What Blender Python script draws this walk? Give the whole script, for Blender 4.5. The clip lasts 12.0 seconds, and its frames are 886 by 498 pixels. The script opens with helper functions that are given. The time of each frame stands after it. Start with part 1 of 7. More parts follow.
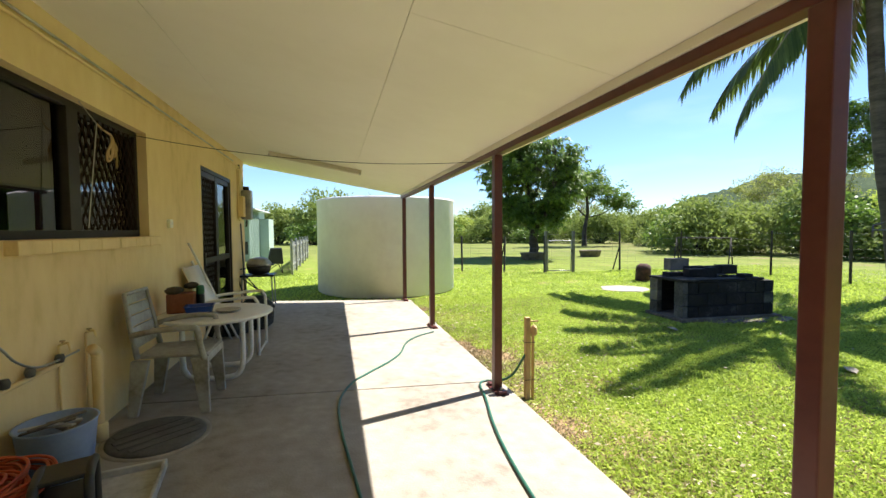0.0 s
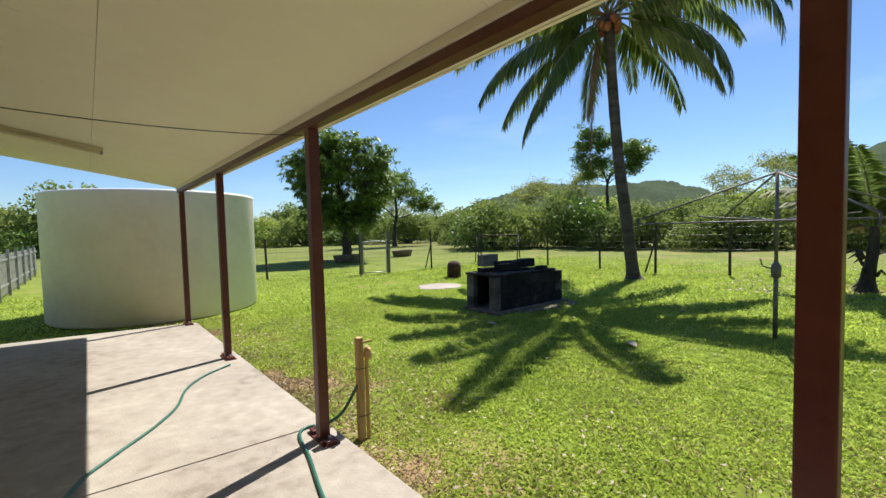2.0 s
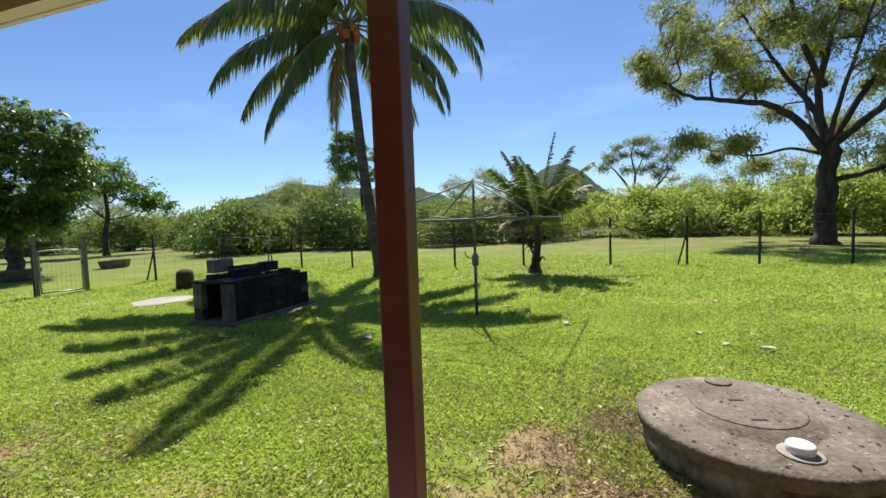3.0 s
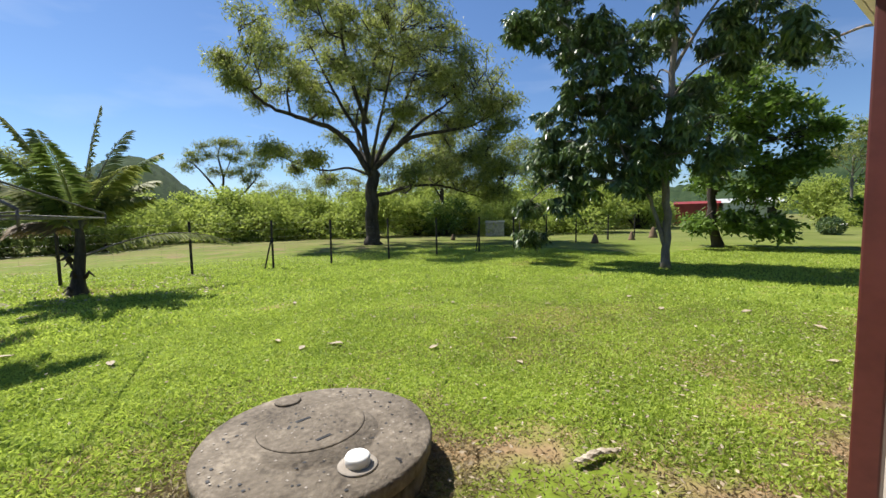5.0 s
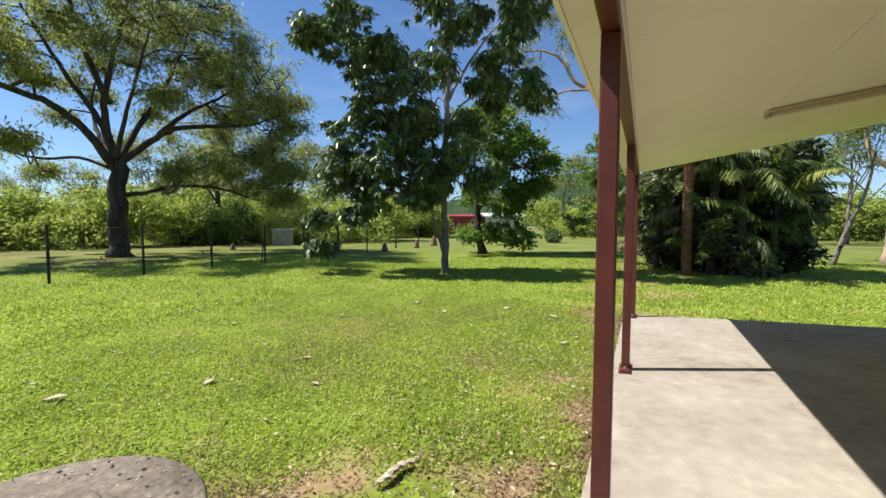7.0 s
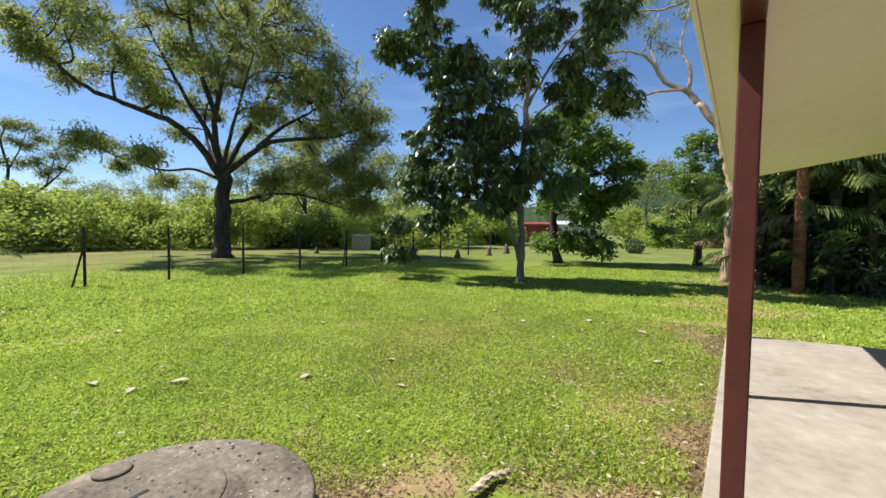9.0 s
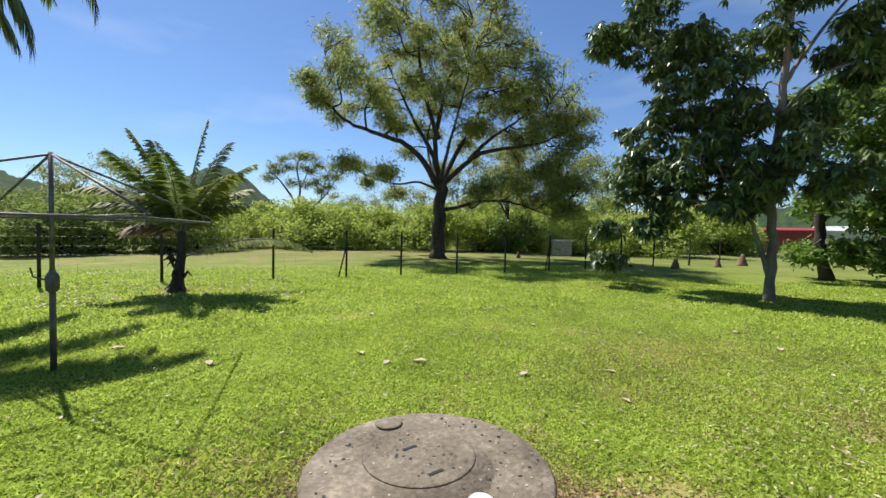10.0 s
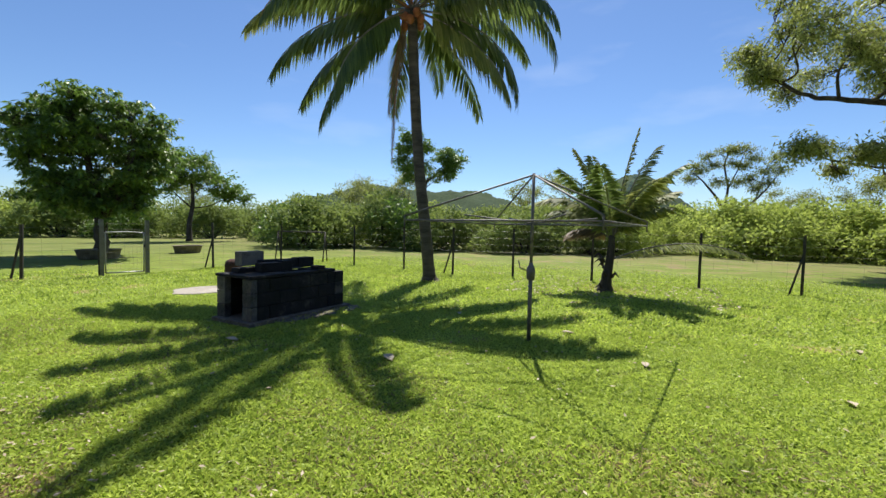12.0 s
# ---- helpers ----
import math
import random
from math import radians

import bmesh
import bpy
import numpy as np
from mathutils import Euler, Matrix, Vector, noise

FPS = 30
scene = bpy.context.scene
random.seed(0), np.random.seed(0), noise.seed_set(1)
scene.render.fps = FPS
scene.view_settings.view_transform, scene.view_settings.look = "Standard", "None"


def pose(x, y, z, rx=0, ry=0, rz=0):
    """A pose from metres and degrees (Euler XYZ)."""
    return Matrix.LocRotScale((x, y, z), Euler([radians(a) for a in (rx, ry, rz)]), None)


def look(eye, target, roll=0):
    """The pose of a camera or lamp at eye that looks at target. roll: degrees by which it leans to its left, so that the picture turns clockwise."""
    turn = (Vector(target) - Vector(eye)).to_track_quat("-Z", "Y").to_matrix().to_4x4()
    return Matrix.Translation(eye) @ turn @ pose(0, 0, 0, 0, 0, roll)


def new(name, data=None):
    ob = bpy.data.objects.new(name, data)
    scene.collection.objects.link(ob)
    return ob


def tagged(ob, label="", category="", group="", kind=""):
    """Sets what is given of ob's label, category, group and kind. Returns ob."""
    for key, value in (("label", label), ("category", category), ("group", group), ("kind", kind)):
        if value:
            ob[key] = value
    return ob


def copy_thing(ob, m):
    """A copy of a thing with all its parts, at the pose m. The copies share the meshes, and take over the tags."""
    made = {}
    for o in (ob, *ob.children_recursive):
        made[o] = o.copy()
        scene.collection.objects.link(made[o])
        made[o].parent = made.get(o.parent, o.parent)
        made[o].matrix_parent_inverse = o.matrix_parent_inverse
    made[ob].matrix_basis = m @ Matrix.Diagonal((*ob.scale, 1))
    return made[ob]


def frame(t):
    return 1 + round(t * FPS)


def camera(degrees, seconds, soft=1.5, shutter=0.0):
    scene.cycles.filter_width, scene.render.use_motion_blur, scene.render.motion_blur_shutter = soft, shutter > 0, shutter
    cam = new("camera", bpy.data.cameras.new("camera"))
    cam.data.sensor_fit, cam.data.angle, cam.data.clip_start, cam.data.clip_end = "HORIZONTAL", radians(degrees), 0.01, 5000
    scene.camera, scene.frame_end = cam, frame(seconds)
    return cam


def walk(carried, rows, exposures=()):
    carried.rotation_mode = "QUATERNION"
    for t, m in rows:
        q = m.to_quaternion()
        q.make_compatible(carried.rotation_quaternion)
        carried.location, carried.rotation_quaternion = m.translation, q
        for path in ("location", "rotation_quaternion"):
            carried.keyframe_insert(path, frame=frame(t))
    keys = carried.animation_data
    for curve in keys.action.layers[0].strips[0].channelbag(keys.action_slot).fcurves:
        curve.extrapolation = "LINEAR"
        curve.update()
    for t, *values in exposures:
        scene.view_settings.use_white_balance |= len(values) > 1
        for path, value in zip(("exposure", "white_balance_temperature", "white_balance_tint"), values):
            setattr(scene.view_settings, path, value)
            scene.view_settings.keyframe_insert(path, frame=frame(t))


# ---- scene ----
cam = camera(94.2, 12.0)
PATH = [
    (0, (1.411, 0.078, 1.425), (1.925, 2.009, 1.333), -0.3),
    (0.5, (1.433, 0.378, 1.418), (1.998, 2.294, 1.325), -0.4),
    (1, (1.452, 0.638, 1.427), (2.114, 2.523, 1.334), -0.6),
    (1.5, (1.545, 0.814, 1.419), (2.459, 2.59, 1.328), -1.0),
    (2, (1.649, 0.82, 1.396), (2.955, 2.331, 1.3), -1.4),
    (2.5, (1.762, 0.726, 1.388), (3.436, 1.814, 1.275), -1.8),
    (3, (1.933, 0.585, 1.349), (3.842, 1.172, 1.228), -2.0),
    (3.5, (2.05, 0.473, 1.345), (4.044, 0.549, 1.208), -2.1),
    (5.5, (2.637, 0.206, 1.326), (4.034, -1.218, 1.183), -0.7),
    (6, (2.653, 0.177, 1.353), (3.787, -1.465, 1.217), -0.5),
    (6.5, (2.633, 0.165, 1.369), (3.518, -1.623, 1.24), -0.2),
    (8.5, (2.767, 0.215, 1.346), (3.646, -1.579, 1.246), 0.4),
    (9, (2.788, 0.243, 1.364), (3.957, -1.377, 1.277), 0.8),
    (9.5, (2.87, 0.346, 1.357), (4.362, -0.983, 1.279), 1.2),
    (10, (2.914, 0.448, 1.333), (4.69, -0.467, 1.256), 1.3),
    (10.5, (2.921, 0.542, 1.305), (4.875, 0.123, 1.224), 1.3),
    (11, (2.984, 0.621, 1.289), (4.98, 0.714, 1.205), 1.3),
    (11.5, (2.997, 0.701, 1.287), (4.922, 1.236, 1.2), 1.2),
    (12, (3.017, 0.72, 1.299), (4.814, 1.594, 1.203), 1.3),
]
walk(cam, [(t, look(eye, target, roll)) for t, eye, target, roll in PATH],
     exposures=[(0.0, 1.65), (1.0, 1.42), (2.0, 1.02), (3.5, 0.96), (5.5, 0.92), (6.5, 1.0), (8.5, 1.02), (9.5, 0.94), (12.0, 0.93)])

# ---- world, sun, exposure ----
SUN_AZ = Vector((0.943, 0.333, 0)).normalized()
SUN_EL = radians(54.8)
world = bpy.data.worlds.new("world")
scene.world = world
world.use_nodes = True
wn = world.node_tree.nodes
sky = wn.new("ShaderNodeTexSky")
sky.sky_type, sky.sun_disc = "NISHITA", False
sky.sun_elevation, sky.sun_rotation = SUN_EL, math.atan2(SUN_AZ.x, SUN_AZ.y)
sky.air_density, sky.dust_density, sky.ozone_density = 1.0, 0.15, 4.0
wn["Background"].inputs[1].default_value = 0.060
world.node_tree.links.new(sky.outputs[0], wn["Background"].inputs[0])
sun_dir = Vector((SUN_AZ.x * math.cos(SUN_EL), SUN_AZ.y * math.cos(SUN_EL), math.sin(SUN_EL)))
sun = new("sun", bpy.data.lights.new("sun", "SUN"))
sun.data.energy, sun.data.angle, sun.data.color = 4.7, radians(0.53), (1.0, 0.95, 0.87)
sun.matrix_world = look(sun_dir * 60, (0, 0, 0))

# thin high cloud
cw, lw = world.node_tree.nodes.new, world.node_tree.links.new
wc, wm, wx, wr, wk = cw("ShaderNodeTexCoord"), cw("ShaderNodeMapping"), cw("ShaderNodeTexNoise"), cw("ShaderNodeMapRange"), cw("ShaderNodeMix")
wm.inputs["Scale"].default_value = (1.2, 2.0, 7.0)
wm.inputs["Rotation"].default_value = (0.15, 0.1, 0.4)
wx.inputs["Scale"].default_value, wx.inputs["Detail"].default_value = 1.6, 7
wr.inputs[1].default_value, wr.inputs[2].default_value, wr.inputs[4].default_value = 0.54, 0.85, 0.22
wk.data_type = "RGBA"
wk.inputs[7].default_value = (9.0, 9.6, 10.5, 1)
lw(wc.outputs["Generated"], wm.inputs[0]), lw(wm.outputs[0], wx.inputs[0]), lw(wx.outputs[0], wr.inputs[0])
wt = cw("ShaderNodeMix")
wt.data_type, wt.blend_type = "RGBA", "MULTIPLY"
wt.inputs[0].default_value, wt.inputs[7].default_value = 1.0, (0.88, 1.0, 1.16, 1)
lw(wr.outputs[0], wk.inputs[0]), lw(sky.outputs[0], wt.inputs[6]), lw(wt.outputs[2], wk.inputs[6]), lw(wk.outputs[2], wn["Background"].inputs[0])

# ---- materials ----
def material(name, colours, scale=4.0, rough=0.7, metal=0.0, bump=0.2, bump_scale=40.0, fine=0.25, spec=0.5, stretch=(1, 1, 1),
             coarse=0.6, vary=0.0, where="Object"):
    """Two scales of colour noise and a fine relief. colours: two to four base colours from worn to clean."""
    m = bpy.data.materials.new(name)
    m.use_nodes = True
    t = m.node_tree
    n, link = t.nodes, t.links.new
    p = n["Principled BSDF"]
    co = n.new("ShaderNodeTexCoord")
    mp = n.new("ShaderNodeMapping")
    mp.inputs["Scale"].default_value = stretch
    link(co.outputs[where], mp.inputs[0])
    a = n.new("ShaderNodeTexNoise")
    a.inputs["Scale"].default_value, a.inputs["Detail"].default_value = scale, 6
    a.inputs["Roughness"].default_value = coarse
    b = n.new("ShaderNodeTexNoise")
    b.inputs["Scale"].default_value, b.inputs["Detail"].default_value = scale * 9, 3
    link(mp.outputs[0], a.inputs[0]), link(mp.outputs[0], b.inputs[0])
    mix = n.new("ShaderNodeMix")
    mix.data_type = "FLOAT"
    mix.inputs[0].default_value = fine
    link(a.outputs[0], mix.inputs[2]), link(b.outputs[0], mix.inputs[3])
    last = mix.outputs[0]
    if vary:
        r = n.new("ShaderNodeObjectInfo")
        v = n.new("ShaderNodeMath")
        v.operation = "MULTIPLY_ADD"
        v.inputs[1].default_value = vary
        link(r.outputs["Random"], v.inputs[0]), link(last, v.inputs[2])
        w = n.new("ShaderNodeMath")
        w.operation = "SUBTRACT"
        w.inputs[1].default_value = vary / 2
        link(v.outputs[0], w.inputs[0])
        last = w.outputs[0]
    ramp = n.new("ShaderNodeValToRGB")
    e = ramp.color_ramp.elements
    for k, c in enumerate(colours):
        at = 0.34 + 0.32 * k / max(1, len(colours) - 1)
        el = e[k] if k < 2 else e.new(at)
        el.position, el.color = at, (*c, 1)
    link(last, ramp.inputs[0]), link(ramp.outputs[0], p.inputs["Base Color"])
    p.inputs["Roughness"].default_value, p.inputs["Metallic"].default_value = rough, metal
    p.inputs["Specular IOR Level"].default_value = spec
    if bump:
        f = n.new("ShaderNodeTexNoise")
        f.inputs["Scale"].default_value, f.inputs["Detail"].default_value = bump_scale, 4
        link(mp.outputs[0], f.inputs[0])
        bp = n.new("ShaderNodeBump")
        bp.inputs["Strength"].default_value, bp.inputs["Distance"].default_value = bump, 0.01
        link(f.outputs[0], bp.inputs["Height"]), link(bp.outputs[0], p.inputs["Normal"])
    return m


def leaf_material(name, dark, light, gloss=0.45, through_=0.35, patch=0.5, spec=0.5):
    m = bpy.data.materials.new(name)
    m.use_nodes = True
    t = m.node_tree
    n, link = t.nodes, t.links.new
    p = n["Principled BSDF"]
    g = n.new("ShaderNodeNewGeometry")
    no = n.new("ShaderNodeTexNoise")
    no.inputs["Scale"].default_value = patch
    co = n.new("ShaderNodeTexCoord")
    link(co.outputs["Object"], no.inputs[0])
    mi = n.new("ShaderNodeMix")
    mi.data_type = "FLOAT"
    mi.inputs[0].default_value = 0.55
    link(g.outputs["Random Per Island"], mi.inputs[2]), link(no.outputs[0], mi.inputs[3])
    ramp = n.new("ShaderNodeValToRGB")
    e = ramp.color_ramp.elements
    e[0].position, e[0].color = 0.2, (*dark, 1)
    e[1].position, e[1].color = 0.8, (*light, 1)
    link(mi.outputs[0], ramp.inputs[0]), link(ramp.outputs[0], p.inputs["Base Color"])
    p.inputs["Roughness"].default_value, p.inputs["Specular IOR Level"].default_value = gloss, spec
    tr = n.new("ShaderNodeBsdfTranslucent")
    link(ramp.outputs[0], tr.inputs[0])
    ms = n.new("ShaderNodeMixShader")
    ms.inputs[0].default_value = through_
    link(p.outputs[0], ms.inputs[1]), link(tr.outputs[0], ms.inputs[2])
    link(ms.outputs[0], n["Material Output"].inputs[0])
    return m


def glass_material(name, tint=(0.9, 0.95, 0.93)):
    m = bpy.data.materials.new(name)
    m.use_nodes = True
    t = m.node_tree
    n, link = t.nodes, t.links.new
    fr = n.new("ShaderNodeFresnel")
    fr.inputs[0].default_value = 1.8
    gl = n.new("ShaderNodeBsdfGlossy")
    gl.inputs["Roughness"].default_value = 0.01
    tr = n.new("ShaderNodeBsdfTransparent")
    tr.inputs[0].default_value = (*tint, 1)
    ms = n.new("ShaderNodeMixShader")
    link(fr.outputs[0], ms.inputs[0]), link(tr.outputs[0], ms.inputs[1]), link(gl.outputs[0], ms.inputs[2])
    link(ms.outputs[0], n["Material Output"].inputs[0])
    return m


def lawn_material():
    m = material("lawn", [(0.09, 0.105, 0.016), (0.13, 0.17, 0.02), (0.17, 0.235, 0.03), (0.25, 0.285, 0.055)], 0.9, 0.9, 0, 1.0, 22, 0.5)
    t = m.node_tree
    n, link = t.nodes, t.links.new
    p = n["Principled BSDF"]
    was = p.inputs["Base Color"].links[0].from_socket
    co = n.new("ShaderNodeTexCoord")
    # bare, dry ground beside the slab and round the concrete cover
    sep = n.new("ShaderNodeSeparateXYZ")
    link(co.outputs["Object"], sep.inputs[0])
    off = n.new("ShaderNodeMath")
    off.operation, off.inputs[1].default_value = "SUBTRACT", 2.9
    link(sep.outputs[0], off.inputs[0])
    side = n.new("ShaderNodeMath")
    side.operation = "ABSOLUTE"
    link(off.outputs[0], side.inputs[0])
    near = n.new("ShaderNodeMapRange")
    near.inputs[1].default_value, near.inputs[2].default_value = 0, 2.0
    near.inputs[3].default_value, near.inputs[4].default_value = 0.24, -0.10
    link(side.outputs[0], near.inputs[0])
    far = n.new("ShaderNodeMapRange")
    far.inputs[1].default_value, far.inputs[2].default_value = 17, 30
    far.inputs[3].default_value, far.inputs[4].default_value = 0.0, 0.18
    link(sep.outputs[0], far.inputs[0])
    no = n.new("ShaderNodeTexNoise")
    no.inputs["Scale"].default_value, no.inputs["Detail"].default_value = 0.9, 8
    link(co.outputs["Object"], no.inputs[0])
    gap = n.new("ShaderNodeVectorMath")
    gap.operation, gap.inputs[1].default_value = "DISTANCE", (4.3, -0.25, 0)
    link(co.outputs["Object"], gap.inputs[0])
    round_ = n.new("ShaderNodeMapRange")
    round_.inputs[1].default_value, round_.inputs[2].default_value = 0.6, 2.0
    round_.inputs[3].default_value, round_.inputs[4].default_value = 0.26, 0.0
    link(gap.outputs["Value"], round_.inputs[0])
    both = n.new("ShaderNodeMath")
    both.operation = "MAXIMUM"
    link(near.outputs[0], both.inputs[0]), link(round_.outputs[0], both.inputs[1])
    spots_ = both
    for (px, py), wide, much in (((6.3, -4.2), 3.4, 0.2), ((10.9, -9.2), 2.4, 0.22), ((3.4, -2.6), 1.0, 0.16), ((14.0, 1.4), 1.6, 0.2)):
        far_ = n.new("ShaderNodeVectorMath")
        far_.operation, far_.inputs[1].default_value = "DISTANCE", (px, py, 0)
        link(co.outputs["Object"], far_.inputs[0])
        fall = n.new("ShaderNodeMapRange")
        fall.inputs[1].default_value, fall.inputs[2].default_value = 0.3, wide
        fall.inputs[3].default_value, fall.inputs[4].default_value = much, -0.1
        link(far_.outputs["Value"], fall.inputs[0])
        more = n.new("ShaderNodeMath")
        more.operation = "MAXIMUM"
        link(spots_.outputs[0], more.inputs[0]), link(fall.outputs[0], more.inputs[1])
        spots_ = more
    near = spots_
    add = n.new("ShaderNodeMath")
    add.operation = "ADD"
    link(near.outputs[0], add.inputs[0]), link(no.outputs[0], add.inputs[1])
    add2 = n.new("ShaderNodeMath")
    add2.operation = "ADD"
    link(add.outputs[0], add2.inputs[0]), link(far.outputs[0], add2.inputs[1])
    cut = n.new("ShaderNodeMapRange")
    cut.inputs[1].default_value, cut.inputs[2].default_value = 0.6, 0.72
    link(add2.outputs[0], cut.inputs[0])
    soil = n.new("ShaderNodeValToRGB")
    soil.color_ramp.elements[0].color = (0.14, 0.09, 0.045, 1)
    soil.color_ramp.elements[1].color = (0.38, 0.27, 0.15, 1)
    fine = n.new("ShaderNodeTexNoise")
    fine.inputs["Scale"].default_value, fine.inputs["Detail"].default_value = 14, 6
    link(co.outputs["Object"], fine.inputs[0]), link(fine.outputs[0], soil.inputs[0])
    mix = n.new("ShaderNodeMix")
    mix.data_type = "RGBA"
    link(cut.outputs[0], mix.inputs[0]), link(was, mix.inputs[6]), link(soil.outputs[0], mix.inputs[7])
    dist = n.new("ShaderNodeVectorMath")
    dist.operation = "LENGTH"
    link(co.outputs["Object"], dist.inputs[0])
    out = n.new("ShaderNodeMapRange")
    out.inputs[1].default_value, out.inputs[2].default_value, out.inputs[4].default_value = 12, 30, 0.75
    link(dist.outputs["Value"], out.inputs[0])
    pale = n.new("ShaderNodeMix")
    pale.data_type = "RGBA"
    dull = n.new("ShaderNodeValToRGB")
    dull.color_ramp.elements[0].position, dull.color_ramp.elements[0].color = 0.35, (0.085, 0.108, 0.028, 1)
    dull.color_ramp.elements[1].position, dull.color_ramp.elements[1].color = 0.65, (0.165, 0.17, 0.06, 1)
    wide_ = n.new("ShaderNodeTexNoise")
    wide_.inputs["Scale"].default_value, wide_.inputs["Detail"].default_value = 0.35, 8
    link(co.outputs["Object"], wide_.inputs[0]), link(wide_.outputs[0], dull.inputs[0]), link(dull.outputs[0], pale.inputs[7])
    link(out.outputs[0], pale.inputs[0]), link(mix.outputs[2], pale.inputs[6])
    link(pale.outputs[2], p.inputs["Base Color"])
    p.inputs["Specular IOR Level"].default_value = 0.1
    return m


LAWN = lawn_material()
CONCRETE = material("broom finished concrete", [(0.19, 0.16, 0.125), (0.27, 0.235, 0.195), (0.31, 0.275, 0.23), (0.37, 0.33, 0.275)], 1.1, 0.8, 0, 0.3, 70, 0.42)
OLD_CONCRETE = material("weathered concrete", [(0.05, 0.040, 0.030), (0.12, 0.098, 0.073), (0.165, 0.137, 0.104), (0.26, 0.22, 0.168)], 3.2, 0.95, 0, 0.8, 45, 0.4)
RINGCONCRETE = material("stained concrete ring", [(0.05, 0.04, 0.028), (0.14, 0.12, 0.09), (0.24, 0.215, 0.175), (0.33, 0.31, 0.27)], 2.6, 0.95, 0, 0.7, 40, 0.35, stretch=(1, 1, 0.5))
BURNT = material("smoke blackened block", [(0.006, 0.005, 0.005), (0.011, 0.010, 0.009), (0.02, 0.018, 0.017), (0.065, 0.058, 0.052)], 3.2, 0.95, 0, 0.8, 50, 0.3, vary=0.08)
BLOCK = material("grey concrete block", [(0.03, 0.028, 0.026), (0.10, 0.092, 0.082), (0.19, 0.175, 0.155)], 4, 0.95, 0, 0.7, 60, 0.3, vary=0.2)
YELLOW = material("yellow painted render", [(0.60, 0.43, 0.19), (0.72, 0.525, 0.255), (0.76, 0.57, 0.285), (0.80, 0.62, 0.33)], 1.1, 0.8, 0, 0.45, 30, 0.3, stretch=(1, 1, 0.45))
CREAM = material("cream painted sheet", [(0.82, 0.77, 0.62), (0.86, 0.81, 0.665), (0.875, 0.83, 0.69)], 0.7, 0.75, 0, 0.03, 20, 0.2)
MAROON = material("maroon painted steel", [(0.075, 0.016, 0.013), (0.105, 0.025, 0.02), (0.125, 0.032, 0.026)], 3, 0.42, 0, 0.05, 30, 0.3)
TANK = material("pale tank plastic", [(0.68, 0.64, 0.65), (0.76, 0.725, 0.735), (0.81, 0.78, 0.79)], 0.8, 0.55, 0, 0.06, 12, 0.2)
BRONZE = material("dark bronze aluminium", [(0.018, 0.013, 0.010), (0.032, 0.023, 0.017)], 5, 0.5, 0.0, 0.03, 30, spec=0.25)
MESHPAINT = material("dull brown mesh paint", [(0.018, 0.010, 0.007), (0.03, 0.018, 0.012)], 5, 0.8, 0.0, 0, spec=0.1)
WHITE = material("white plastic", [(0.62, 0.60, 0.56), (0.76, 0.75, 0.72), (0.81, 0.80, 0.78)], 3, 0.5, 0, 0.04, 30)
DIRTY = material("grimy pale plastic", [(0.24, 0.215, 0.175), (0.42, 0.40, 0.35), (0.54, 0.525, 0.48)], 5, 0.55, 0, 0.08, 40)
BLUE = material("bright blue plastic", [(0.01, 0.05, 0.30), (0.015, 0.08, 0.42)], 5, 0.35, 0, 0.02)
BLACK = material("black plastic", [(0.01, 0.01, 0.011), (0.025, 0.025, 0.026)], 6, 0.45, 0, 0.05)
DARKCLOTH = material("dark cloth", [(0.012, 0.012, 0.014), (0.03, 0.03, 0.035)], 9, 0.95, 0, 0.5, 60)
TERRA = material("terracotta", [(0.22, 0.075, 0.035), (0.33, 0.12, 0.06)], 7, 0.85, 0, 0.2)
GREENCAN = material("green can", [(0.005, 0.09, 0.04), (0.01, 0.14, 0.06)], 5, 0.3, 0, 0.0)
GREENHOSE = material("green hose", [(0.01, 0.075, 0.05), (0.02, 0.12, 0.08)], 12, 0.4, 0, 0.05)
ORANGE = material("orange cord", [(0.30, 0.035, 0.012), (0.45, 0.07, 0.02)], 9, 0.45, 0, 0.05)
BUCKET = material("pale blue bucket plastic", [(0.20, 0.27, 0.42), (0.30, 0.38, 0.55)], 4, 0.5, 0, 0.05)
TIMBER = material("weathered pale timber", [(0.27, 0.17, 0.07), (0.45, 0.30, 0.13), (0.55, 0.39, 0.19)], 6, 0.8, 0, 0.3, 40, stretch=(1, 1, 0.15))
GALV = material("galvanised steel", [(0.22, 0.22, 0.22), (0.36, 0.36, 0.35), (0.45, 0.45, 0.44)], 6, 0.45, 0.75, 0.05)
OLDGALV = material("dull weathered galvanised tube", [(0.07, 0.062, 0.055), (0.14, 0.13, 0.12), (0.21, 0.20, 0.185)], 8, 0.6, 0.3, 0.1)
RUSTY = material("dark fence steel", [(0.02, 0.017, 0.015), (0.05, 0.042, 0.036)], 9, 0.8, 0.2, 0.2)
WIRE = material("fence wire", [(0.12, 0.115, 0.11), (0.2, 0.195, 0.19)], 9, 0.5, 0.6, 0)
MINT = material("pale green sheet steel", [(0.28, 0.36, 0.31), (0.36, 0.45, 0.39)], 1.5, 0.5, 0.1, 0.03)
SHEDROOF = material("light roof steel", [(0.50, 0.52, 0.50), (0.62, 0.64, 0.62)], 1.5, 0.45, 0.2, 0.03)
REDSTEEL = material("red sheet steel", [(0.22, 0.025, 0.02), (0.32, 0.045, 0.035)], 2, 0.5, 0.1, 0.03)
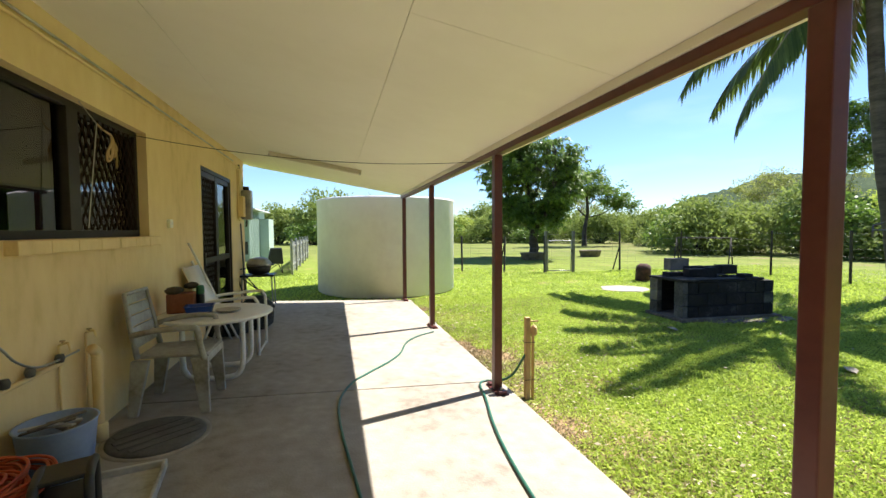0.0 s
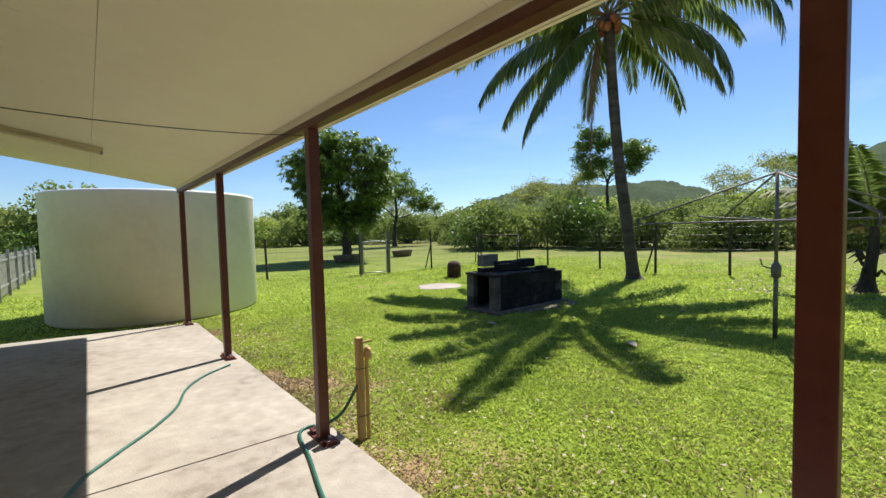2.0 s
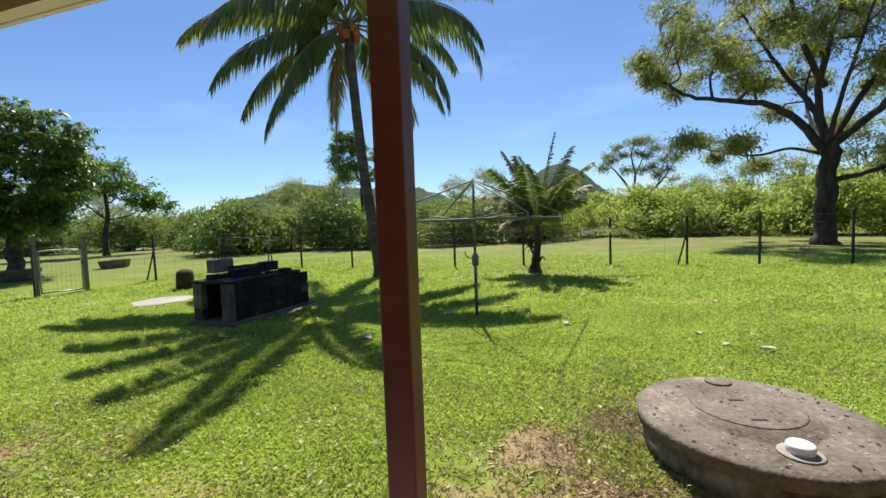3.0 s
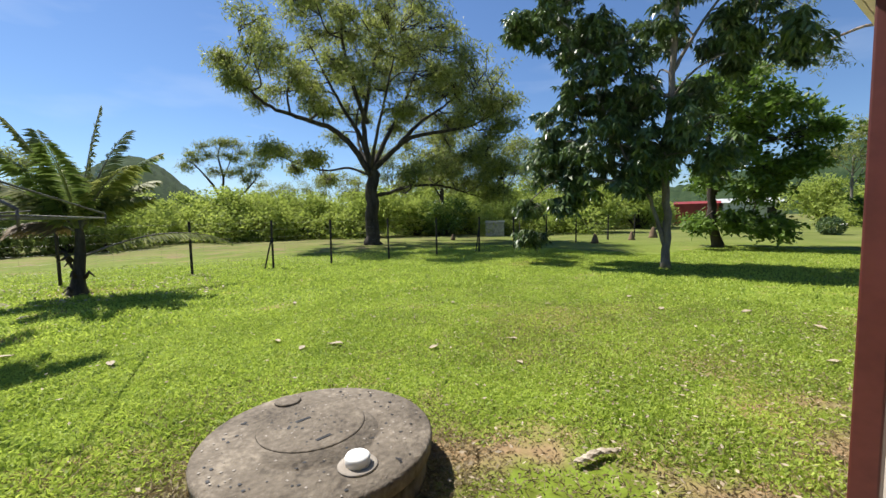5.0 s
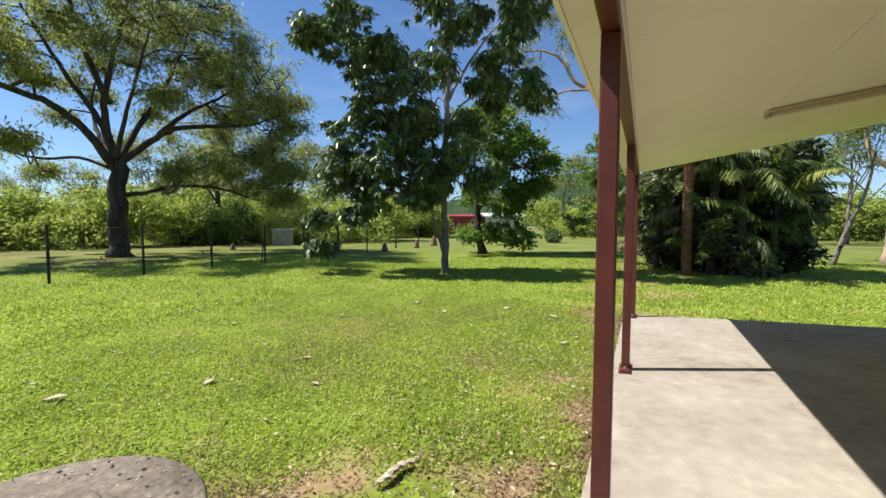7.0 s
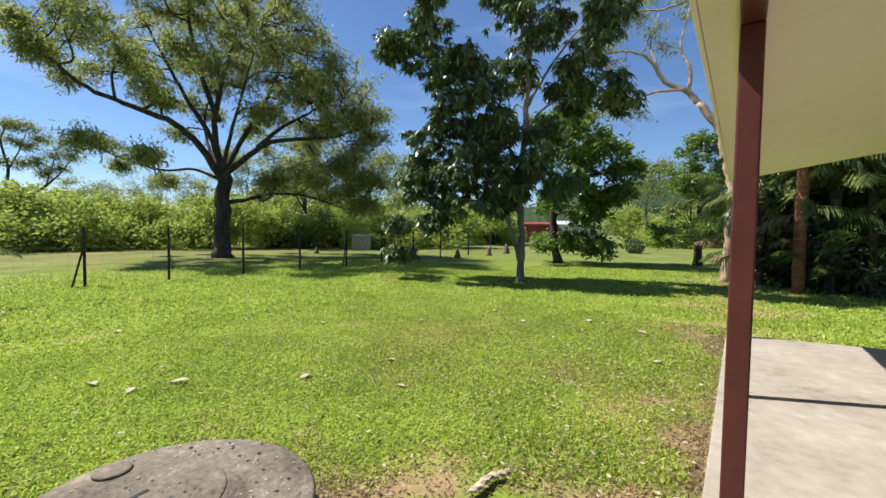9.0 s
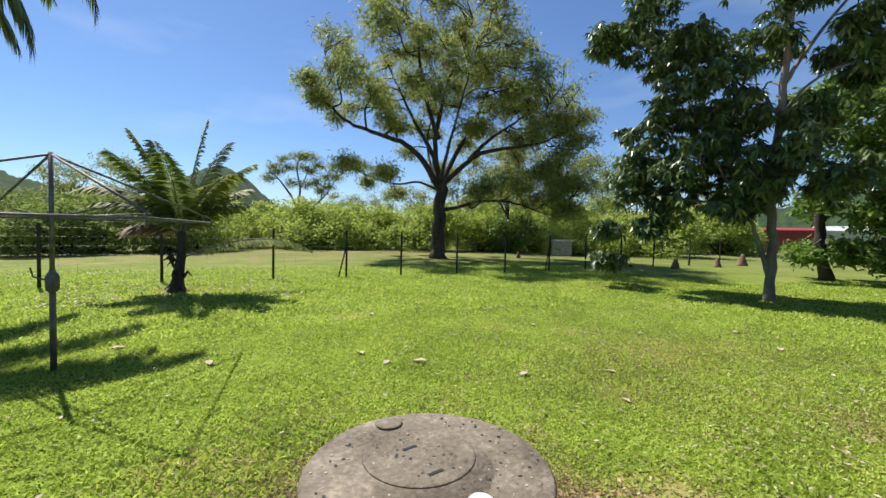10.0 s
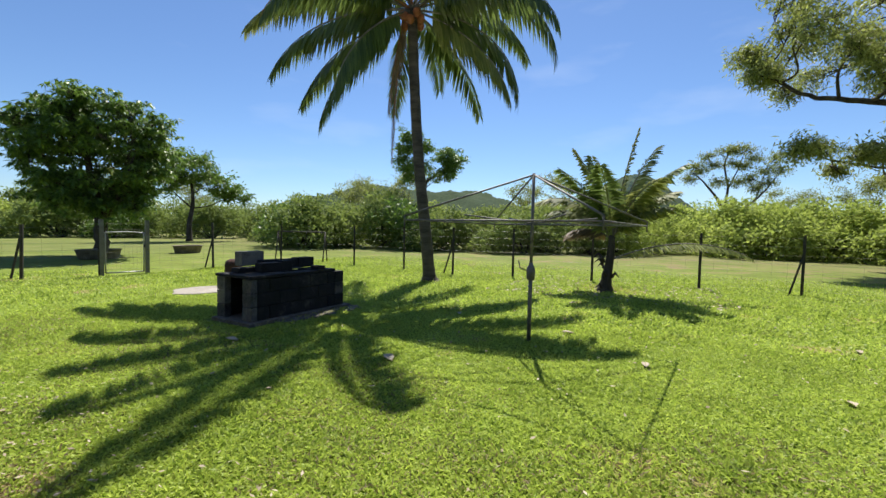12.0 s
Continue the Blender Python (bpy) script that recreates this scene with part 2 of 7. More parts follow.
BARK = material("dark bark", [(0.02, 0.015, 0.01), (0.05, 0.04, 0.03), (0.09, 0.075, 0.058)], 5, 0.95, 0, 1.0, 18, stretch=(1, 1, 0.3))
GREYBARK = material("pale grey bark", [(0.08, 0.068, 0.055), (0.17, 0.15, 0.125), (0.26, 0.235, 0.20)], 4, 0.9, 0, 0.6, 20, stretch=(1, 1, 0.3))
PINKBARK = material("smooth salmon bark", [(0.18, 0.10, 0.07), (0.42, 0.31, 0.23), (0.53, 0.42, 0.33)], 3, 0.85, 0, 0.3, 12, stretch=(1, 1, 0.5))
PALMBARK = material("ringed palm bark", [(0.03, 0.024, 0.02), (0.07, 0.058, 0.047), (0.11, 0.094, 0.076)], 3, 0.95, 0, 0.9, 14, stretch=(0.6, 0.6, 3))
REDBARK = material("reddish palm stem", [(0.10, 0.04, 0.015), (0.24, 0.10, 0.045), (0.30, 0.15, 0.07)], 4, 0.8, 0, 0.6, 12, stretch=(0.6, 0.6, 3))
GUM = leaf_material("eucalypt leaf", (0.12, 0.15, 0.035), (0.34, 0.38, 0.10), 0.5, 0.6, 0.3)
GLOSSY = leaf_material("glossy dark leaf", (0.03, 0.065, 0.02), (0.16, 0.235, 0.07), 0.36, 0.2, 0.8, 0.8)
# leaf colour darkened to carry the shade inside the cane palm clump
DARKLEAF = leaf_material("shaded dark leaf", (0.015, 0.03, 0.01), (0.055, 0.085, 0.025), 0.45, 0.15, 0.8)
BRIGHT = leaf_material("fresh green leaf", (0.08, 0.14, 0.02), (0.17, 0.27, 0.045), 0.5, 0.45, 0.6)
MANGO = leaf_material("mango leaf", (0.055, 0.11, 0.02), (0.20, 0.31, 0.05), 0.45, 0.4, 0.5)
SCRUB = leaf_material("scrub leaf", (0.15, 0.205, 0.045), (0.28, 0.345, 0.085), 0.85, 0.4, 0.12)
BRIGHTSCRUB = leaf_material("fresh scrub leaf", (0.24, 0.31, 0.055), (0.44, 0.51, 0.12), 0.85, 0.5, 0.12)
PALMLEAF = leaf_material("palm leaflet", (0.05, 0.085, 0.022), (0.17, 0.23, 0.055), 0.35, 0.4, 0.8)
YELLOWPALM = leaf_material("golden palm leaflet", (0.09, 0.12, 0.03), (0.34, 0.36, 0.11), 0.6, 0.35, 0.8, 0.3)
DRYPALM = leaf_material("dry palm leaflet", (0.10, 0.07, 0.035), (0.28, 0.20, 0.11), 0.7, 0.2, 0.8)
BLADE = leaf_material("grass blade", (0.20, 0.29, 0.036), (0.54, 0.64, 0.115), 0.6, 0.5, 1.1)
STRAW = leaf_material("dry grass blade", (0.16, 0.12, 0.06), (0.36, 0.29, 0.16), 0.7, 0.3, 0.7)
LITTER = leaf_material("fallen dry leaf", (0.22, 0.16, 0.09), (0.52, 0.44, 0.32), 0.7, 0.15, 0.7)
GLASS = glass_material("window glass")
HILL = material("wooded hill", [(0.012, 0.026, 0.012), (0.028, 0.050, 0.020), (0.055, 0.075, 0.035)], 0.09, 1, 0, 0, fine=0.6, spec=0.1)
CAST = material("dark cast cover", [(0.05, 0.047, 0.043), (0.085, 0.08, 0.075), (0.12, 0.115, 0.105)], 5, 0.7, 0, 0.3, 50)
MOUND = material("dry termite earth", [(0.10, 0.065, 0.04), (0.17, 0.115, 0.07), (0.23, 0.16, 0.10)], 4, 0.95, 0, 0.6, 20)
PALEBARK = material("pale flaking bark", [(0.22, 0.165, 0.11), (0.38, 0.32, 0.24), (0.5, 0.44, 0.35)], 9, 0.9, 0, 0.8, 40)
STUMP = material("charred red brown wood", [(0.02, 0.012, 0.008), (0.05, 0.022, 0.014), (0.12, 0.045, 0.028)], 6, 0.95, 0, 0.8, 25)
CHAIRPLASTIC = material("grimy grey plastic", [(0.16, 0.145, 0.12), (0.31, 0.30, 0.27), (0.43, 0.43, 0.41)], 4, 0.55, 0, 0.1, 40)
LAMPCOVER = material("aged lamp cover", [(0.55, 0.48, 0.35), (0.66, 0.59, 0.45)], 3, 0.4, 0, 0.02)
DARKROOM = material("dim plaster", [(0.30, 0.28, 0.24), (0.36, 0.34, 0.30)], 2, 0.9, 0, 0)


# ---- mesh helpers ----
def floor_z(x):
    """The slab falls away from the house."""
    return 0.02 + 0.115 * (2.8 - x) / 2.9


class Soup:
    """Collects vertices and faces of one mesh."""

    def __init__(self):
        self.v, self.f = [], []

    def box(self, x0, x1, y0, y1, z0, z1, m=None):
        i = len(self.v)
        pts = [(x, y, z) for z in (z0, z1) for y in (y0, y1) for x in (x0, x1)]
        self.v += [tuple(m @ Vector(p)) for p in pts] if m else pts
        self.f += [tuple(i + k for k in q) for q in ((0, 2, 3, 1), (4, 5, 7, 6), (0, 1, 5, 4), (2, 6, 7, 3), (0, 4, 6, 2), (1, 3, 7, 5))]
        return self

    def tube(self, pts, r, sides=8, caps=True):
        pts = [Vector(p) for p in pts]
        rs = r if isinstance(r, (list, tuple)) else [r] * len(pts)
        i0, u = len(self.v), None
        for k, p in enumerate(pts):
            d = (pts[min(k + 1, len(pts) - 1)] - pts[max(k - 1, 0)]).normalized()
            if u is None:
                u = d.orthogonal().normalized()
            u = (u - d * u.dot(d)).normalized()
            w = d.cross(u)
            for s in range(sides):
                a = 2 * math.pi * s / sides
                self.v.append(tuple(p + (u * math.cos(a) + w * math.sin(a)) * rs[k]))
        for k in range(len(pts) - 1):
            for s in range(sides):
                a, b = i0 + k * sides + s, i0 + k * sides + (s + 1) % sides
                self.f.append((a, b, b + sides, a + sides))
        if caps:
            self.f.append(tuple(i0 + s for s in reversed(range(sides))))
            self.f.append(tuple(i0 + (len(pts) - 1) * sides + s for s in range(sides)))
        return self

    def lathe(self, profile, sides=32, centre=(0, 0, 0)):
        """profile: (radius, z) from below upwards or round the section."""
        i0 = len(self.v)
        for r, z in profile:
            for s in range(sides):
                a = 2 * math.pi * s / sides
                self.v.append((centre[0] + r * math.cos(a), centre[1] + r * math.sin(a), centre[2] + z))
        for k in range(len(profile) - 1):
            for s in range(sides):
                a, b = i0 + k * sides + s, i0 + k * sides + (s + 1) % sides
                self.f.append((a, b, b + sides, a + sides))
        self.f.append(tuple(i0 + s for s in reversed(range(sides))))
        self.f.append(tuple(i0 + (len(profile) - 1) * sides + s for s in range(sides)))
        return self

    def poly(self, pts, thick, axis=2):
        """A flat outline given thickness along an axis."""
        i, n = len(self.v), len(pts)
        step = [0, 0, 0]
        step[axis] = thick
        self.v += [tuple(p) for p in pts] + [tuple(p[k] + step[k] for k in range(3)) for p in pts]
        self.f.append(tuple(i + k for k in reversed(range(n))))
        self.f.append(tuple(i + n + k for k in range(n)))
        self.f += [(i + k, i + (k + 1) % n, i + n + (k + 1) % n, i + n + k) for k in range(n)]
        return self

    def make(self, name, mat, parent=None, smooth=False, bevel=0.0, label="", m=None):
        me = bpy.data.meshes.new(name)
        me.from_pydata(self.v, [], self.f)
        me.materials.append(mat)
        bm = bmesh.new()
        bm.from_mesh(me)
        bmesh.ops.recalc_face_normals(bm, faces=bm.faces)
        if bevel:
            sharp = [e for e in bm.edges if len(e.link_faces) == 2 and e.calc_face_angle(0) > 0.6]
            bmesh.ops.bevel(bm, geom=sharp, offset=bevel, segments=2, affect="EDGES", profile=0.6)
        for f in bm.faces:
            f.smooth = smooth
        bm.to_mesh(me)
        bm.free()
        ob = new(name, me)
        if parent:
            ob.parent = parent
        if m is not None:
            ob.matrix_basis = m
        if label:
            tagged(ob, label)
        return ob


def box(name, mat, x0, x1, y0, y1, z0, z1, parent=None, bevel=0.004, label="", m=None):
    return Soup().box(x0, x1, y0, y1, z0, z1).make(name, mat, parent, False, bevel, label, m)


def thing(name, label, category, m, group=""):
    ob = new(name)
    ob.matrix_basis = m
    ob.empty_display_size = 0.1
    return tagged(ob, label, category, group)


def smooth_line(pts, steps=8):
    """A Catmull-Rom line through the points."""
    p = [Vector(q) for q in pts]
    p = [p[0] * 2 - p[1]] + p + [p[-1] * 2 - p[-2]]
    out = []
    for k in range(1, len(p) - 2):
        a, b, c, d = p[k - 1:k + 3]
        for s in range(steps):
            t = s / steps
            out.append(0.5 * (2 * b + (c - a) * t + (2 * a - 5 * b + 4 * c - d) * t * t + (3 * b - a - 3 * c + d) * t ** 3))
    return out + [p[-2]]


def blades(name, roots, dirs, sides, length, width, mat, parent=None, bend=0.0, m=None):
    """Many narrow four-cornered leaves as one mesh: roots, unit dirs and unit sides are n by 3, length and width n."""
    n = len(roots)
    length, width = np.broadcast_to(length, n)[:, None], np.broadcast_to(width, n)[:, None]
    mid = roots + dirs * length * 0.45
    tip = roots + dirs * length
    tip[:, 2] -= bend * length[:, 0]
    v = np.stack([roots, mid + sides * width / 2, tip, mid - sides * width / 2], 1).reshape(-1, 3).astype(np.float32)
    me = bpy.data.meshes.new(name)
    me.vertices.add(4 * n)
    me.vertices.foreach_set("co", v.ravel())
    me.loops.add(4 * n)
    me.loops.foreach_set("vertex_index", np.arange(4 * n, dtype=np.int32))
    me.polygons.add(n)
    me.polygons.foreach_set("loop_start", np.arange(0, 4 * n, 4, dtype=np.int32))
    me.polygons.foreach_set("loop_total", np.full(n, 4, dtype=np.int32))
    me.materials.append(mat)
    me.update(calc_edges=True)
    ob = new(name, me)
    if parent:
        ob.parent = parent
    if m is not None:
        ob.matrix_basis = m
    return ob


def unit(a):
    return a / np.maximum(np.linalg.norm(a, axis=1, keepdims=True), 1e-6)


# ---- ground and distance ----
G = -0.10
me = bpy.data.meshes.new("ground")
bm = bmesh.new()
bmesh.ops.create_grid(bm, x_segments=24, y_segments=24, size=1500)
bm.to_mesh(me)
bm.free()
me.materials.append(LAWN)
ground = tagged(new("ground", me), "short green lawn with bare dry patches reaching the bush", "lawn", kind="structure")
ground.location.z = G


def hills():
    s = Soup()
    n, rows_ = 900, 16
    for j in range(rows_):
        for k in range(n + 1):
            az = radians(-40 + 250 * k / n)
            d = 330 + 18 * j
            deg = math.degrees(az)
            top = 44 * math.exp(-((deg - 60) / 17) ** 4) + 6 * math.exp(-((deg - 55) / 4) ** 2) + 66 * math.exp(-((deg - 88.5) / 6.5) ** 2) + 20 * math.exp(-((deg - 150) / 30) ** 2)
            top += 48 * math.exp(-((deg - 173) / 13) ** 2) + 9
            up = math.sin(math.pi * min(1, (j + 0.01) / (rows_ - 1)) / 2)
            z = top * up * (1 + 0.16 * noise.noise(Vector((deg * 0.16, j * 0.5, 2)))) + 2.2 * noise.noise(Vector((deg * 1.1, j * 0.8, 7)))
            z += min(1, max(0, z - 2) / 6) * (2.6 * noise.noise(Vector((deg * 3.3, j * 1.9, 3))) + 1.8 * noise.noise(Vector((deg * 7.7, j * 2.7, 5))))
            s.v.append((d * math.sin(az), d * math.cos(az), G - 1 + max(0, z)))
    for j in range(rows_ - 1):
        for k in range(n):
            a = j * (n + 1) + k
            s.f.append((a, a + 1, a + n + 2, a + n + 1))
    return s.make("backdrop", HILL, smooth=True)


tagged(hills(), "low wooded hills on the horizon", "hill", kind="structure")


# ---- trees ----
def tree(name, label, base, trunk, limbs, blobs, bark, leaf, tips, per_tip, spread, leaf_len, leaf_wide, droop, seed, r0, category="tree", twig=0.02, shell=0.5, tuft=None, loose=0.5):
    """trunk: points above the base; limbs run from the trunk to each blob (x, y, z, rx, ry, rz, weight), twigs on to the tips,
    and the leaves hang about the tips."""
    rng = np.random.default_rng(seed)
    top = thing(name, label, category, pose(*base))
    s = Soup()
    line = smooth_line([(0, 0, -0.1)] + trunk, 4)
    n = len(line)
    radii = [r0 * (1.35 if k == 0 else 1) * (1 - 0.62 * k / n) for k in range(n)]
    s.tube(line, radii, 10)
    tip_all, weights = [], [b[6] for b in blobs]
    total = sum(weights)
    tuft = spread * (1.35 if tuft is None else tuft)
    for bi, (bx, by, bz, rx, ry, rz, wt) in enumerate(blobs):
        c = Vector((bx, by, bz))
        start = line[min(n - 1, int(n * (limbs[bi % len(limbs)])))]
        far = (c - start).length
        a = start.lerp(c, 0.33) + Vector(rng.normal(0, 0.045, 3)) * far - Vector((0, 0, 0.03)) * far
        b = start.lerp(c, 0.68) + Vector(rng.normal(0, 0.045, 3)) * far + Vector((0, 0, 0.03)) * far
        limb = smooth_line([start, a, b, c], 5)
        rl = r0 * 0.33 * min(1, 0.5 + wt / max(weights) * 0.5)
        s.tube(limb, [rl * (1 - 0.82 * k / len(limb)) for k in range(len(limb))], 7)
        count = max(3, int(tips * wt / total))
        tufts = max(3, int(count / 5.5))
        d = unit(rng.normal(size=(tufts, 3)))
        rad = rng.uniform(shell ** 3, 1, (tufts, 1)) ** (1 / 3)
        mids = d * rad * np.array([rx, ry, rz]) + np.array([bx, by, bz])
        for t_ in range(tufts):
            e = Vector(mids[t_])
            a = min(limb[len(limb) // 4:], key=lambda p: (p - e).length * float(rng.uniform(0.75, 1.5)))
            g = (e - a).length
            h1 = a.lerp(e, 0.35) + Vector(rng.normal(0, 0.13, 3)) * g
            h2 = a.lerp(e, 0.7) + Vector(rng.normal(0, 0.12, 3)) * g
            branch = smooth_line([a, h1, h2, e], 3)
            rb = min(rl * 0.4, twig * (1.5 + 0.8 * g))
            s.tube(branch, [rb * (1 - 0.75 * k / len(branch)) for k in range(len(branch))], 5, False)
            size = tuft * rng.uniform(0.6, 1.35)
            m_ = max(2, int(count / tufts * rng.uniform(0.6, 1.4)))
            p = rng.normal(size=(m_, 3)) * np.array([size, size, size * 0.62]) * 0.75 + np.array(e)
            tip_all.append(p)
            for k in range(m_):
                s.tube([branch[-3], Vector(p[k]).lerp(branch[-2], 0.4) + Vector(rng.normal(0, 0.1, 3)) * size, Vector(p[k])], [twig * 0.8, twig * 0.55, twig * 0.25], 3, False)
    s.make("trunk", bark, top, True)
    q = np.concatenate(tip_all)
    m = len(q) * per_tip
    roots = np.repeat(q, per_tip, 0) + rng.normal(size=(m, 3)) * np.array([spread, spread, spread * 0.7]) * loose
    dirs = rng.normal(size=(m, 3))
    dirs[:, 2] = dirs[:, 2] * 0.6 - droop
    dirs = unit(dirs)
    sides = unit(np.cross(dirs, rng.normal(size=(m, 3))))
    blades("crown", roots, dirs, sides, leaf_len * rng.uniform(0.6, 1.3, m), leaf_wide * rng.uniform(0.7, 1.2, m), leaf, top)
    return top


def grown(name, label, base, right, limbs, clumps, bark, leaf, depths=2, reach=1.0, tufts=7, tips=8, per_tip=10, tuft=0.4, leaf_len=0.24, leaf_wide=0.06, droop=0.8,
          seed=1, twig=0.012, category="tree", whorl=0.0, flat=0.7):
    """Limbs are laid out one by one as (root radius, tip radius, points); clumps (across, up, size) hang on the nearest limb,
    each repeated over the depth of the crown. Points are (across, up, deep), with across along right."""
    rng = np.random.default_rng(seed)
    top = thing(name, label, category, pose(*base))
    rx, ry = right
    place = lambda p: Vector((p[0] * rx - p[2] * ry, p[0] * ry + p[2] * rx, p[1]))
    s, nodes = Soup(), []
    for ra, rb, pts in limbs:
        line = smooth_line([place(p) for p in pts], 5)
        for k in range(1, len(line) - 1):
            line[k] = line[k] + Vector(rng.normal(0, 0.13, 3)) * ra
        n = len(line)
        radii = [ra + (rb - ra) * k / (n - 1) for k in range(n)]
        if pts[0][1] <= 0:
            radii[0], radii[1] = ra * 1.45, ra * 1.15
        s.tube(line, radii, 9 if ra > 0.05 else 6)
        nodes += list(zip(line[n // 3:], radii[n // 3:]))
    widest = max(abs(c[0]) for c in clumps) + 0.5
    ends = []
    for L, H, size in clumps:
        deep = reach * math.sqrt(max(0.05, 1 - (L / widest) ** 2))
        for k in range(depths):
            D = 0.0 if depths == 1 else deep * (2 * (k + float(rng.uniform(0.15, 0.85))) / depths - 1)
            c = place((L + float(rng.normal(0, 0.18)) * size, H + float(rng.normal(0, 0.15)) * size - 0.12 * abs(D), D))
            node, nr = min(nodes, key=lambda q: (q[0] - c).length * (1.0 if q[0].z < c.z + 0.2 * size else 1.7))
            far = (c - node).length
            mid1 = node.lerp(c, 0.35) + Vector(rng.normal(0, 0.09, 3)) * far + Vector((0, 0, 0.03)) * far
            mid2 = node.lerp(c, 0.7) + Vector(rng.normal(0, 0.07, 3)) * far + Vector((0, 0, 0.05)) * far
            branch = smooth_line([node, mid1, mid2, c], 4)
            rb = min(nr * 0.7, twig * (2.2 + 0.7 * far))
            s.tube(branch, [rb * (1 - 0.7 * j / len(branch)) for j in range(len(branch))], 6, False)
            d = unit(rng.normal(size=(tufts, 3)) + np.array([0, 0, 0.45]))
            mids = d * rng.uniform(0.45, 1.0, (tufts, 1)) * size * np.array([1, 1, flat]) + np.array(c)
            for e in mids:
                e = Vector(e)
                a = branch[int(rng.integers(len(branch) // 2, len(branch)))]
                h = a.lerp(e, 0.5) + Vector(rng.normal(0, 0.12, 3)) * (e - a).length
                s.tube([a, h, e], [twig * 1.3, twig, twig * 0.5], 4, False)
                p = rng.normal(size=(tips, 3)) * np.array([tuft, tuft, tuft * 0.6]) * 0.6 + np.array(e)
                for q in p[:3]:
                    s.tube([h.lerp(e, 0.6), Vector(q)], [twig * 0.6, twig * 0.3], 3, False)
                ends.append(p)
    s.make("trunk", bark, top, True)
    q = np.concatenate(ends)
    m = len(q) * per_tip
    roots = np.repeat(q, per_tip, 0) + rng.normal(size=(m, 3)) * (tuft * (0.08 if whorl else 0.3))
    dirs = rng.normal(size=(m, 3))
    dirs[:, 2] = dirs[:, 2] * (0.35 if whorl else 0.6) - droop
    dirs = unit(dirs)
    sides = unit(np.cross(dirs, np.array([0.0, 0, 1]) + rng.normal(size=(m, 3)) * (0.4 if whorl else 1.5)))
    blades("crown", roots, dirs, sides, leaf_len * rng.uniform(0.6, 1.3, m), leaf_wide * rng.uniform(0.7, 1.2, m), leaf, top, bend=whorl)
    return top


def bearing(az, dist, x0=2.5, y0=0.5):
    return x0 + dist * math.sin(radians(az)), y0 + dist * math.cos(radians(az))


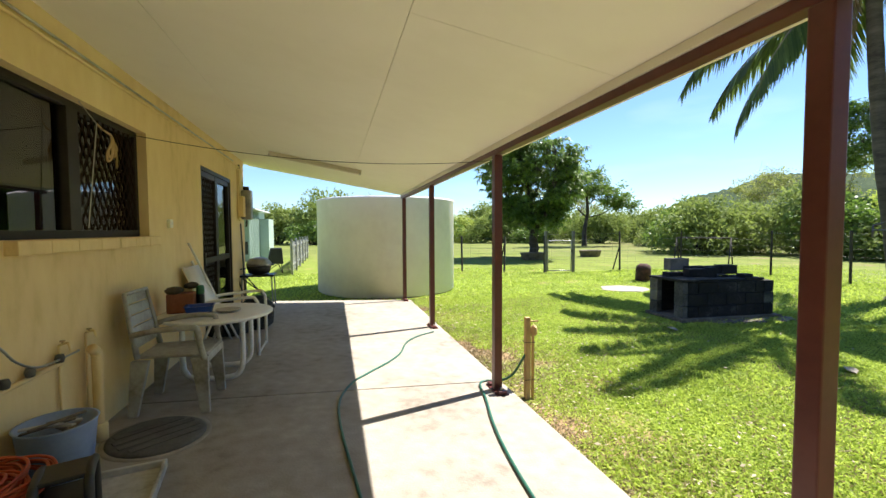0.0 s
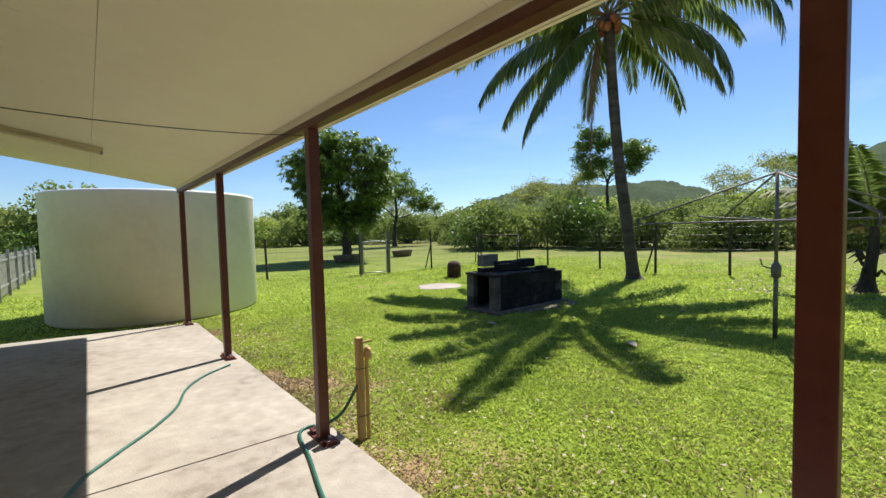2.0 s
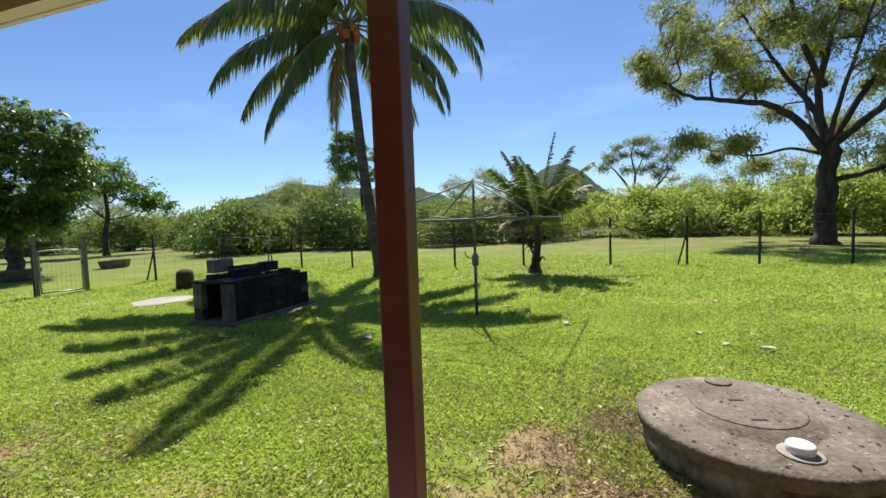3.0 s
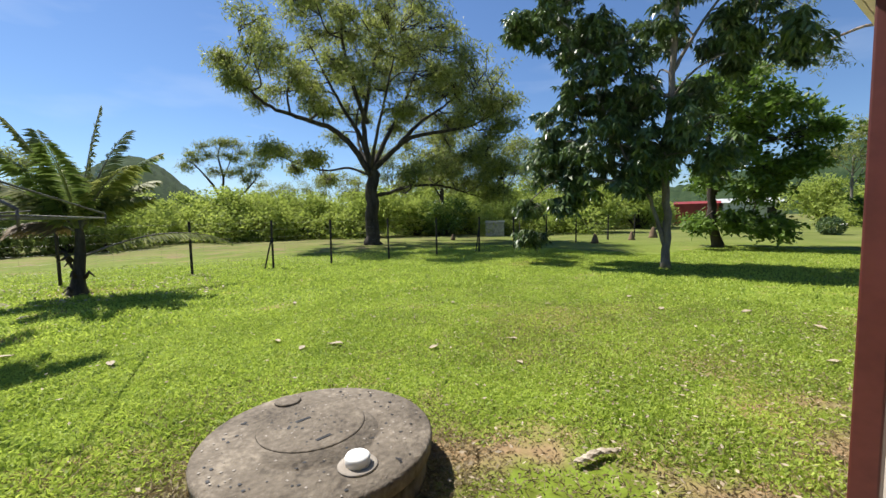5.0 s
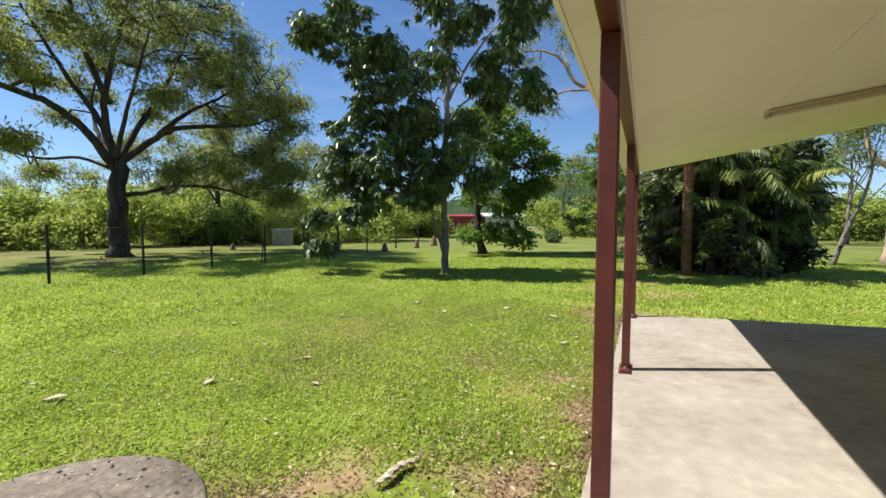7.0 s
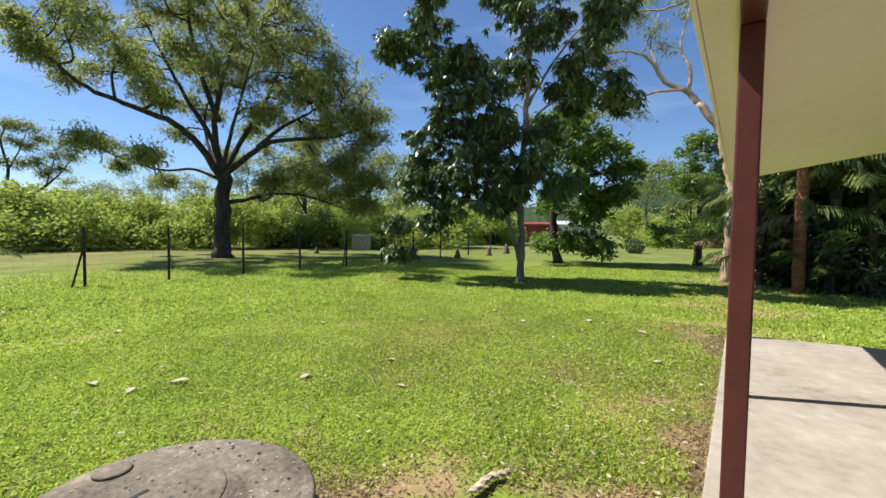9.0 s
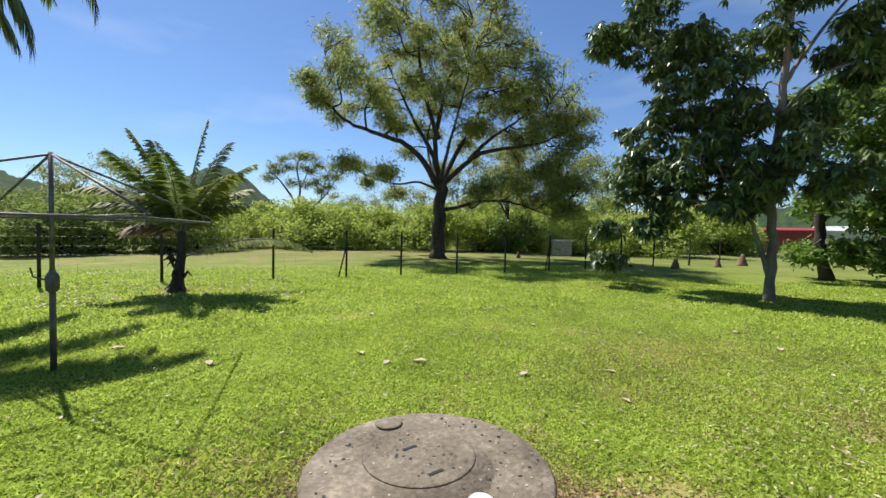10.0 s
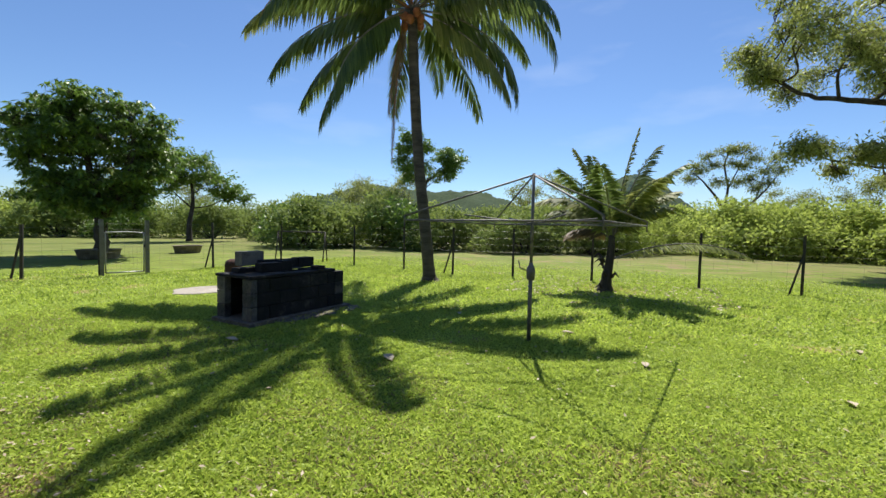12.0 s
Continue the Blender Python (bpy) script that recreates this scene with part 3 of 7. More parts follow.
# the big spreading gum beyond the fence
grown("gum_tree", "large spreading gum tree with dark forked trunk beyond the fence", (23.6, -9.9, G), (-0.448, -0.894),
      [(0.40, 0.30, [(0, -0.1, 0), (0.0, 1.2, 0), (-0.02, 2.4, 0.0), (0.1, 3.7, 0.1), (0.0, 4.4, 0.1)]),
       (0.187, 0.035, [(0.0, 3.8, 0), (-0.8, 5.2, -0.2), (-1.9, 6.2, -0.5), (-3.4, 6.7, -0.7), (-4.9, 7.2, -0.9), (-6.3, 8.4, -1.0), (-7.0, 9.2, -1.0)]),
       (0.156, 0.035, [(0.0, 4.2, 0), (-0.5, 6.0, 0.4), (-1.4, 7.6, 0.9), (-2.4, 9.6, 1.2), (-3.4, 11.6, 1.3)]),
       (0.172, 0.035, [(0.0, 4.3, 0), (-0.3, 6.2, -0.2), (0.0, 8.4, -0.4), (0.6, 10.6, -0.5), (0.9, 12.4, -0.4)]),
       (0.140, 0.035, [(-0.1, 6.6, -0.2), (-0.8, 8.6, -0.8), (-1.2, 10.6, -1.2), (-1.2, 12.2, -1.4)]),
       (0.156, 0.035, [(0.1, 4.2, 0), (0.9, 6.0, 0.8), (1.9, 7.8, 1.2), (2.7, 9.8, 1.2), (3.3, 11.8, 1.1)]),
       (0.172, 0.035, [(0.1, 4.1, 0), (1.1, 5.0, -0.3), (2.2, 5.8, -0.6), (3.8, 6.1, -0.9), (5.2, 6.3, -1.1), (6.7, 7.0, -1.2)]),
       (0.125, 0.028, [(1.6, 5.5, -0.4), (2.8, 6.8, 0.2), (4.2, 7.8, 0.6), (5.4, 8.8, 0.7)]),
       (0.117, 0.021, [(0.15, 2.7, 0), (1.0, 2.9, 0.1), (2.4, 3.3, 0.3), (4.0, 3.3, 0.5), (5.4, 2.9, 0.5), (6.6, 2.5, 0.4)]),
       (0.078, 0.021, [(-0.2, 3.9, 0), (-1.2, 4.3, 0.4), (-2.6, 4.2, 0.6), (-4.3, 4.7, 0.6), (-5.2, 5.2, 0.5)]),
       (0.078, 0.021, [(2.2, 3.3, 0.3), (3.2, 4.2, 0.6), (4.4, 4.6, 0.8), (6.2, 4.9, 0.8)]),
       (0.109, 0.028, [(0.0, 4.2, 0), (-0.6, 5.6, 1.4), (-0.8, 7.4, 2.6), (-0.4, 9.4, 3.2)]),
       (0.109, 0.028, [(0.0, 4.2, 0), (0.4, 5.8, -1.4), (0.9, 7.6, -2.6), (1.4, 9.4, -3.4)])],
      [(-0.9, 12.9, 1.2), (-2.1, 12.7, 1.1), (0.5, 12.6, 0.8), (1.8, 12.9, 1.2), (3.2, 12.4, 1.0), (-3.3, 11.9, 1.1), (-4.9, 10.8, 1.0), (-5.6, 9.7, 0.9), (-7.0, 9.5, 0.6), (-6.4, 8.5, 0.6),
       (-4.2, 9.9, 0.9), (-2.4, 11.0, 0.9), (-0.8, 11.2, 0.8), (0.9, 11.4, 1.0), (2.4, 11.5, 0.9), (3.9, 10.9, 0.9), (3.9, 9.6, 1.0), (2.3, 10.0, 0.9), (0.6, 9.7, 0.7), (-1.6, 9.2, 0.7), (-3.0, 8.4, 0.6),
       (5.2, 9.2, 1.2), (6.5, 8.6, 1.1), (4.3, 8.3, 1.1), (2.8, 8.3, 0.8), (5.8, 7.6, 1.0), (7.2, 7.5, 0.8), (6.9, 6.5, 0.7), (4.6, 6.9, 0.7), (6.3, 5.2, 0.9), (7.2, 4.4, 0.8), (5.0, 4.8, 0.7), (3.8, 4.4, 0.5), (7.0, 3.0, 0.6), (5.6, 3.6, 0.6),
       (-4.6, 5.1, 0.3), (-2.8, 4.7, 0.2), (2.0, 4.0, 0.3), (-2.4, 7.4, 0.5), (-0.4, 8.2, 0.5), (1.6, 7.2, 0.5)],
      BARK, GUM, depths=3, reach=5.6, tufts=9, tips=9, per_tip=10, tuft=0.46, leaf_len=0.25, leaf_wide=0.055, droop=0.9, seed=11, twig=0.022)
tree("gum_tree", "smaller gum tree in the scrub beside the big one", (30.5, -19.5, G), [(0, 0, 2), (0.3, -0.3, 4), (0, 0.2, 6)], [0.5, 0.7, 0.9],
     [(0, 2.0, 6.6, 2, 2.2, 1.4, 1), (0, -0.5, 8.2, 2, 2.2, 1.5, 1.2), (0, -3.0, 6.5, 2, 2.2, 1.6, 1), (0, 0.5, 4.6, 2, 2.5, 1.2, 0.8)],
     BARK, GUM, 260, 40, 0.55, 0.32, 0.07, 0.8, 12, 0.25, twig=0.03)
# the glossy dark tree on the lawn
grown("broadleaf_tree", "glossy dark-leaved tree with slim pale trunks on the lawn", (7.95, -10.8, G), (-0.904, -0.427),
      [(0.105, 0.06, [(0.0, -0.1, 0), (0.0, 1.4, 0), (-0.08, 2.8, 0.03), (0.02, 4.2, 0), (0.08, 5.6, 0), (0.12, 7.6, 0), (0.1, 9.2, 0)]),
       (0.06, 0.02, [(-0.02, 0.55, 0), (-0.3, 1.5, -0.1), (-0.55, 2.2, -0.2), (-1.1, 3.2, -0.3), (-1.6, 4.4, -0.3)]),
       (0.05, 0.015, [(0.0, 4.4, 0), (-1.0, 5.2, 0.2), (-2.0, 6.0, 0.2), (-2.8, 7.0, 0.1), (-3.6, 6.9, 0.0)]),
       (0.05, 0.015, [(0.05, 5.0, 0), (0.5, 5.9, 0.2), (1.1, 6.8, 0.3), (1.8, 7.6, 0.3)]),
       (0.035, 0.012, [(0.0, 4.3, 0), (0.5, 4.9, -0.2), (1.2, 5.2, -0.2), (2.2, 5.2, -0.2)]),
       (0.04, 0.012, [(-0.05, 2.6, 0), (-1.0, 3.3, 0.2), (-2.0, 3.6, 0.3), (-3.0, 3.6, 0.3)]),
       (0.03, 0.01, [(-0.5, 2.1, -0.2), (-1.6, 2.4, -0.3), (-2.8, 2.4, -0.3), (-3.8, 1.6, -0.3), (-3.9, 0.8, -0.3)]),
       (0.03, 0.01, [(-0.02, 2.9, 0), (0.5, 3.3, 0.3), (1.1, 3.0, 0.4)])],
      [(-4.0, 6.9, 0.5), (-3.6, 7.1, 0.3), (-2.7, 7.9, 0.5), (-2.7, 7.1, 0.55), (-2.7, 6.0, 0.65), (-1.9, 6.5, 0.4), (-1.4, 6.2, 0.75), (-0.5, 8.0, 0.7), (0.2, 7.2, 0.7), (1.1, 7.9, 0.8), (2.1, 7.3, 0.6), (1.8, 6.5, 0.55), (2.4, 8.0, 0.5),
       (1.0, 5.9, 0.35), (2.4, 5.2, 0.5), (1.5, 5.4, 0.35), (-0.7, 5.2, 0.75), (-2.0, 5.1, 0.65), (-1.6, 4.3, 0.75), (-3.0, 4.0, 0.65), (-0.7, 4.3, 0.6), (0.5, 3.5, 0.5), (1.1, 2.9, 0.45), (-0.3, 3.3, 0.55), (-1.4, 3.2, 0.65),
       (-3.1, 2.9, 0.6), (-2.1, 2.5, 0.6), (-0.9, 2.3, 0.4), (-3.8, 1.7, 0.22), (-2.5, 1.9, 0.25), (-3.7, 0.8, 0.12), (0.3, 9.1, 0.7), (-0.6, 9.0, 0.7), (1.1, 8.9, 0.6), (-0.2, 6.2, 0.5), (-2.4, 4.6, 0.55), (-1.1, 3.8, 0.55), (-2.4, 3.4, 0.6), (0.6, 4.4, 0.5), (-0.3, 2.7, 0.4), (-1.9, 3.0, 0.5)],
      GREYBARK, GLOSSY, depths=2, reach=1.6, tufts=10, tips=6, per_tip=11, tuft=0.22, leaf_len=0.22, leaf_wide=0.07, droop=0.75, seed=21, twig=0.009, whorl=0.25, flat=0.85)
grown("broadleaf_tree", "bright green bushy tree behind the glossy one", (9.8, -18.8, G), (-0.938, -0.347),
      [(0.2, 0.12, [(0.0, -0.1, 0), (-0.2, 1.4, 0), (-0.3, 2.6, 0), (0.0, 4.0, 0)]), (0.1, 0.03, [(-0.2, 2.2, 0), (0.6, 3.6, 0.2), (1.6, 4.8, 0.2), (2.2, 5.4, 0)]),
       (0.1, 0.03, [(-0.2, 3.0, 0), (-0.4, 4.8, 0.2), (0.2, 6.2, 0.2), (0.6, 7.0, 0)]), (0.05, 0.02, [(-0.1, 1.2, 0), (0.7, 1.3, 0.1), (1.6, 1.0, 0.1)])],
      [(1.1, 6.4, 1.0), (0.3, 6.9, 0.8), (0.0, 5.4, 1.0), (2.1, 5.4, 0.95), (2.8, 4.4, 0.8), (1.1, 5.0, 0.9), (0.7, 3.9, 0.8), (-0.4, 2.9, 0.7), (1.6, 3.2, 0.8), (1.4, 2.4, 0.7), (0.6, 1.1, 0.5), (1.8, 0.9, 0.4), (-0.8, 6.3, 0.7), (-0.7, 1.0, 0.3), (2.6, 3.3, 0.5)],
      BARK, BRIGHT, depths=3, reach=1.9, tufts=8, tips=6, per_tip=9, tuft=0.32, leaf_len=0.24, leaf_wide=0.11, droop=0.4, seed=22, twig=0.014)
tree("broadleaf_tree", "dense dark green rounded tree near the house", (4.4, -22.7, G), [(0, 0, 1.2), (0, 0, 3)], [0.5, 0.8],
     [(0.2, 0, 2.0, 1.9, 1.9, 1.3, 1), (0, 0, 3.8, 1.6, 1.6, 1.3, 1), (0.1, 0, 5.4, 0.9, 0.9, 0.7, 0.5)],
     BARK, MANGO, 300, 55, 0.25, 0.17, 0.07, 0.3, 23, 0.2, twig=0.02)
grown("gum_tree", "tall gum tree with smooth pale twisting limbs behind the slab", (3.1, -15.1, G), (-1.0, 0.0),
      [(0.15, 0.12, [(0, -0.1, 0), (0.05, 1.6, 0), (0.05, 2.9, 0), (-0.1, 3.7, 0), (-0.35, 4.7, 0), (-0.9, 5.6, 0)]),
       (0.10, 0.025, [(-0.9, 5.6, 0), (-1.3, 6.1, 0.1), (-1.9, 6.5, 0.1), (-2.3, 7.2, 0.0), (-2.9, 7.6, -0.2), (-3.8, 7.7, -0.3)]),
       (0.07, 0.02, [(-1.2, 6.0, 0.1), (-1.2, 6.8, 0.2), (-1.5, 7.6, 0.3), (-1.3, 8.8, 0.4)]), (0.05, 0.015, [(-1.3, 6.1, 0), (-2.2, 6.1, -0.2), (-3.1, 5.9, -0.3), (-3.8, 6.2, -0.3)]),
       (0.11, 0.03, [(0.0, 3.3, 0), (0.3, 5.6, 0.2), (0.1, 7.6, 0.3), (-0.9, 8.8, 0.2), (-1.7, 9.4, 0.1), (-2.4, 9.9, 0)]), (0.05, 0.015, [(-1.2, 9.0, 0.2), (-2.0, 8.9, 0.2), (-2.9, 9.0, 0.1), (-3.9, 8.6, 0)]),
       (0.04, 0.012, [(-2.0, 6.6, 0.1), (-2.4, 7.9, 0.3), (-2.2, 8.9, 0.4)])],
      [(-4.2, 9.4, 0.6), (-4.1, 8.5, 0.5), (-3.4, 9.6, 0.6), (-2.6, 9.9, 0.5), (-2.8, 8.8, 0.35), (-3.5, 7.6, 0.5), (-3.4, 6.6, 0.5), (-3.8, 6.1, 0.35), (-2.9, 5.8, 0.3), (-1.6, 9.8, 0.4), (-0.7, 9.6, 0.4), (-1.3, 8.9, 0.2), (-2.1, 7.9, 0.25)],
      PINKBARK, GUM, depths=2, reach=1.2, tufts=6, tips=6, per_tip=7, tuft=0.28, leaf_len=0.15, leaf_wide=0.03, droop=0.9, seed=24, twig=0.008)
tree("gum_tree", "gum tree with a smooth salmon-coloured trunk on the rear lawn", (-5.8, -21.1, G), [(0.0, 0, 2), (0.15, 0, 4), (0.1, 0, 7)], [0.55, 0.7, 0.9],
     [(2.2, 0, 6.4, 2.0, 1.6, 1.2, 1), (-1.2, 0, 6.6, 1.8, 1.6, 1.2, 1), (0.6, 0, 8.6, 2, 2, 1.2, 1)],
     PINKBARK, GUM, 220, 34, 0.35, 0.2, 0.05, 0.7, 25, 0.34, twig=0.03)
tree("shade_tree", "leaning grey-barked tree with forked trunk and thin crown", (-3.3, -18.9, G), [(-0.4, 0, 1.4), (-0.8, 0, 2.6), (-1.0, 0, 4.0)], [0.5, 0.65, 0.8],
     [(-2.4, 0, 4.6, 1.2, 1.2, 0.9, 0.8), (0.6, 0, 5.0, 1.4, 1.2, 0.9, 0.8), (-0.8, 0, 6.0, 1.6, 1.4, 1.0, 1), (2.0, 0.4, 4.3, 1.1, 1, 0.8, 0.6)],
     GREYBARK, GUM, 220, 30, 0.3, 0.16, 0.06, 0.4, 26, 0.085, twig=0.018)
# the mango beyond the gate
grown("mango_tree", "large rounded dark green mango tree past the gate", (11.9, 20.3, G), (0.912, -0.414),
      [(0.26, 0.2, [(0, -0.1, 0), (0, 0.9, 0), (-0.05, 1.6, 0)]), (0.15, 0.04, [(0, 1.4, 0), (-1.0, 2.6, 0.3), (-1.9, 4.2, 0.4), (-2.5, 5.2, 0.3)]), (0.15, 0.04, [(0, 1.5, 0), (-0.3, 3.2, -0.4), (-0.6, 5.0, -0.6), (-0.6, 5.5, -0.4)]),
       (0.15, 0.04, [(0, 1.4, 0), (0.8, 2.9, 0.2), (1.4, 4.6, 0.3), (1.5, 5.2, 0.2)]), (0.1, 0.03, [(0.1, 1.5, 0), (0.6, 2.6, -1.0), (1.0, 4.0, -1.6)]), (0.1, 0.03, [(-0.1, 1.5, 0), (-0.6, 2.8, 1.0), (-0.6, 4.4, 1.8)])],
      [(-2.35, 4.83, 0.60), (-1.68, 5.52, 0.60), (-0.42, 6.12, 0.60), (-0.92, 5.69, 0.60), (0.08, 5.78, 0.60), (0.84, 5.78, 0.60), (1.60, 5.35, 0.60), (1.76, 4.83, 0.60), (1.93, 4.23, 0.60), (1.34, 4.23, 0.60), (1.76, 3.45, 0.60), (0.76, 4.92, 0.60), (0.00, 4.92, 0.60), (-0.92, 4.92, 0.60), (-1.68, 4.66, 0.60), (-1.93, 3.88, 0.60), (-1.09, 3.97, 0.60), (-0.34, 4.14, 0.60), (0.59, 3.97, 0.60), (1.26, 3.45, 0.60), (-1.68, 2.94, 0.60), (-0.92, 3.02, 0.60), (-0.17, 3.11, 0.60), (0.59, 2.85, 0.60), (1.26, 2.59, 0.53), (-1.51, 2.34, 0.53), (-0.67, 2.25, 0.53), (0.17, 2.16, 0.53), (1.01, 2.25, 0.53)],
      BARK, MANGO, depths=3, reach=2.1, tufts=8, tips=5, per_tip=9, tuft=0.30, leaf_len=0.25, leaf_wide=0.08, droop=0.5, seed=31, twig=0.014, whorl=0.15, flat=0.85)
tree("gum_tree", "slender gum tree in the scrub past the gate", (14.5 + 9, 33.0, G), [(0, 0, 1.4), (0.3, 0, 3), (0.2, 0, 4.6)], [0.6, 0.8, 0.9],
     [(-2, 0.5, 4.8, 1.6, 1.6, 0.9, 1), (1.4, 0, 4.6, 1.6, 1.6, 0.9, 1), (-0.4, 0, 6.0, 1.7, 1.7, 0.8, 1), (3.6, -1, 3.8, 1.2, 1.2, 0.6, 0.5)],
     BARK, BRIGHT, 230, 40, 0.45, 0.3, 0.12, 0.4, 32, 0.22, twig=0.035)
x, y = bearing(61.6, 33)
tree("gum_tree", "tall two-headed gum tree standing behind the coconut palm", (x, y, G), [(0, 0, 2.6), (-0.2, 0, 4.2), (0.3, 0, 5.4)], [0.75, 0.8, 0.9],
     [(-0.6, 1.1, 7.9, 1.1, 1.2, 0.9, 1.2), (-0.4, 0.9, 6.5, 1.0, 1.1, 0.8, 0.9), (0.8, -1.7, 6.9, 1.0, 1.1, 0.8, 1.1), (0.8, -1.0, 5.7, 0.7, 0.8, 0.5, 0.5), (0.2, 1.6, 5.4, 0.7, 0.8, 0.5, 0.3)],
     BARK, MANGO, 330, 42, 0.34, 0.24, 0.09, 0.5, 33, 0.16, twig=0.02, shell=0.3)
x, y = bearing(97.6, 42)
grown("gum_tree", "sparse open-branched gum tree above the scrub", (x, y, G), (-0.13, -0.99),
      [(0.24, 0.16, [(0, -0.1, 0), (0.0, 2.0, 0), (0.1, 3.6, 0)]), (0.13, 0.03, [(0.1, 3.4, 0), (-0.6, 4.8, 0), (-1.5, 6.0, 0.1), (-2.4, 6.9, 0.1)]), (0.12, 0.03, [(0.1, 3.5, 0), (0.3, 5.4, 0.1), (0.0, 7.2, 0.2), (0.3, 8.4, 0.2)]),
       (0.12, 0.03, [(0.1, 2.4, 0), (1.2, 3.4, 0), (2.6, 4.8, -0.1), (3.5, 6.2, -0.1)]), (0.06, 0.02, [(0.3, 5.2, 0.1), (0.9, 6.8, 0.1), (1.3, 8.2, 0.1)]), (0.05, 0.02, [(2.2, 4.4, 0), (2.6, 6.0, 0.1), (2.9, 7.2, 0.1)])],
      [(0.0, 8.3, 0.62), (1.3, 8.6, 0.75), (0.7, 8.4, 0.50), (-1.1, 7.8, 0.50), (-2.2, 7.3, 0.50), (-2.6, 6.3, 0.44), (3.2, 7.6, 0.75), (3.8, 6.6, 0.62), (2.7, 6.6, 0.62), (1.4, 6.9, 0.62), (-0.4, 6.0, 0.50), (0.9, 5.7, 0.50), (2.2, 5.2, 0.44), (-1.6, 6.9, 0.38), (-0.7, 7.2, 0.5), (0.5, 7.4, 0.6), (2.1, 7.6, 0.5), (3.0, 5.6, 0.5), (1.7, 6.0, 0.4)],
      BARK, GUM, depths=1, reach=1.0, tufts=9, tips=8, per_tip=7, tuft=0.4, leaf_len=0.22, leaf_wide=0.055, droop=0.8, seed=34, twig=0.022)


# ---- scrub: four shapes, copied round the place ----
def scrub_bush(seed, leaf):
    """Overlapping leafy lobes on a few stems."""
    rng = np.random.default_rng(seed)
    top = thing("scrub_bush", "dense grey-green scrub bush beyond the fence", "bush", pose(0, 0, -50))
    s, roots, outs = Soup(), [], []
    for k in range(17):
        a, rr = rng.uniform(0, 2 * math.pi), rng.uniform(0.3, 2.3)
        z = rng.uniform(0.5, 1.3) if k < 7 else rng.uniform(1.2, 3.0 - 0.35 * rr)
        c, size = np.array([rr * math.cos(a), rr * math.sin(a), z]), rng.uniform(0.75, 1.2)
        s.tube([(0.1 * math.cos(a), 0.1 * math.sin(a), -0.1), (c[0] * 0.5, c[1] * 0.5, z * 0.6), tuple(c)], [0.05, 0.035, 0.012], 5, False)
        d = unit(rng.normal(size=(76, 3)) + np.array([0, 0, 0.25]))
        p = d * size * rng.uniform(0.72, 1.12, (76, 1)) + c
        roots.append(np.repeat(p, 6, 0) + rng.normal(size=(456, 3)) * 0.13)
        outs.append(np.repeat(d, 6, 0))
    s.make("trunk", BARK, top, True)
    roots, outs = np.concatenate(roots), np.concatenate(outs)
    roots[:, 2] = np.maximum(roots[:, 2], 0.08)
    n = len(roots)
    dirs = unit(rng.normal(size=(n, 3)) + outs * 0.6 + np.array([0, 0, -0.15]))
    sides = unit(np.cross(dirs, outs + rng.normal(size=(n, 3)) * 0.9))
    blades("crown", roots, dirs, sides, 0.21 * rng.uniform(0.6, 1.3, n), 0.125 * rng.uniform(0.7, 1.2, n), leaf, top)
    return top


kinds = [scrub_bush(k, m_) for k, m_ in ((41, SCRUB), (42, SCRUB), (43, BRIGHTSCRUB), (44, BRIGHTSCRUB), (45, MANGO))]
for k in kinds:
    tagged(k, group="bushes along the bush line")
rng = np.random.default_rng(5)
spots = []
azs = (153, 168)
for az0, az1, step, d0, d1, s0, s1 in ((43, 90, 4.4, 27, 31, 0.78, 0.98), (42, 92, 5, 38, 43, 1.0, 1.25), (89, 148, 4.0, 33, 38, 0.75, 1.0), (90, 152, 5.5, 44, 52, 1.1, 1.4), (146, 203, 4.0, 50, 58, 0.95, 1.3),
                                       (148, 204, 6, 64, 74, 1.4, 1.9), (2, 44, 4.6, 44, 52, 0.8, 1.15), (-10, 44, 6, 62, 72, 1.2, 1.6)):
    az = az0
    while az < az1:
        if not (azs[0] < az < azs[1] and d0 < 65):
            spots.append((*bearing(az + rng.uniform(-1.5, 1.5), rng.uniform(d0, d1)), rng.uniform(s0, s1), rng.uniform(0, 360)))
        az += step
spots += [(*bearing(a_, d_), s_, 40 * a_) for a_, d_, s_ in ((-8, 52, 1.35), (-4, 46, 1.0), (-1.5, 50, 1.5), (3, 52, 1.65), (-14, 50, 1.3))]
used = set()
for k, (x, y, s, turn) in enumerate(spots):
    m = pose(x, y, G, 0, 0, turn) @ Matrix.Diagonal((s * 1.15, s * 1.15, s * float(rng.uniform(0.85, 1.25)), 1))
    kind = int(rng.integers(0, 10))
    kind = 4 if kind > 8 else kind % 2 + (2 if math.degrees(math.atan2(x - 2.5, y - 0.5)) > 86 or kind == 3 else 0)
    if kind in used:
        copy_thing(kinds[kind], m)
    else:
        kinds[kind].matrix_basis = m
        used.add(kind)


def sapling(seed):
    r = np.random.default_rng(seed)
    blobs = [(r.uniform(-1.6, 1.6), r.uniform(-1.6, 1.6), r.uniform(4.0, 6.6), r.uniform(0.7, 1.3), r.uniform(0.7, 1.3), r.uniform(0.4, 0.9), 1) for _ in range(7)]
    return tree("gum_tree", "thin open gum tree standing up out of the scrub", (0, 0, -60), [(0.1, 0, 1.6), (-0.1, 0.1, 3.0), (0.1, 0, 4.6)], [0.4, 0.55, 0.7, 0.9], blobs,
                GREYBARK, GUM, 150, 26, 0.5, 0.24, 0.07, 0.7, seed, 0.11, twig=0.02, shell=0.4)


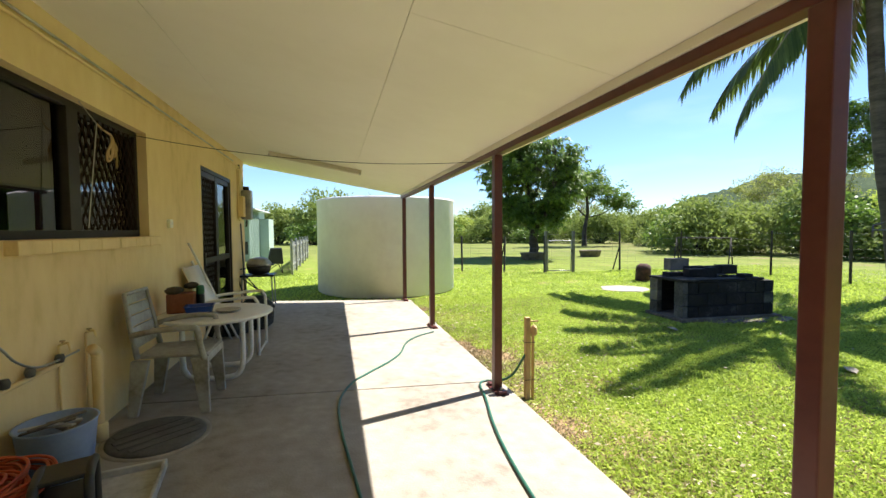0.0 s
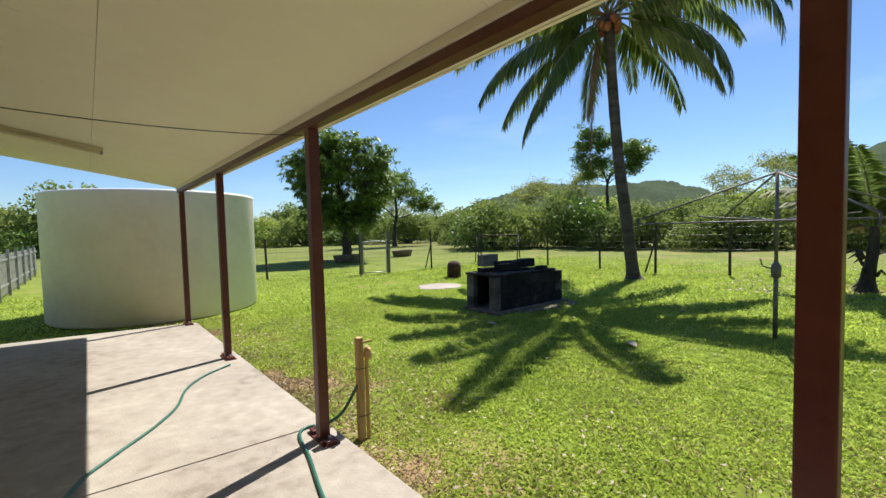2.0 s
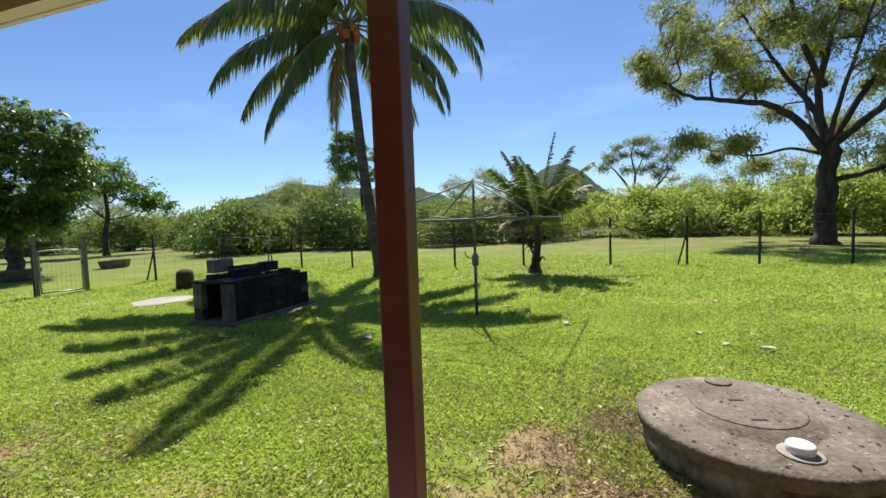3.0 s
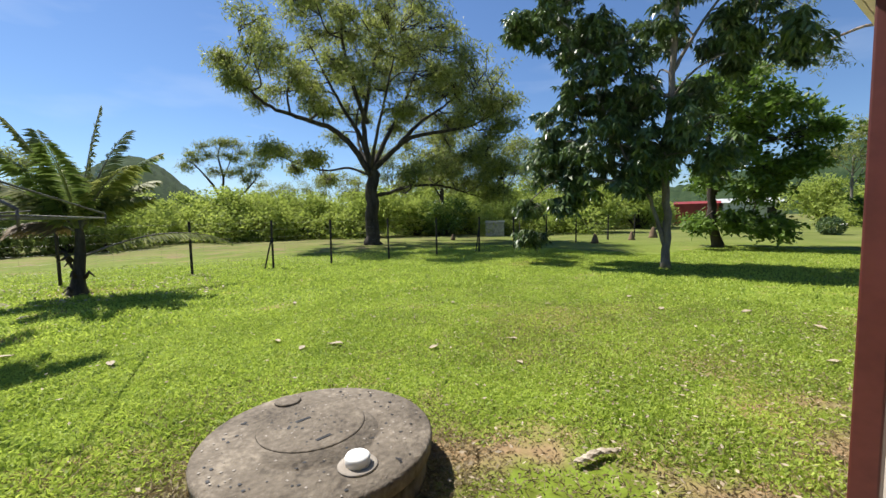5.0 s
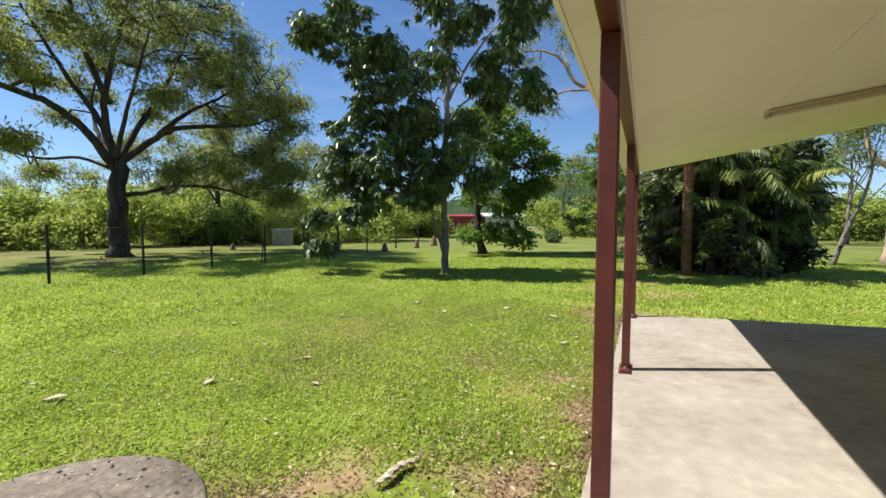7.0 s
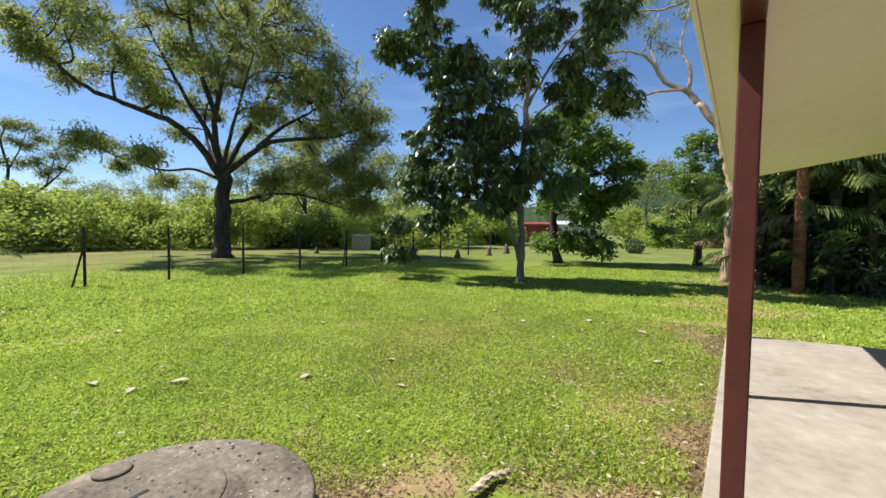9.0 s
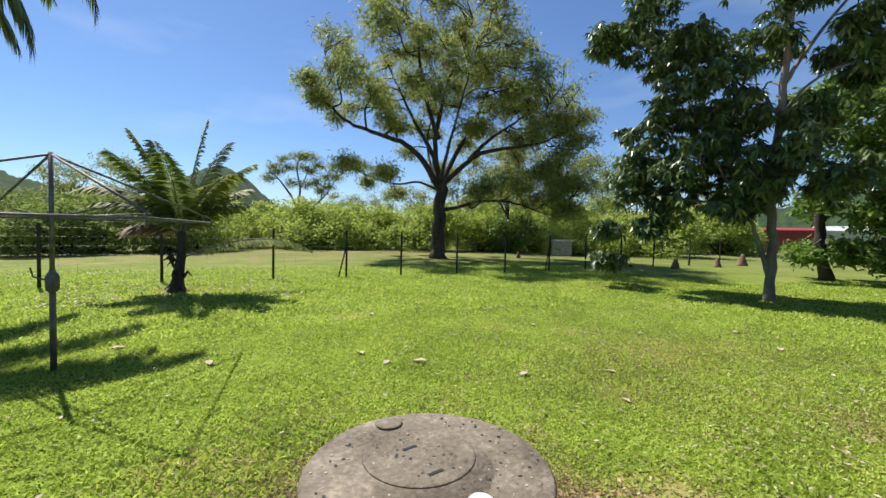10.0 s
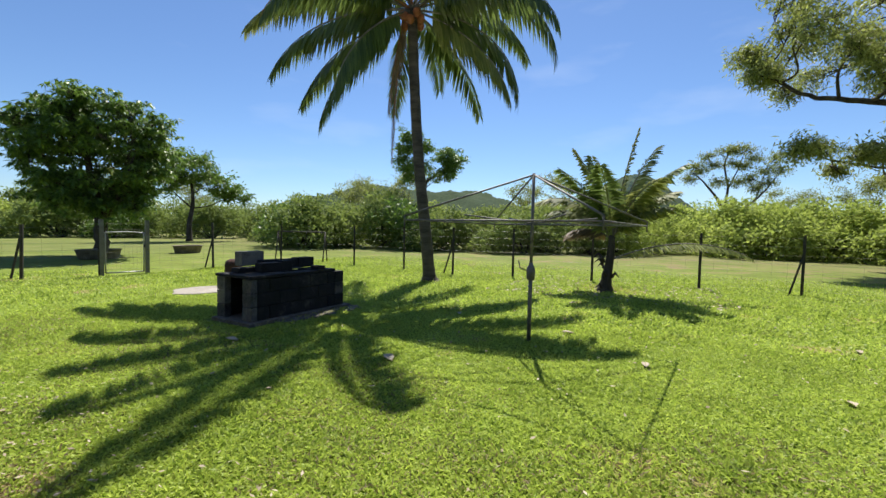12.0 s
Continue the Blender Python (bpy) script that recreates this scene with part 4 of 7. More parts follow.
young = [sapling(61), sapling(62)]
seen_young = set()
for k, (az, d, s) in enumerate(((76, 44, 1.0), (81, 50, 1.1), (104, 47, 0.85), (109, 44, 0.8), (114, 46, 1.0), (119, 42, 1.1), (124, 48, 1.2), (134, 44, 1.25), (138, 50, 1.3), (142, 46, 1.1), (150, 62, 1.2), (170, 55, 1.3),
                                (176, 50, 1.2), (184, 46, 1.2), (192, 40, 1.2), (198, 44, 1.3), (52, 50, 1.1), (58, 48, 1.0), (33, 56, 1.0), (26, 60, 1.0), (2, 72, 1.1), (205, 42, 1.3))):
    tagged(young[k % 2], group="thin gums in the scrub")
    m = pose(*bearing(az, d), G, 0, 0, k * 77) @ Matrix.Diagonal((s, s, s, 1))
    if k % 2 in seen_young:
        copy_thing(young[k % 2], m)
    else:
        young[k % 2].matrix_basis = m
        seen_young.add(k % 2)


# ---- palms ----
def frond(name, parent, azimuth, rise, length, droop, leaflets, leaf_len, width, mat, stem_mat, seed, hang=0.5, r=0.022, fold=0.5, at=(0, 0, 0)):
    """A feather frond: a curved midrib with a row of leaflets on each side."""
    rg = np.random.default_rng(seed)
    a = radians(azimuth)
    out = Vector((math.cos(a), math.sin(a), 0))
    pts, p, el = [], Vector(at), radians(rise)
    steps = 14
    for k in range(steps + 1):
        pts.append(p.copy())
        p = p + (out * math.cos(el) + Vector((0, 0, 1)) * math.sin(el)) * length / steps
        el -= radians(droop) / steps * (0.5 + 1.0 * k / steps)
    top = Soup().tube(pts, [r * (1 - 0.85 * k / steps) for k in range(steps + 1)], 5).make(name, stem_mat, parent, True)
    side = Vector((-math.sin(a), math.cos(a), 0))
    roots, dirs, sides, lens = [], [], [], []
    for k in range(leaflets):
        u = 0.16 + 0.84 * k / leaflets
        x = u * steps
        i = min(steps - 1, int(x))
        q = pts[i].lerp(pts[i + 1], x - i)
        t = (pts[i + 1] - pts[i]).normalized()
        up = side.cross(t)
        L = leaf_len * (0.35 + 0.65 * math.sin(math.pi * min(1, 0.12 + u * 0.86)))
        for sgn in (-1, 1):
            d = side * sgn * 1.0 + t * (0.45 + 0.5 * u) - up * sgn * 0 - Vector((0, 0, 1)) * (hang + rg.uniform(0, 0.35)) + Vector(rg.normal(0, 0.1, 3))
            d.normalize()
            roots.append(q), dirs.append(d), sides.append(t), lens.append(L * rg.uniform(0.8, 1.1))
    roots, dirs, sides = np.array(roots), np.array(dirs), np.array(sides)
    tagged(blades("leaf_fringe", roots, dirs, unit(sides), np.array(lens), width, mat, top, bend=fold * 0.4), kind="stuff")
    return top


def coconut_palm():
    top = thing("coconut_palm", "tall coconut palm with leaning ringed trunk and drooping fronds", "palm tree", pose(12.75, 5.85, G))
    line = smooth_line([(0.05, 0, -0.1), (0.0, 0.02, 0.35), (-0.1, 0.12, 1.6), (-0.2, 0.28, 3.2), (-0.25, 0.42, 5.2), (-0.3, 0.5, 7.05)], 6)
    n = len(line)
    Soup().tube(line, [0.38, 0.35, 0.27, 0.21, 0.185, 0.172, 0.165] + [0.155 - 0.045 * k / n + (0.006 if k % 2 else 0) for k in range(n - 7)], 16).make("trunk", PALMBARK, top, True)
    c = (-0.3, 0.5, 7.05)
    rg = random.Random(3)
    specs = [(116, 22, 4.7, 80), (122, -2, 4.2, 70), (108, -18, 4.0, 55), (128, -38, 3.9, 42), (-64, 30, 4.9, 135), (-58, 0, 4.1, 105), (-70, -20, 3.6, 60), (100, 40, 4.6, 90), (-80, 45, 4.5, 105),
             (150, 15, 4.3, 95), (165, -30, 3.6, 50), (185, 30, 4.5, 110), (225, 25, 4.3, 105), (270, 20, 4.4, 100), (40, 0, 4.0, 80), (15, 25, 4.3, 105), (-15, -8, 3.9, 70),
             (-35, 30, 4.4, 100), (80, 60, 3.8, 90), (200, 62, 3.8, 90), (-50, 68, 3.6, 80), (140, 72, 3.2, 60)]
    for k, (az, rise, length, droop) in enumerate(specs):
        frond("frond", top, az, rise, length, droop, 110, 0.82, 0.085, PALMLEAF if k % 6 else YELLOWPALM, REDBARK if k % 5 == 4 else GREYBARK, 100 + k, 1.25, 0.034, at=c)
    for k, az in enumerate((100, 160, 70)):
        frond("frond", top, az, -84 + 6 * k, 3.8 - 1.1 * k, 6, 70, 0.42, 0.05, DRYPALM, REDBARK, 140 + k, 1.4, 0.03, at=(c[0] + 0.25 * math.cos(radians(az)), c[1] + 0.25 * math.sin(radians(az)), c[2] - 0.15))
    s = Soup()
    for k in range(9):
        a = k * 0.7
        s.lathe([(0.03, -0.12), (0.09, -0.07), (0.11, 0), (0.09, 0.08), (0.02, 0.12)], 8, (c[0] + 0.24 * math.cos(a), c[1] + 0.24 * math.sin(a), c[2] - 0.15 - 0.1 * (k % 3)))
    s.make("coconuts", TERRA, top, True)


coconut_palm()


def young_palm():
    top = thing("young_palm", "young coconut palm with stub trunk and upright spiky fronds", "palm tree", pose(13.4, 1.45, G))
    s = Soup()
    s.tube(smooth_line([(0.05, 0.05, -0.05), (0, 0.02, 0.3), (0, -0.05, 0.9), (0.0, -0.06, 1.35)], 4), [0.22, 0.20, 0.17, 0.14, 0.12, 0.11, 0.10, 0.095, 0.09, 0.085, 0.08, 0.075, 0.07], 12)
    s.make("trunk", BARK, top, True)
    rg = random.Random(8)
    for k in range(12):
        a = rg.uniform(0, 6.28)
        z = rg.uniform(0.0, 0.8)
        Soup().tube([(0.12 * math.cos(a), 0.12 * math.sin(a), z), (0.22 * math.cos(a), 0.22 * math.sin(a), z + 0.12), (0.34 * math.cos(a), 0.34 * math.sin(a), z + 0.02)], [0.04, 0.03, 0.008], 5).make("leaf_base", BARK, top, True)
    c = (0, -0.06, 1.25)
    specs = [(-85, 83, 2.55, 10, YELLOWPALM), (100, 75, 2.3, 22, YELLOWPALM), (-95, 64, 2.2, 40, PALMLEAF), (-75, 58, 1.8, 50, YELLOWPALM), (85, 60, 2.2, 92, YELLOWPALM), (95, 52, 1.7, 80, YELLOWPALM), (70, 34, 1.2, 84, DRYPALM),
             (-110, 52, 1.5, 60, YELLOWPALM), (-88, 26, 2.9, 62, YELLOWPALM), (170, 68, 2.0, 42, PALMLEAF), (10, 65, 2.0, 52, YELLOWPALM), (40, 76, 2.3, 28, YELLOWPALM), (-140, 60, 2.0, 52, YELLOWPALM), (120, 66, 2.1, 42, PALMLEAF),
             (-60, 74, 2.4, 24, PALMLEAF)]
    for k, (az, rise, length, droop, mat) in enumerate(specs):
        low = rise < 28
        frond("frond", top, az, rise, length, droop, 84, 0.30 if low else 0.52, 0.036 if low else 0.058, mat, YELLOWPALM if k % 2 else GREYBARK, 200 + k, 0.5 if low else 0.22, 0.024,
              at=(0, -0.02, 0.75) if az == -88 else c)


young_palm()


def cane_clump():
    rg = random.Random(17)
    for n_, (x, y, h, r, mat) in enumerate(((1.55, -13.5, 3.6, 0.14, REDBARK), (2.28, -14.9, 2.6, 0.11, PALMBARK), (0.9, -13.9, 3.0, 0.12, PALMBARK), (0.2, -13.7, 2.6, 0.1, PALMBARK), (-0.6, -14.2, 2.2, 0.1, PALMBARK),
                                           (0.4, -15.2, 3.8, 0.12, PALMBARK), (3.0, -16.2, 2.2, 0.1, PALMBARK), (-0.2, -16.0, 4.0, 0.1, PALMBARK))):
        top = thing("cane_palm", "clumping cane palm with ringed stem and arching golden-green fronds" if n_ else "cane palm with reddish ringed stem in the clump", "palm tree", pose(x, y, G), "palms in the rear clump")
        Soup().tube(smooth_line([(0, 0, -0.05), (0.02, 0, h * 0.5), (rg.uniform(-.1, .1), 0, h)], 8), [r * 1.25] + [r * (1 if k % 2 else 0.93) for k in range(16)], 10).make("trunk", mat, top, True)
        for k in range(15):
            frond("frond", top, k * 137.5 + rg.uniform(-15, 15), rg.uniform(-10, 75), rg.uniform(1.5, 2.3), rg.uniform(60, 110), 30, 0.46, 0.055, YELLOWPALM if k % 3 == 0 else PALMLEAF, PALMLEAF, 300 + n_ * 20 + k, rg.uniform(0.2, 0.8), 0.02, at=(0, 0, h))
        for k in range(7):
            frond("frond", top, k * 51 + rg.uniform(-15, 15), rg.uniform(0, 55), rg.uniform(1.0, 1.7), rg.uniform(50, 110), 22, 0.4, 0.05, PALMLEAF if k % 5 else DRYPALM, PALMLEAF, 700 + n_ * 20 + k, rg.uniform(0.3, 1.0), 0.015, at=(0, 0, h * rg.uniform(0.15, 0.7)))


cane_clump()
# filler shrubs, added so the inside of the palm clump reads as deep shade
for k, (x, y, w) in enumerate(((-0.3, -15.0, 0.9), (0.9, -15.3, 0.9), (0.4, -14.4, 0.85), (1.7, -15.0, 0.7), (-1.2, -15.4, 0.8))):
    tagged(tree("garden_shrub", "added filler shrub with shade-dark leaves among the cane palms", (x, y, G), [(0, 0, 0.6), (0, 0, 1.2)], [0.4, 0.7],
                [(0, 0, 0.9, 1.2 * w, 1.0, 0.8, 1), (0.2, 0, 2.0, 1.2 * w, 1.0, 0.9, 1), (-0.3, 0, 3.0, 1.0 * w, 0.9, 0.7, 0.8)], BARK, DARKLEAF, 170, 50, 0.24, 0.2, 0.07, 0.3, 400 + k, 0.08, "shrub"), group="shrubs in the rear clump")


# ---- house, veranda ----
WX, Y0, Y1 = -0.10, -6.2, 8.0
WIN = (2.35, 4.11, 1.385, 2.25)
DOOR = (5.58, 7.06, 0.16, 2.215)
CZ = lambda x: 2.64 - 0.172 * (x + 0.1)


def wall_with_holes(name, x0, x1, y0, y1, z0, z1, holes, mat):
    s = Soup()
    ys = sorted({y0, y1} | {h[0] for h in holes} | {h[1] for h in holes})
    zs = sorted({z0, z1} | {h[2] for h in holes} | {h[3] for h in holes})
    for a, b in zip(ys, ys[1:]):
        for c, d in zip(zs, zs[1:]):
            if not any(h[0] <= a and b <= h[1] and h[2] <= c and d <= h[3] for h in holes):
                s.box(x0, x1, a, b, c, d)
    ob = s.make(name, mat)
    bm = bmesh.new()
    bm.from_mesh(ob.data)
    bmesh.ops.remove_doubles(bm, verts=bm.verts, dist=0.0005)
    inner = [f for f in bm.faces if any(g is not f and g.calc_center_median().to_tuple(4) == f.calc_center_median().to_tuple(4) for v in f.verts for g in v.link_faces)]
    bmesh.ops.delete(bm, geom=inner, context="FACES_ONLY")
    bm.to_mesh(ob.data)
    bm.free()
    return ob


def st(ob, label="", category=""):
    return tagged(ob, label, category, kind="structure")


wall = st(wall_with_holes("wall_veranda", WX - 0.2, WX, Y0, Y1, G, 2.665, [WIN, DOOR], YELLOW), "yellow painted block wall with window and sliding door", "wall")
st(box("wall_end", YELLOW, -8, WX - 0.201, Y1 - 0.2, Y1, G, 2.665, bevel=0), "yellow painted block end wall of the house", "wall")
st(box("wall_rear_end", YELLOW, -8, WX - 0.201, Y0, Y0 + 0.2, G, 2.665, bevel=0), "yellow painted block rear end wall", "wall")
st(box("wall_far", YELLOW, -8.2, -8.001, Y0, Y1, G, 2.665, bevel=0), "plain far wall of the house", "wall")
st(box("floor_inside", DARKROOM, -8, WX - 0.21, Y0 + 0.21, Y1 - 0.21, G, 0.13, bevel=0), "plain floor inside the house", "floor")
st(box("wall_inside", DARKROOM, -3.4, -3.3, Y0 + 0.21, Y1 - 0.21, 0.131, 2.5, bevel=0), "dim plaster wall inside", "wall")
st(box("ceiling_inside", DARKROOM, -8, WX - 0.21, Y0 + 0.21, Y1 - 0.21, 2.501, 2.56, bevel=0), "plain ceiling inside the house", "ceiling")

# slab of two bays with a joint between
slab = new("floor")
st(slab, "pale broom-finished concrete veranda slab with a joint", "floor")
for k, (a, b) in enumerate(((-6.55, 3.60), (3.612, 8.28))):
    s = Soup()
    for y in (a, b):
        for x, z in ((WX, floor_z(WX)), (2.9, floor_z(2.9)), (2.9, G - 0.1), (WX, G - 0.1)):
            s.v.append((x, y, z))
    s.f = [(0, 1, 5, 4), (1, 2, 6, 5), (2, 3, 7, 6), (3, 0, 4, 7), (0, 3, 2, 1), (4, 5, 6, 7)]
    s.make("slab_bay", CONCRETE, slab, bevel=0.008)

# ceiling sheets on a slope, with open joints
s = Soup()
RIDGE = ((WX + 0.002, 0.52), (0.524, 1.729), (1.7315, 2.93))
for x0, x1 in RIDGE:
    ys = (-6.85, -3.85, -0.25, 3.35, 6.95, 8.5) if x0 < 1 else (-6.85, -5.4, -1.8, 1.8, 5.4, 8.5)
    for a, b in zip(ys, ys[1:]):
        i = len(s.v)
        for dz in (0, 0.02):
            for y in (a + 0.0012, b - 0.0012):
                for x in (x0, x1):
                    s.v.append((x, y, CZ(x) + dz))
        s.f += [tuple(i + k for k in q) for q in ((0, 2, 3, 1), (4, 5, 7, 6), (0, 1, 5, 4), (2, 6, 7, 3), (0, 4, 6, 2), (1, 3, 7, 5))]
st(s.make("ceiling", CREAM), "cream painted flat veranda ceiling sheets sloping outwards", "ceiling")
s = Soup()
for xa, za, xb, zb in ((WX, CZ(WX), 2.955, CZ(2.955)), (-8.6, 2.9, WX, CZ(WX))):
    i = len(s.v)
    for dz in (0.03, 0.09):
        for y in (-6.9, 8.55):
            s.v += [(xa, y, za + dz), (xb, y, zb + dz)]
    s.f += [tuple(i + k for k in q) for q in ((0, 2, 3, 1), (4, 5, 7, 6), (0, 1, 5, 4), (2, 6, 7, 3), (0, 4, 6, 2), (1, 3, 7, 5))]
st(s.make("roof", CREAM), "thin cream steel roof over house and veranda", "roof")
st(box("fascia", CREAM, 2.932, 2.952, -6.87, 8.52, CZ(2.93) - 0.004, CZ(2.93) + 0.028, bevel=0.004), "cream fascia along the veranda edge", "fascia")
# beam, posts
st(box("beam", MAROON, 2.745, 2.815, -6.75, 8.4, 2.062, 2.108, bevel=0.006), "maroon painted steel beam under the ceiling", "beam")
st(box("trim", CREAM, 2.735, 2.825, -6.75, 8.4, 2.1085, CZ(2.735) - 0.003, bevel=0), "cream trim strip along the beam", "trim")
post = thing("veranda_post", "maroon painted square steel veranda post bolted to the slab edge", "post", pose(2.78, 3.4, 0.02), "posts along the veranda")
box("shaft", MAROON, -0.035, 0.035, -0.035, 0.035, 0.012, 2.041, post, 0.006)
box("base_plate", MAROON, -0.055, 0.055, -0.14, 0.14, 0.0, 0.011, post, 0.003)
for sy in (-0.1, 0.1):
    box("bracket", MAROON, -0.04, 0.04, sy - 0.035, sy + 0.035, 0.011, 0.035, post, 0.008)
    Soup().lathe([(0.012, 0.035), (0.012, 0.055)], 6, (0, sy, 0)).make("bolt", GALV, post)
for y in (8.22, 5.85, 0.95, -1.5, -3.95, -6.4):
    copy_thing(post, pose(2.78, y, 0.02))

# window: recess, frame, glass pane, mesh screen, brick sill
win = new("window_1")
st(win, "bronze aluminium sliding window with diamond security mesh", "window")
wy0, wy1, wz0, wz1 = WIN
fx = WX - 0.10
for nm, a in (("window_frame", (fx - 0.03, fx + 0.03, wy0, wy1, wz0, wz0 + 0.05)), ("window_frame", (fx - 0.03, fx + 0.03, wy0, wy1, wz1 - 0.045, wz1)), ("window_frame", (fx - 0.03, fx + 0.03, wy0, wy0 + 0.045, wz0 + 0.05, wz1 - 0.045)),
              ("window_frame", (fx - 0.03, fx + 0.03, wy1 - 0.045, wy1, wz0 + 0.05, wz1 - 0.045)), ("mullion", (fx - 0.03, fx + 0.035, 3.155, 3.275, wz0 + 0.05, wz1 - 0.045))):
    box(nm, BRONZE, *a, win)
box("pane", GLASS, fx - 0.012, fx - 0.006, wy0 + 0.045, 3.155, wz0 + 0.05, wz1 - 0.045, win, 0)
box("pane", GLASS, fx - 0.022, fx - 0.016, 3.275, wy1 - 0.045, wz0 + 0.05, wz1 - 0.045, win, 0)


def diamond_mesh(parent, y0, y1, z0, z1, x, pitch=0.075):
    s = Soup()
    for sgn in (1, -1):
        k = -40
        while k < 60:
            pts = []
            c = y0 + k * pitch
            # line y = c + sgn * (z - z0) * 0.6, clipped to the opening
            for z in (z0, z1):
                pts.append((c + sgn * (z - z0) * 0.55, z))
            (ya, za), (yb, zb) = pts
            t0, t1 = 0.0, 1.0
            dy = yb - ya
            for lim, s1 in ((y0, 1), (y1, -1)):
                if (ya - lim) * s1 < 0 and (yb - lim) * s1 < 0:
                    t0 = 2
                elif (ya - lim) * s1 < 0:
                    t0 = max(t0, (lim - ya) / dy)
                elif (yb - lim) * s1 < 0:
                    t1 = min(t1, (lim - ya) / dy)
            if t0 < t1:
                s.tube([(x, ya + dy * t0, za + (zb - za) * t0), (x, ya + dy * t1, za + (zb - za) * t1)], 0.005, 4, False)
            k += 1
    return s.make("security_mesh", MESHPAINT, parent)


diamond_mesh(win, 3.275, wy1 - 0.045, wz0 + 0.05, wz1 - 0.045, fx + 0.02)
for k in range(7):
    y = wy1 + 0.1 - (k + 1) * 0.245
    b = box("sill_brick", YELLOW, fx + 0.04, WX + 0.06, y, y + 0.243, wz0 - 0.075, wz0 - 0.002, win, 0.006)
# sliding door
door = new("door_1")
st(door, "dark bronze sliding door with mesh screen and glass leaf", "door")
dy0, dy1, dz0, dz1 = DOOR
dm = (dy0 + dy1) / 2
dx = WX - 0.05
for a in ((dx - 0.04, dx + 0.045, dy0, dy1, dz1 - 0.05, dz1), (dx - 0.04, dx + 0.045, dy0, dy1, dz0, dz0 + 0.04), (dx - 0.04, dx + 0.045, dy0, dy0 + 0.04, dz0 + 0.04, dz1 - 0.05), (dx - 0.04, dx + 0.045, dy1 - 0.04, dy1, dz0 + 0.04, dz1 - 0.05)):
    box("door_frame", BRONZE, *a, door)
for y in (dm - 0.03, dm + 0.03, dy0 + 0.07, dy1 - 0.07):
    box("stile", BRONZE, dx - 0.012, dx + 0.03, y - 0.028, y + 0.028, dz0 + 0.042, dz1 - 0.052, door)
for a, b in ((dy0 + 0.1, dm - 0.06), (dm + 0.06, dy1 - 0.1)):
    box("rail", BRONZE, dx - 0.01, dx + 0.028, a, b, dz0 + 0.042, dz0 + 0.16, door)
    box("rail", BRONZE, dx - 0.01, dx + 0.028, a, b, 1.02, 1.09, door)
    box("rail", BRONZE, dx - 0.01, dx + 0.028, a, b, dz1 - 0.12, dz1 - 0.052, door)
box("pane", GLASS, dx - 0.006, dx, dm + 0.058, dy1 - 0.098, dz0 + 0.161, 1.019, door, 0)
box("pane", GLASS, dx - 0.006, dx, dm + 0.058, dy1 - 0.098, 1.091, dz1 - 0.121, door, 0)
diamond_mesh(door, dy0 + 0.1, dm - 0.06, dz0 + 0.16, dz1 - 0.12, dx + 0.012)
box("insect_screen", BLACK, dx - 0.008, dx - 0.005, dy0 + 0.1, dm - 0.06, dz0 + 0.16, dz1 - 0.12, door, 0)
box("door_handle", BLACK, dx + 0.03, dx + 0.06, dy0 + 0.05, dy0 + 0.09, 1.0, 1.16, door)
st(box("doorstep", YELLOW, WX - 0.02, WX + 0.03, dy0 - 0.02, dy1 + 0.02, floor_z(WX), dz0, bevel=0.004), "low painted step under the sliding door", "step")

# ---- tank ----
tank = thing("water_tank", "large pale cylindrical rainwater tank beside the slab end", "water tank", pose(2.77, 10.9, G))
Soup().lathe([(1.70, 0.0), (1.75, 0.04), (1.75, 2.22), (1.765, 2.24), (1.765, 2.27), (1.74, 2.285), (1.3, 2.30), (0.3, 2.32)], 96).make("shell", TANK, tank, True)
Soup().lathe([(0.32, 2.315), (0.32, 2.335), (0.05, 2.34)], 24).make("hatch", TANK, tank, True)


# ---- yard ----
def block_row(parent, x0, y, n, z, mat, along="x", length=0.39, h=0.19, d=0.19):
    for k in range(n):
        a = k * (length + 0.008)
        if along == "x":
            box("block", mat, x0 + a, x0 + a + length, y, y + d, z, z + h, parent, 0.008)
        else:
            box("block", mat, x0, x0 + d, y + a, y + a + length, z, z + h, parent, 0.008)


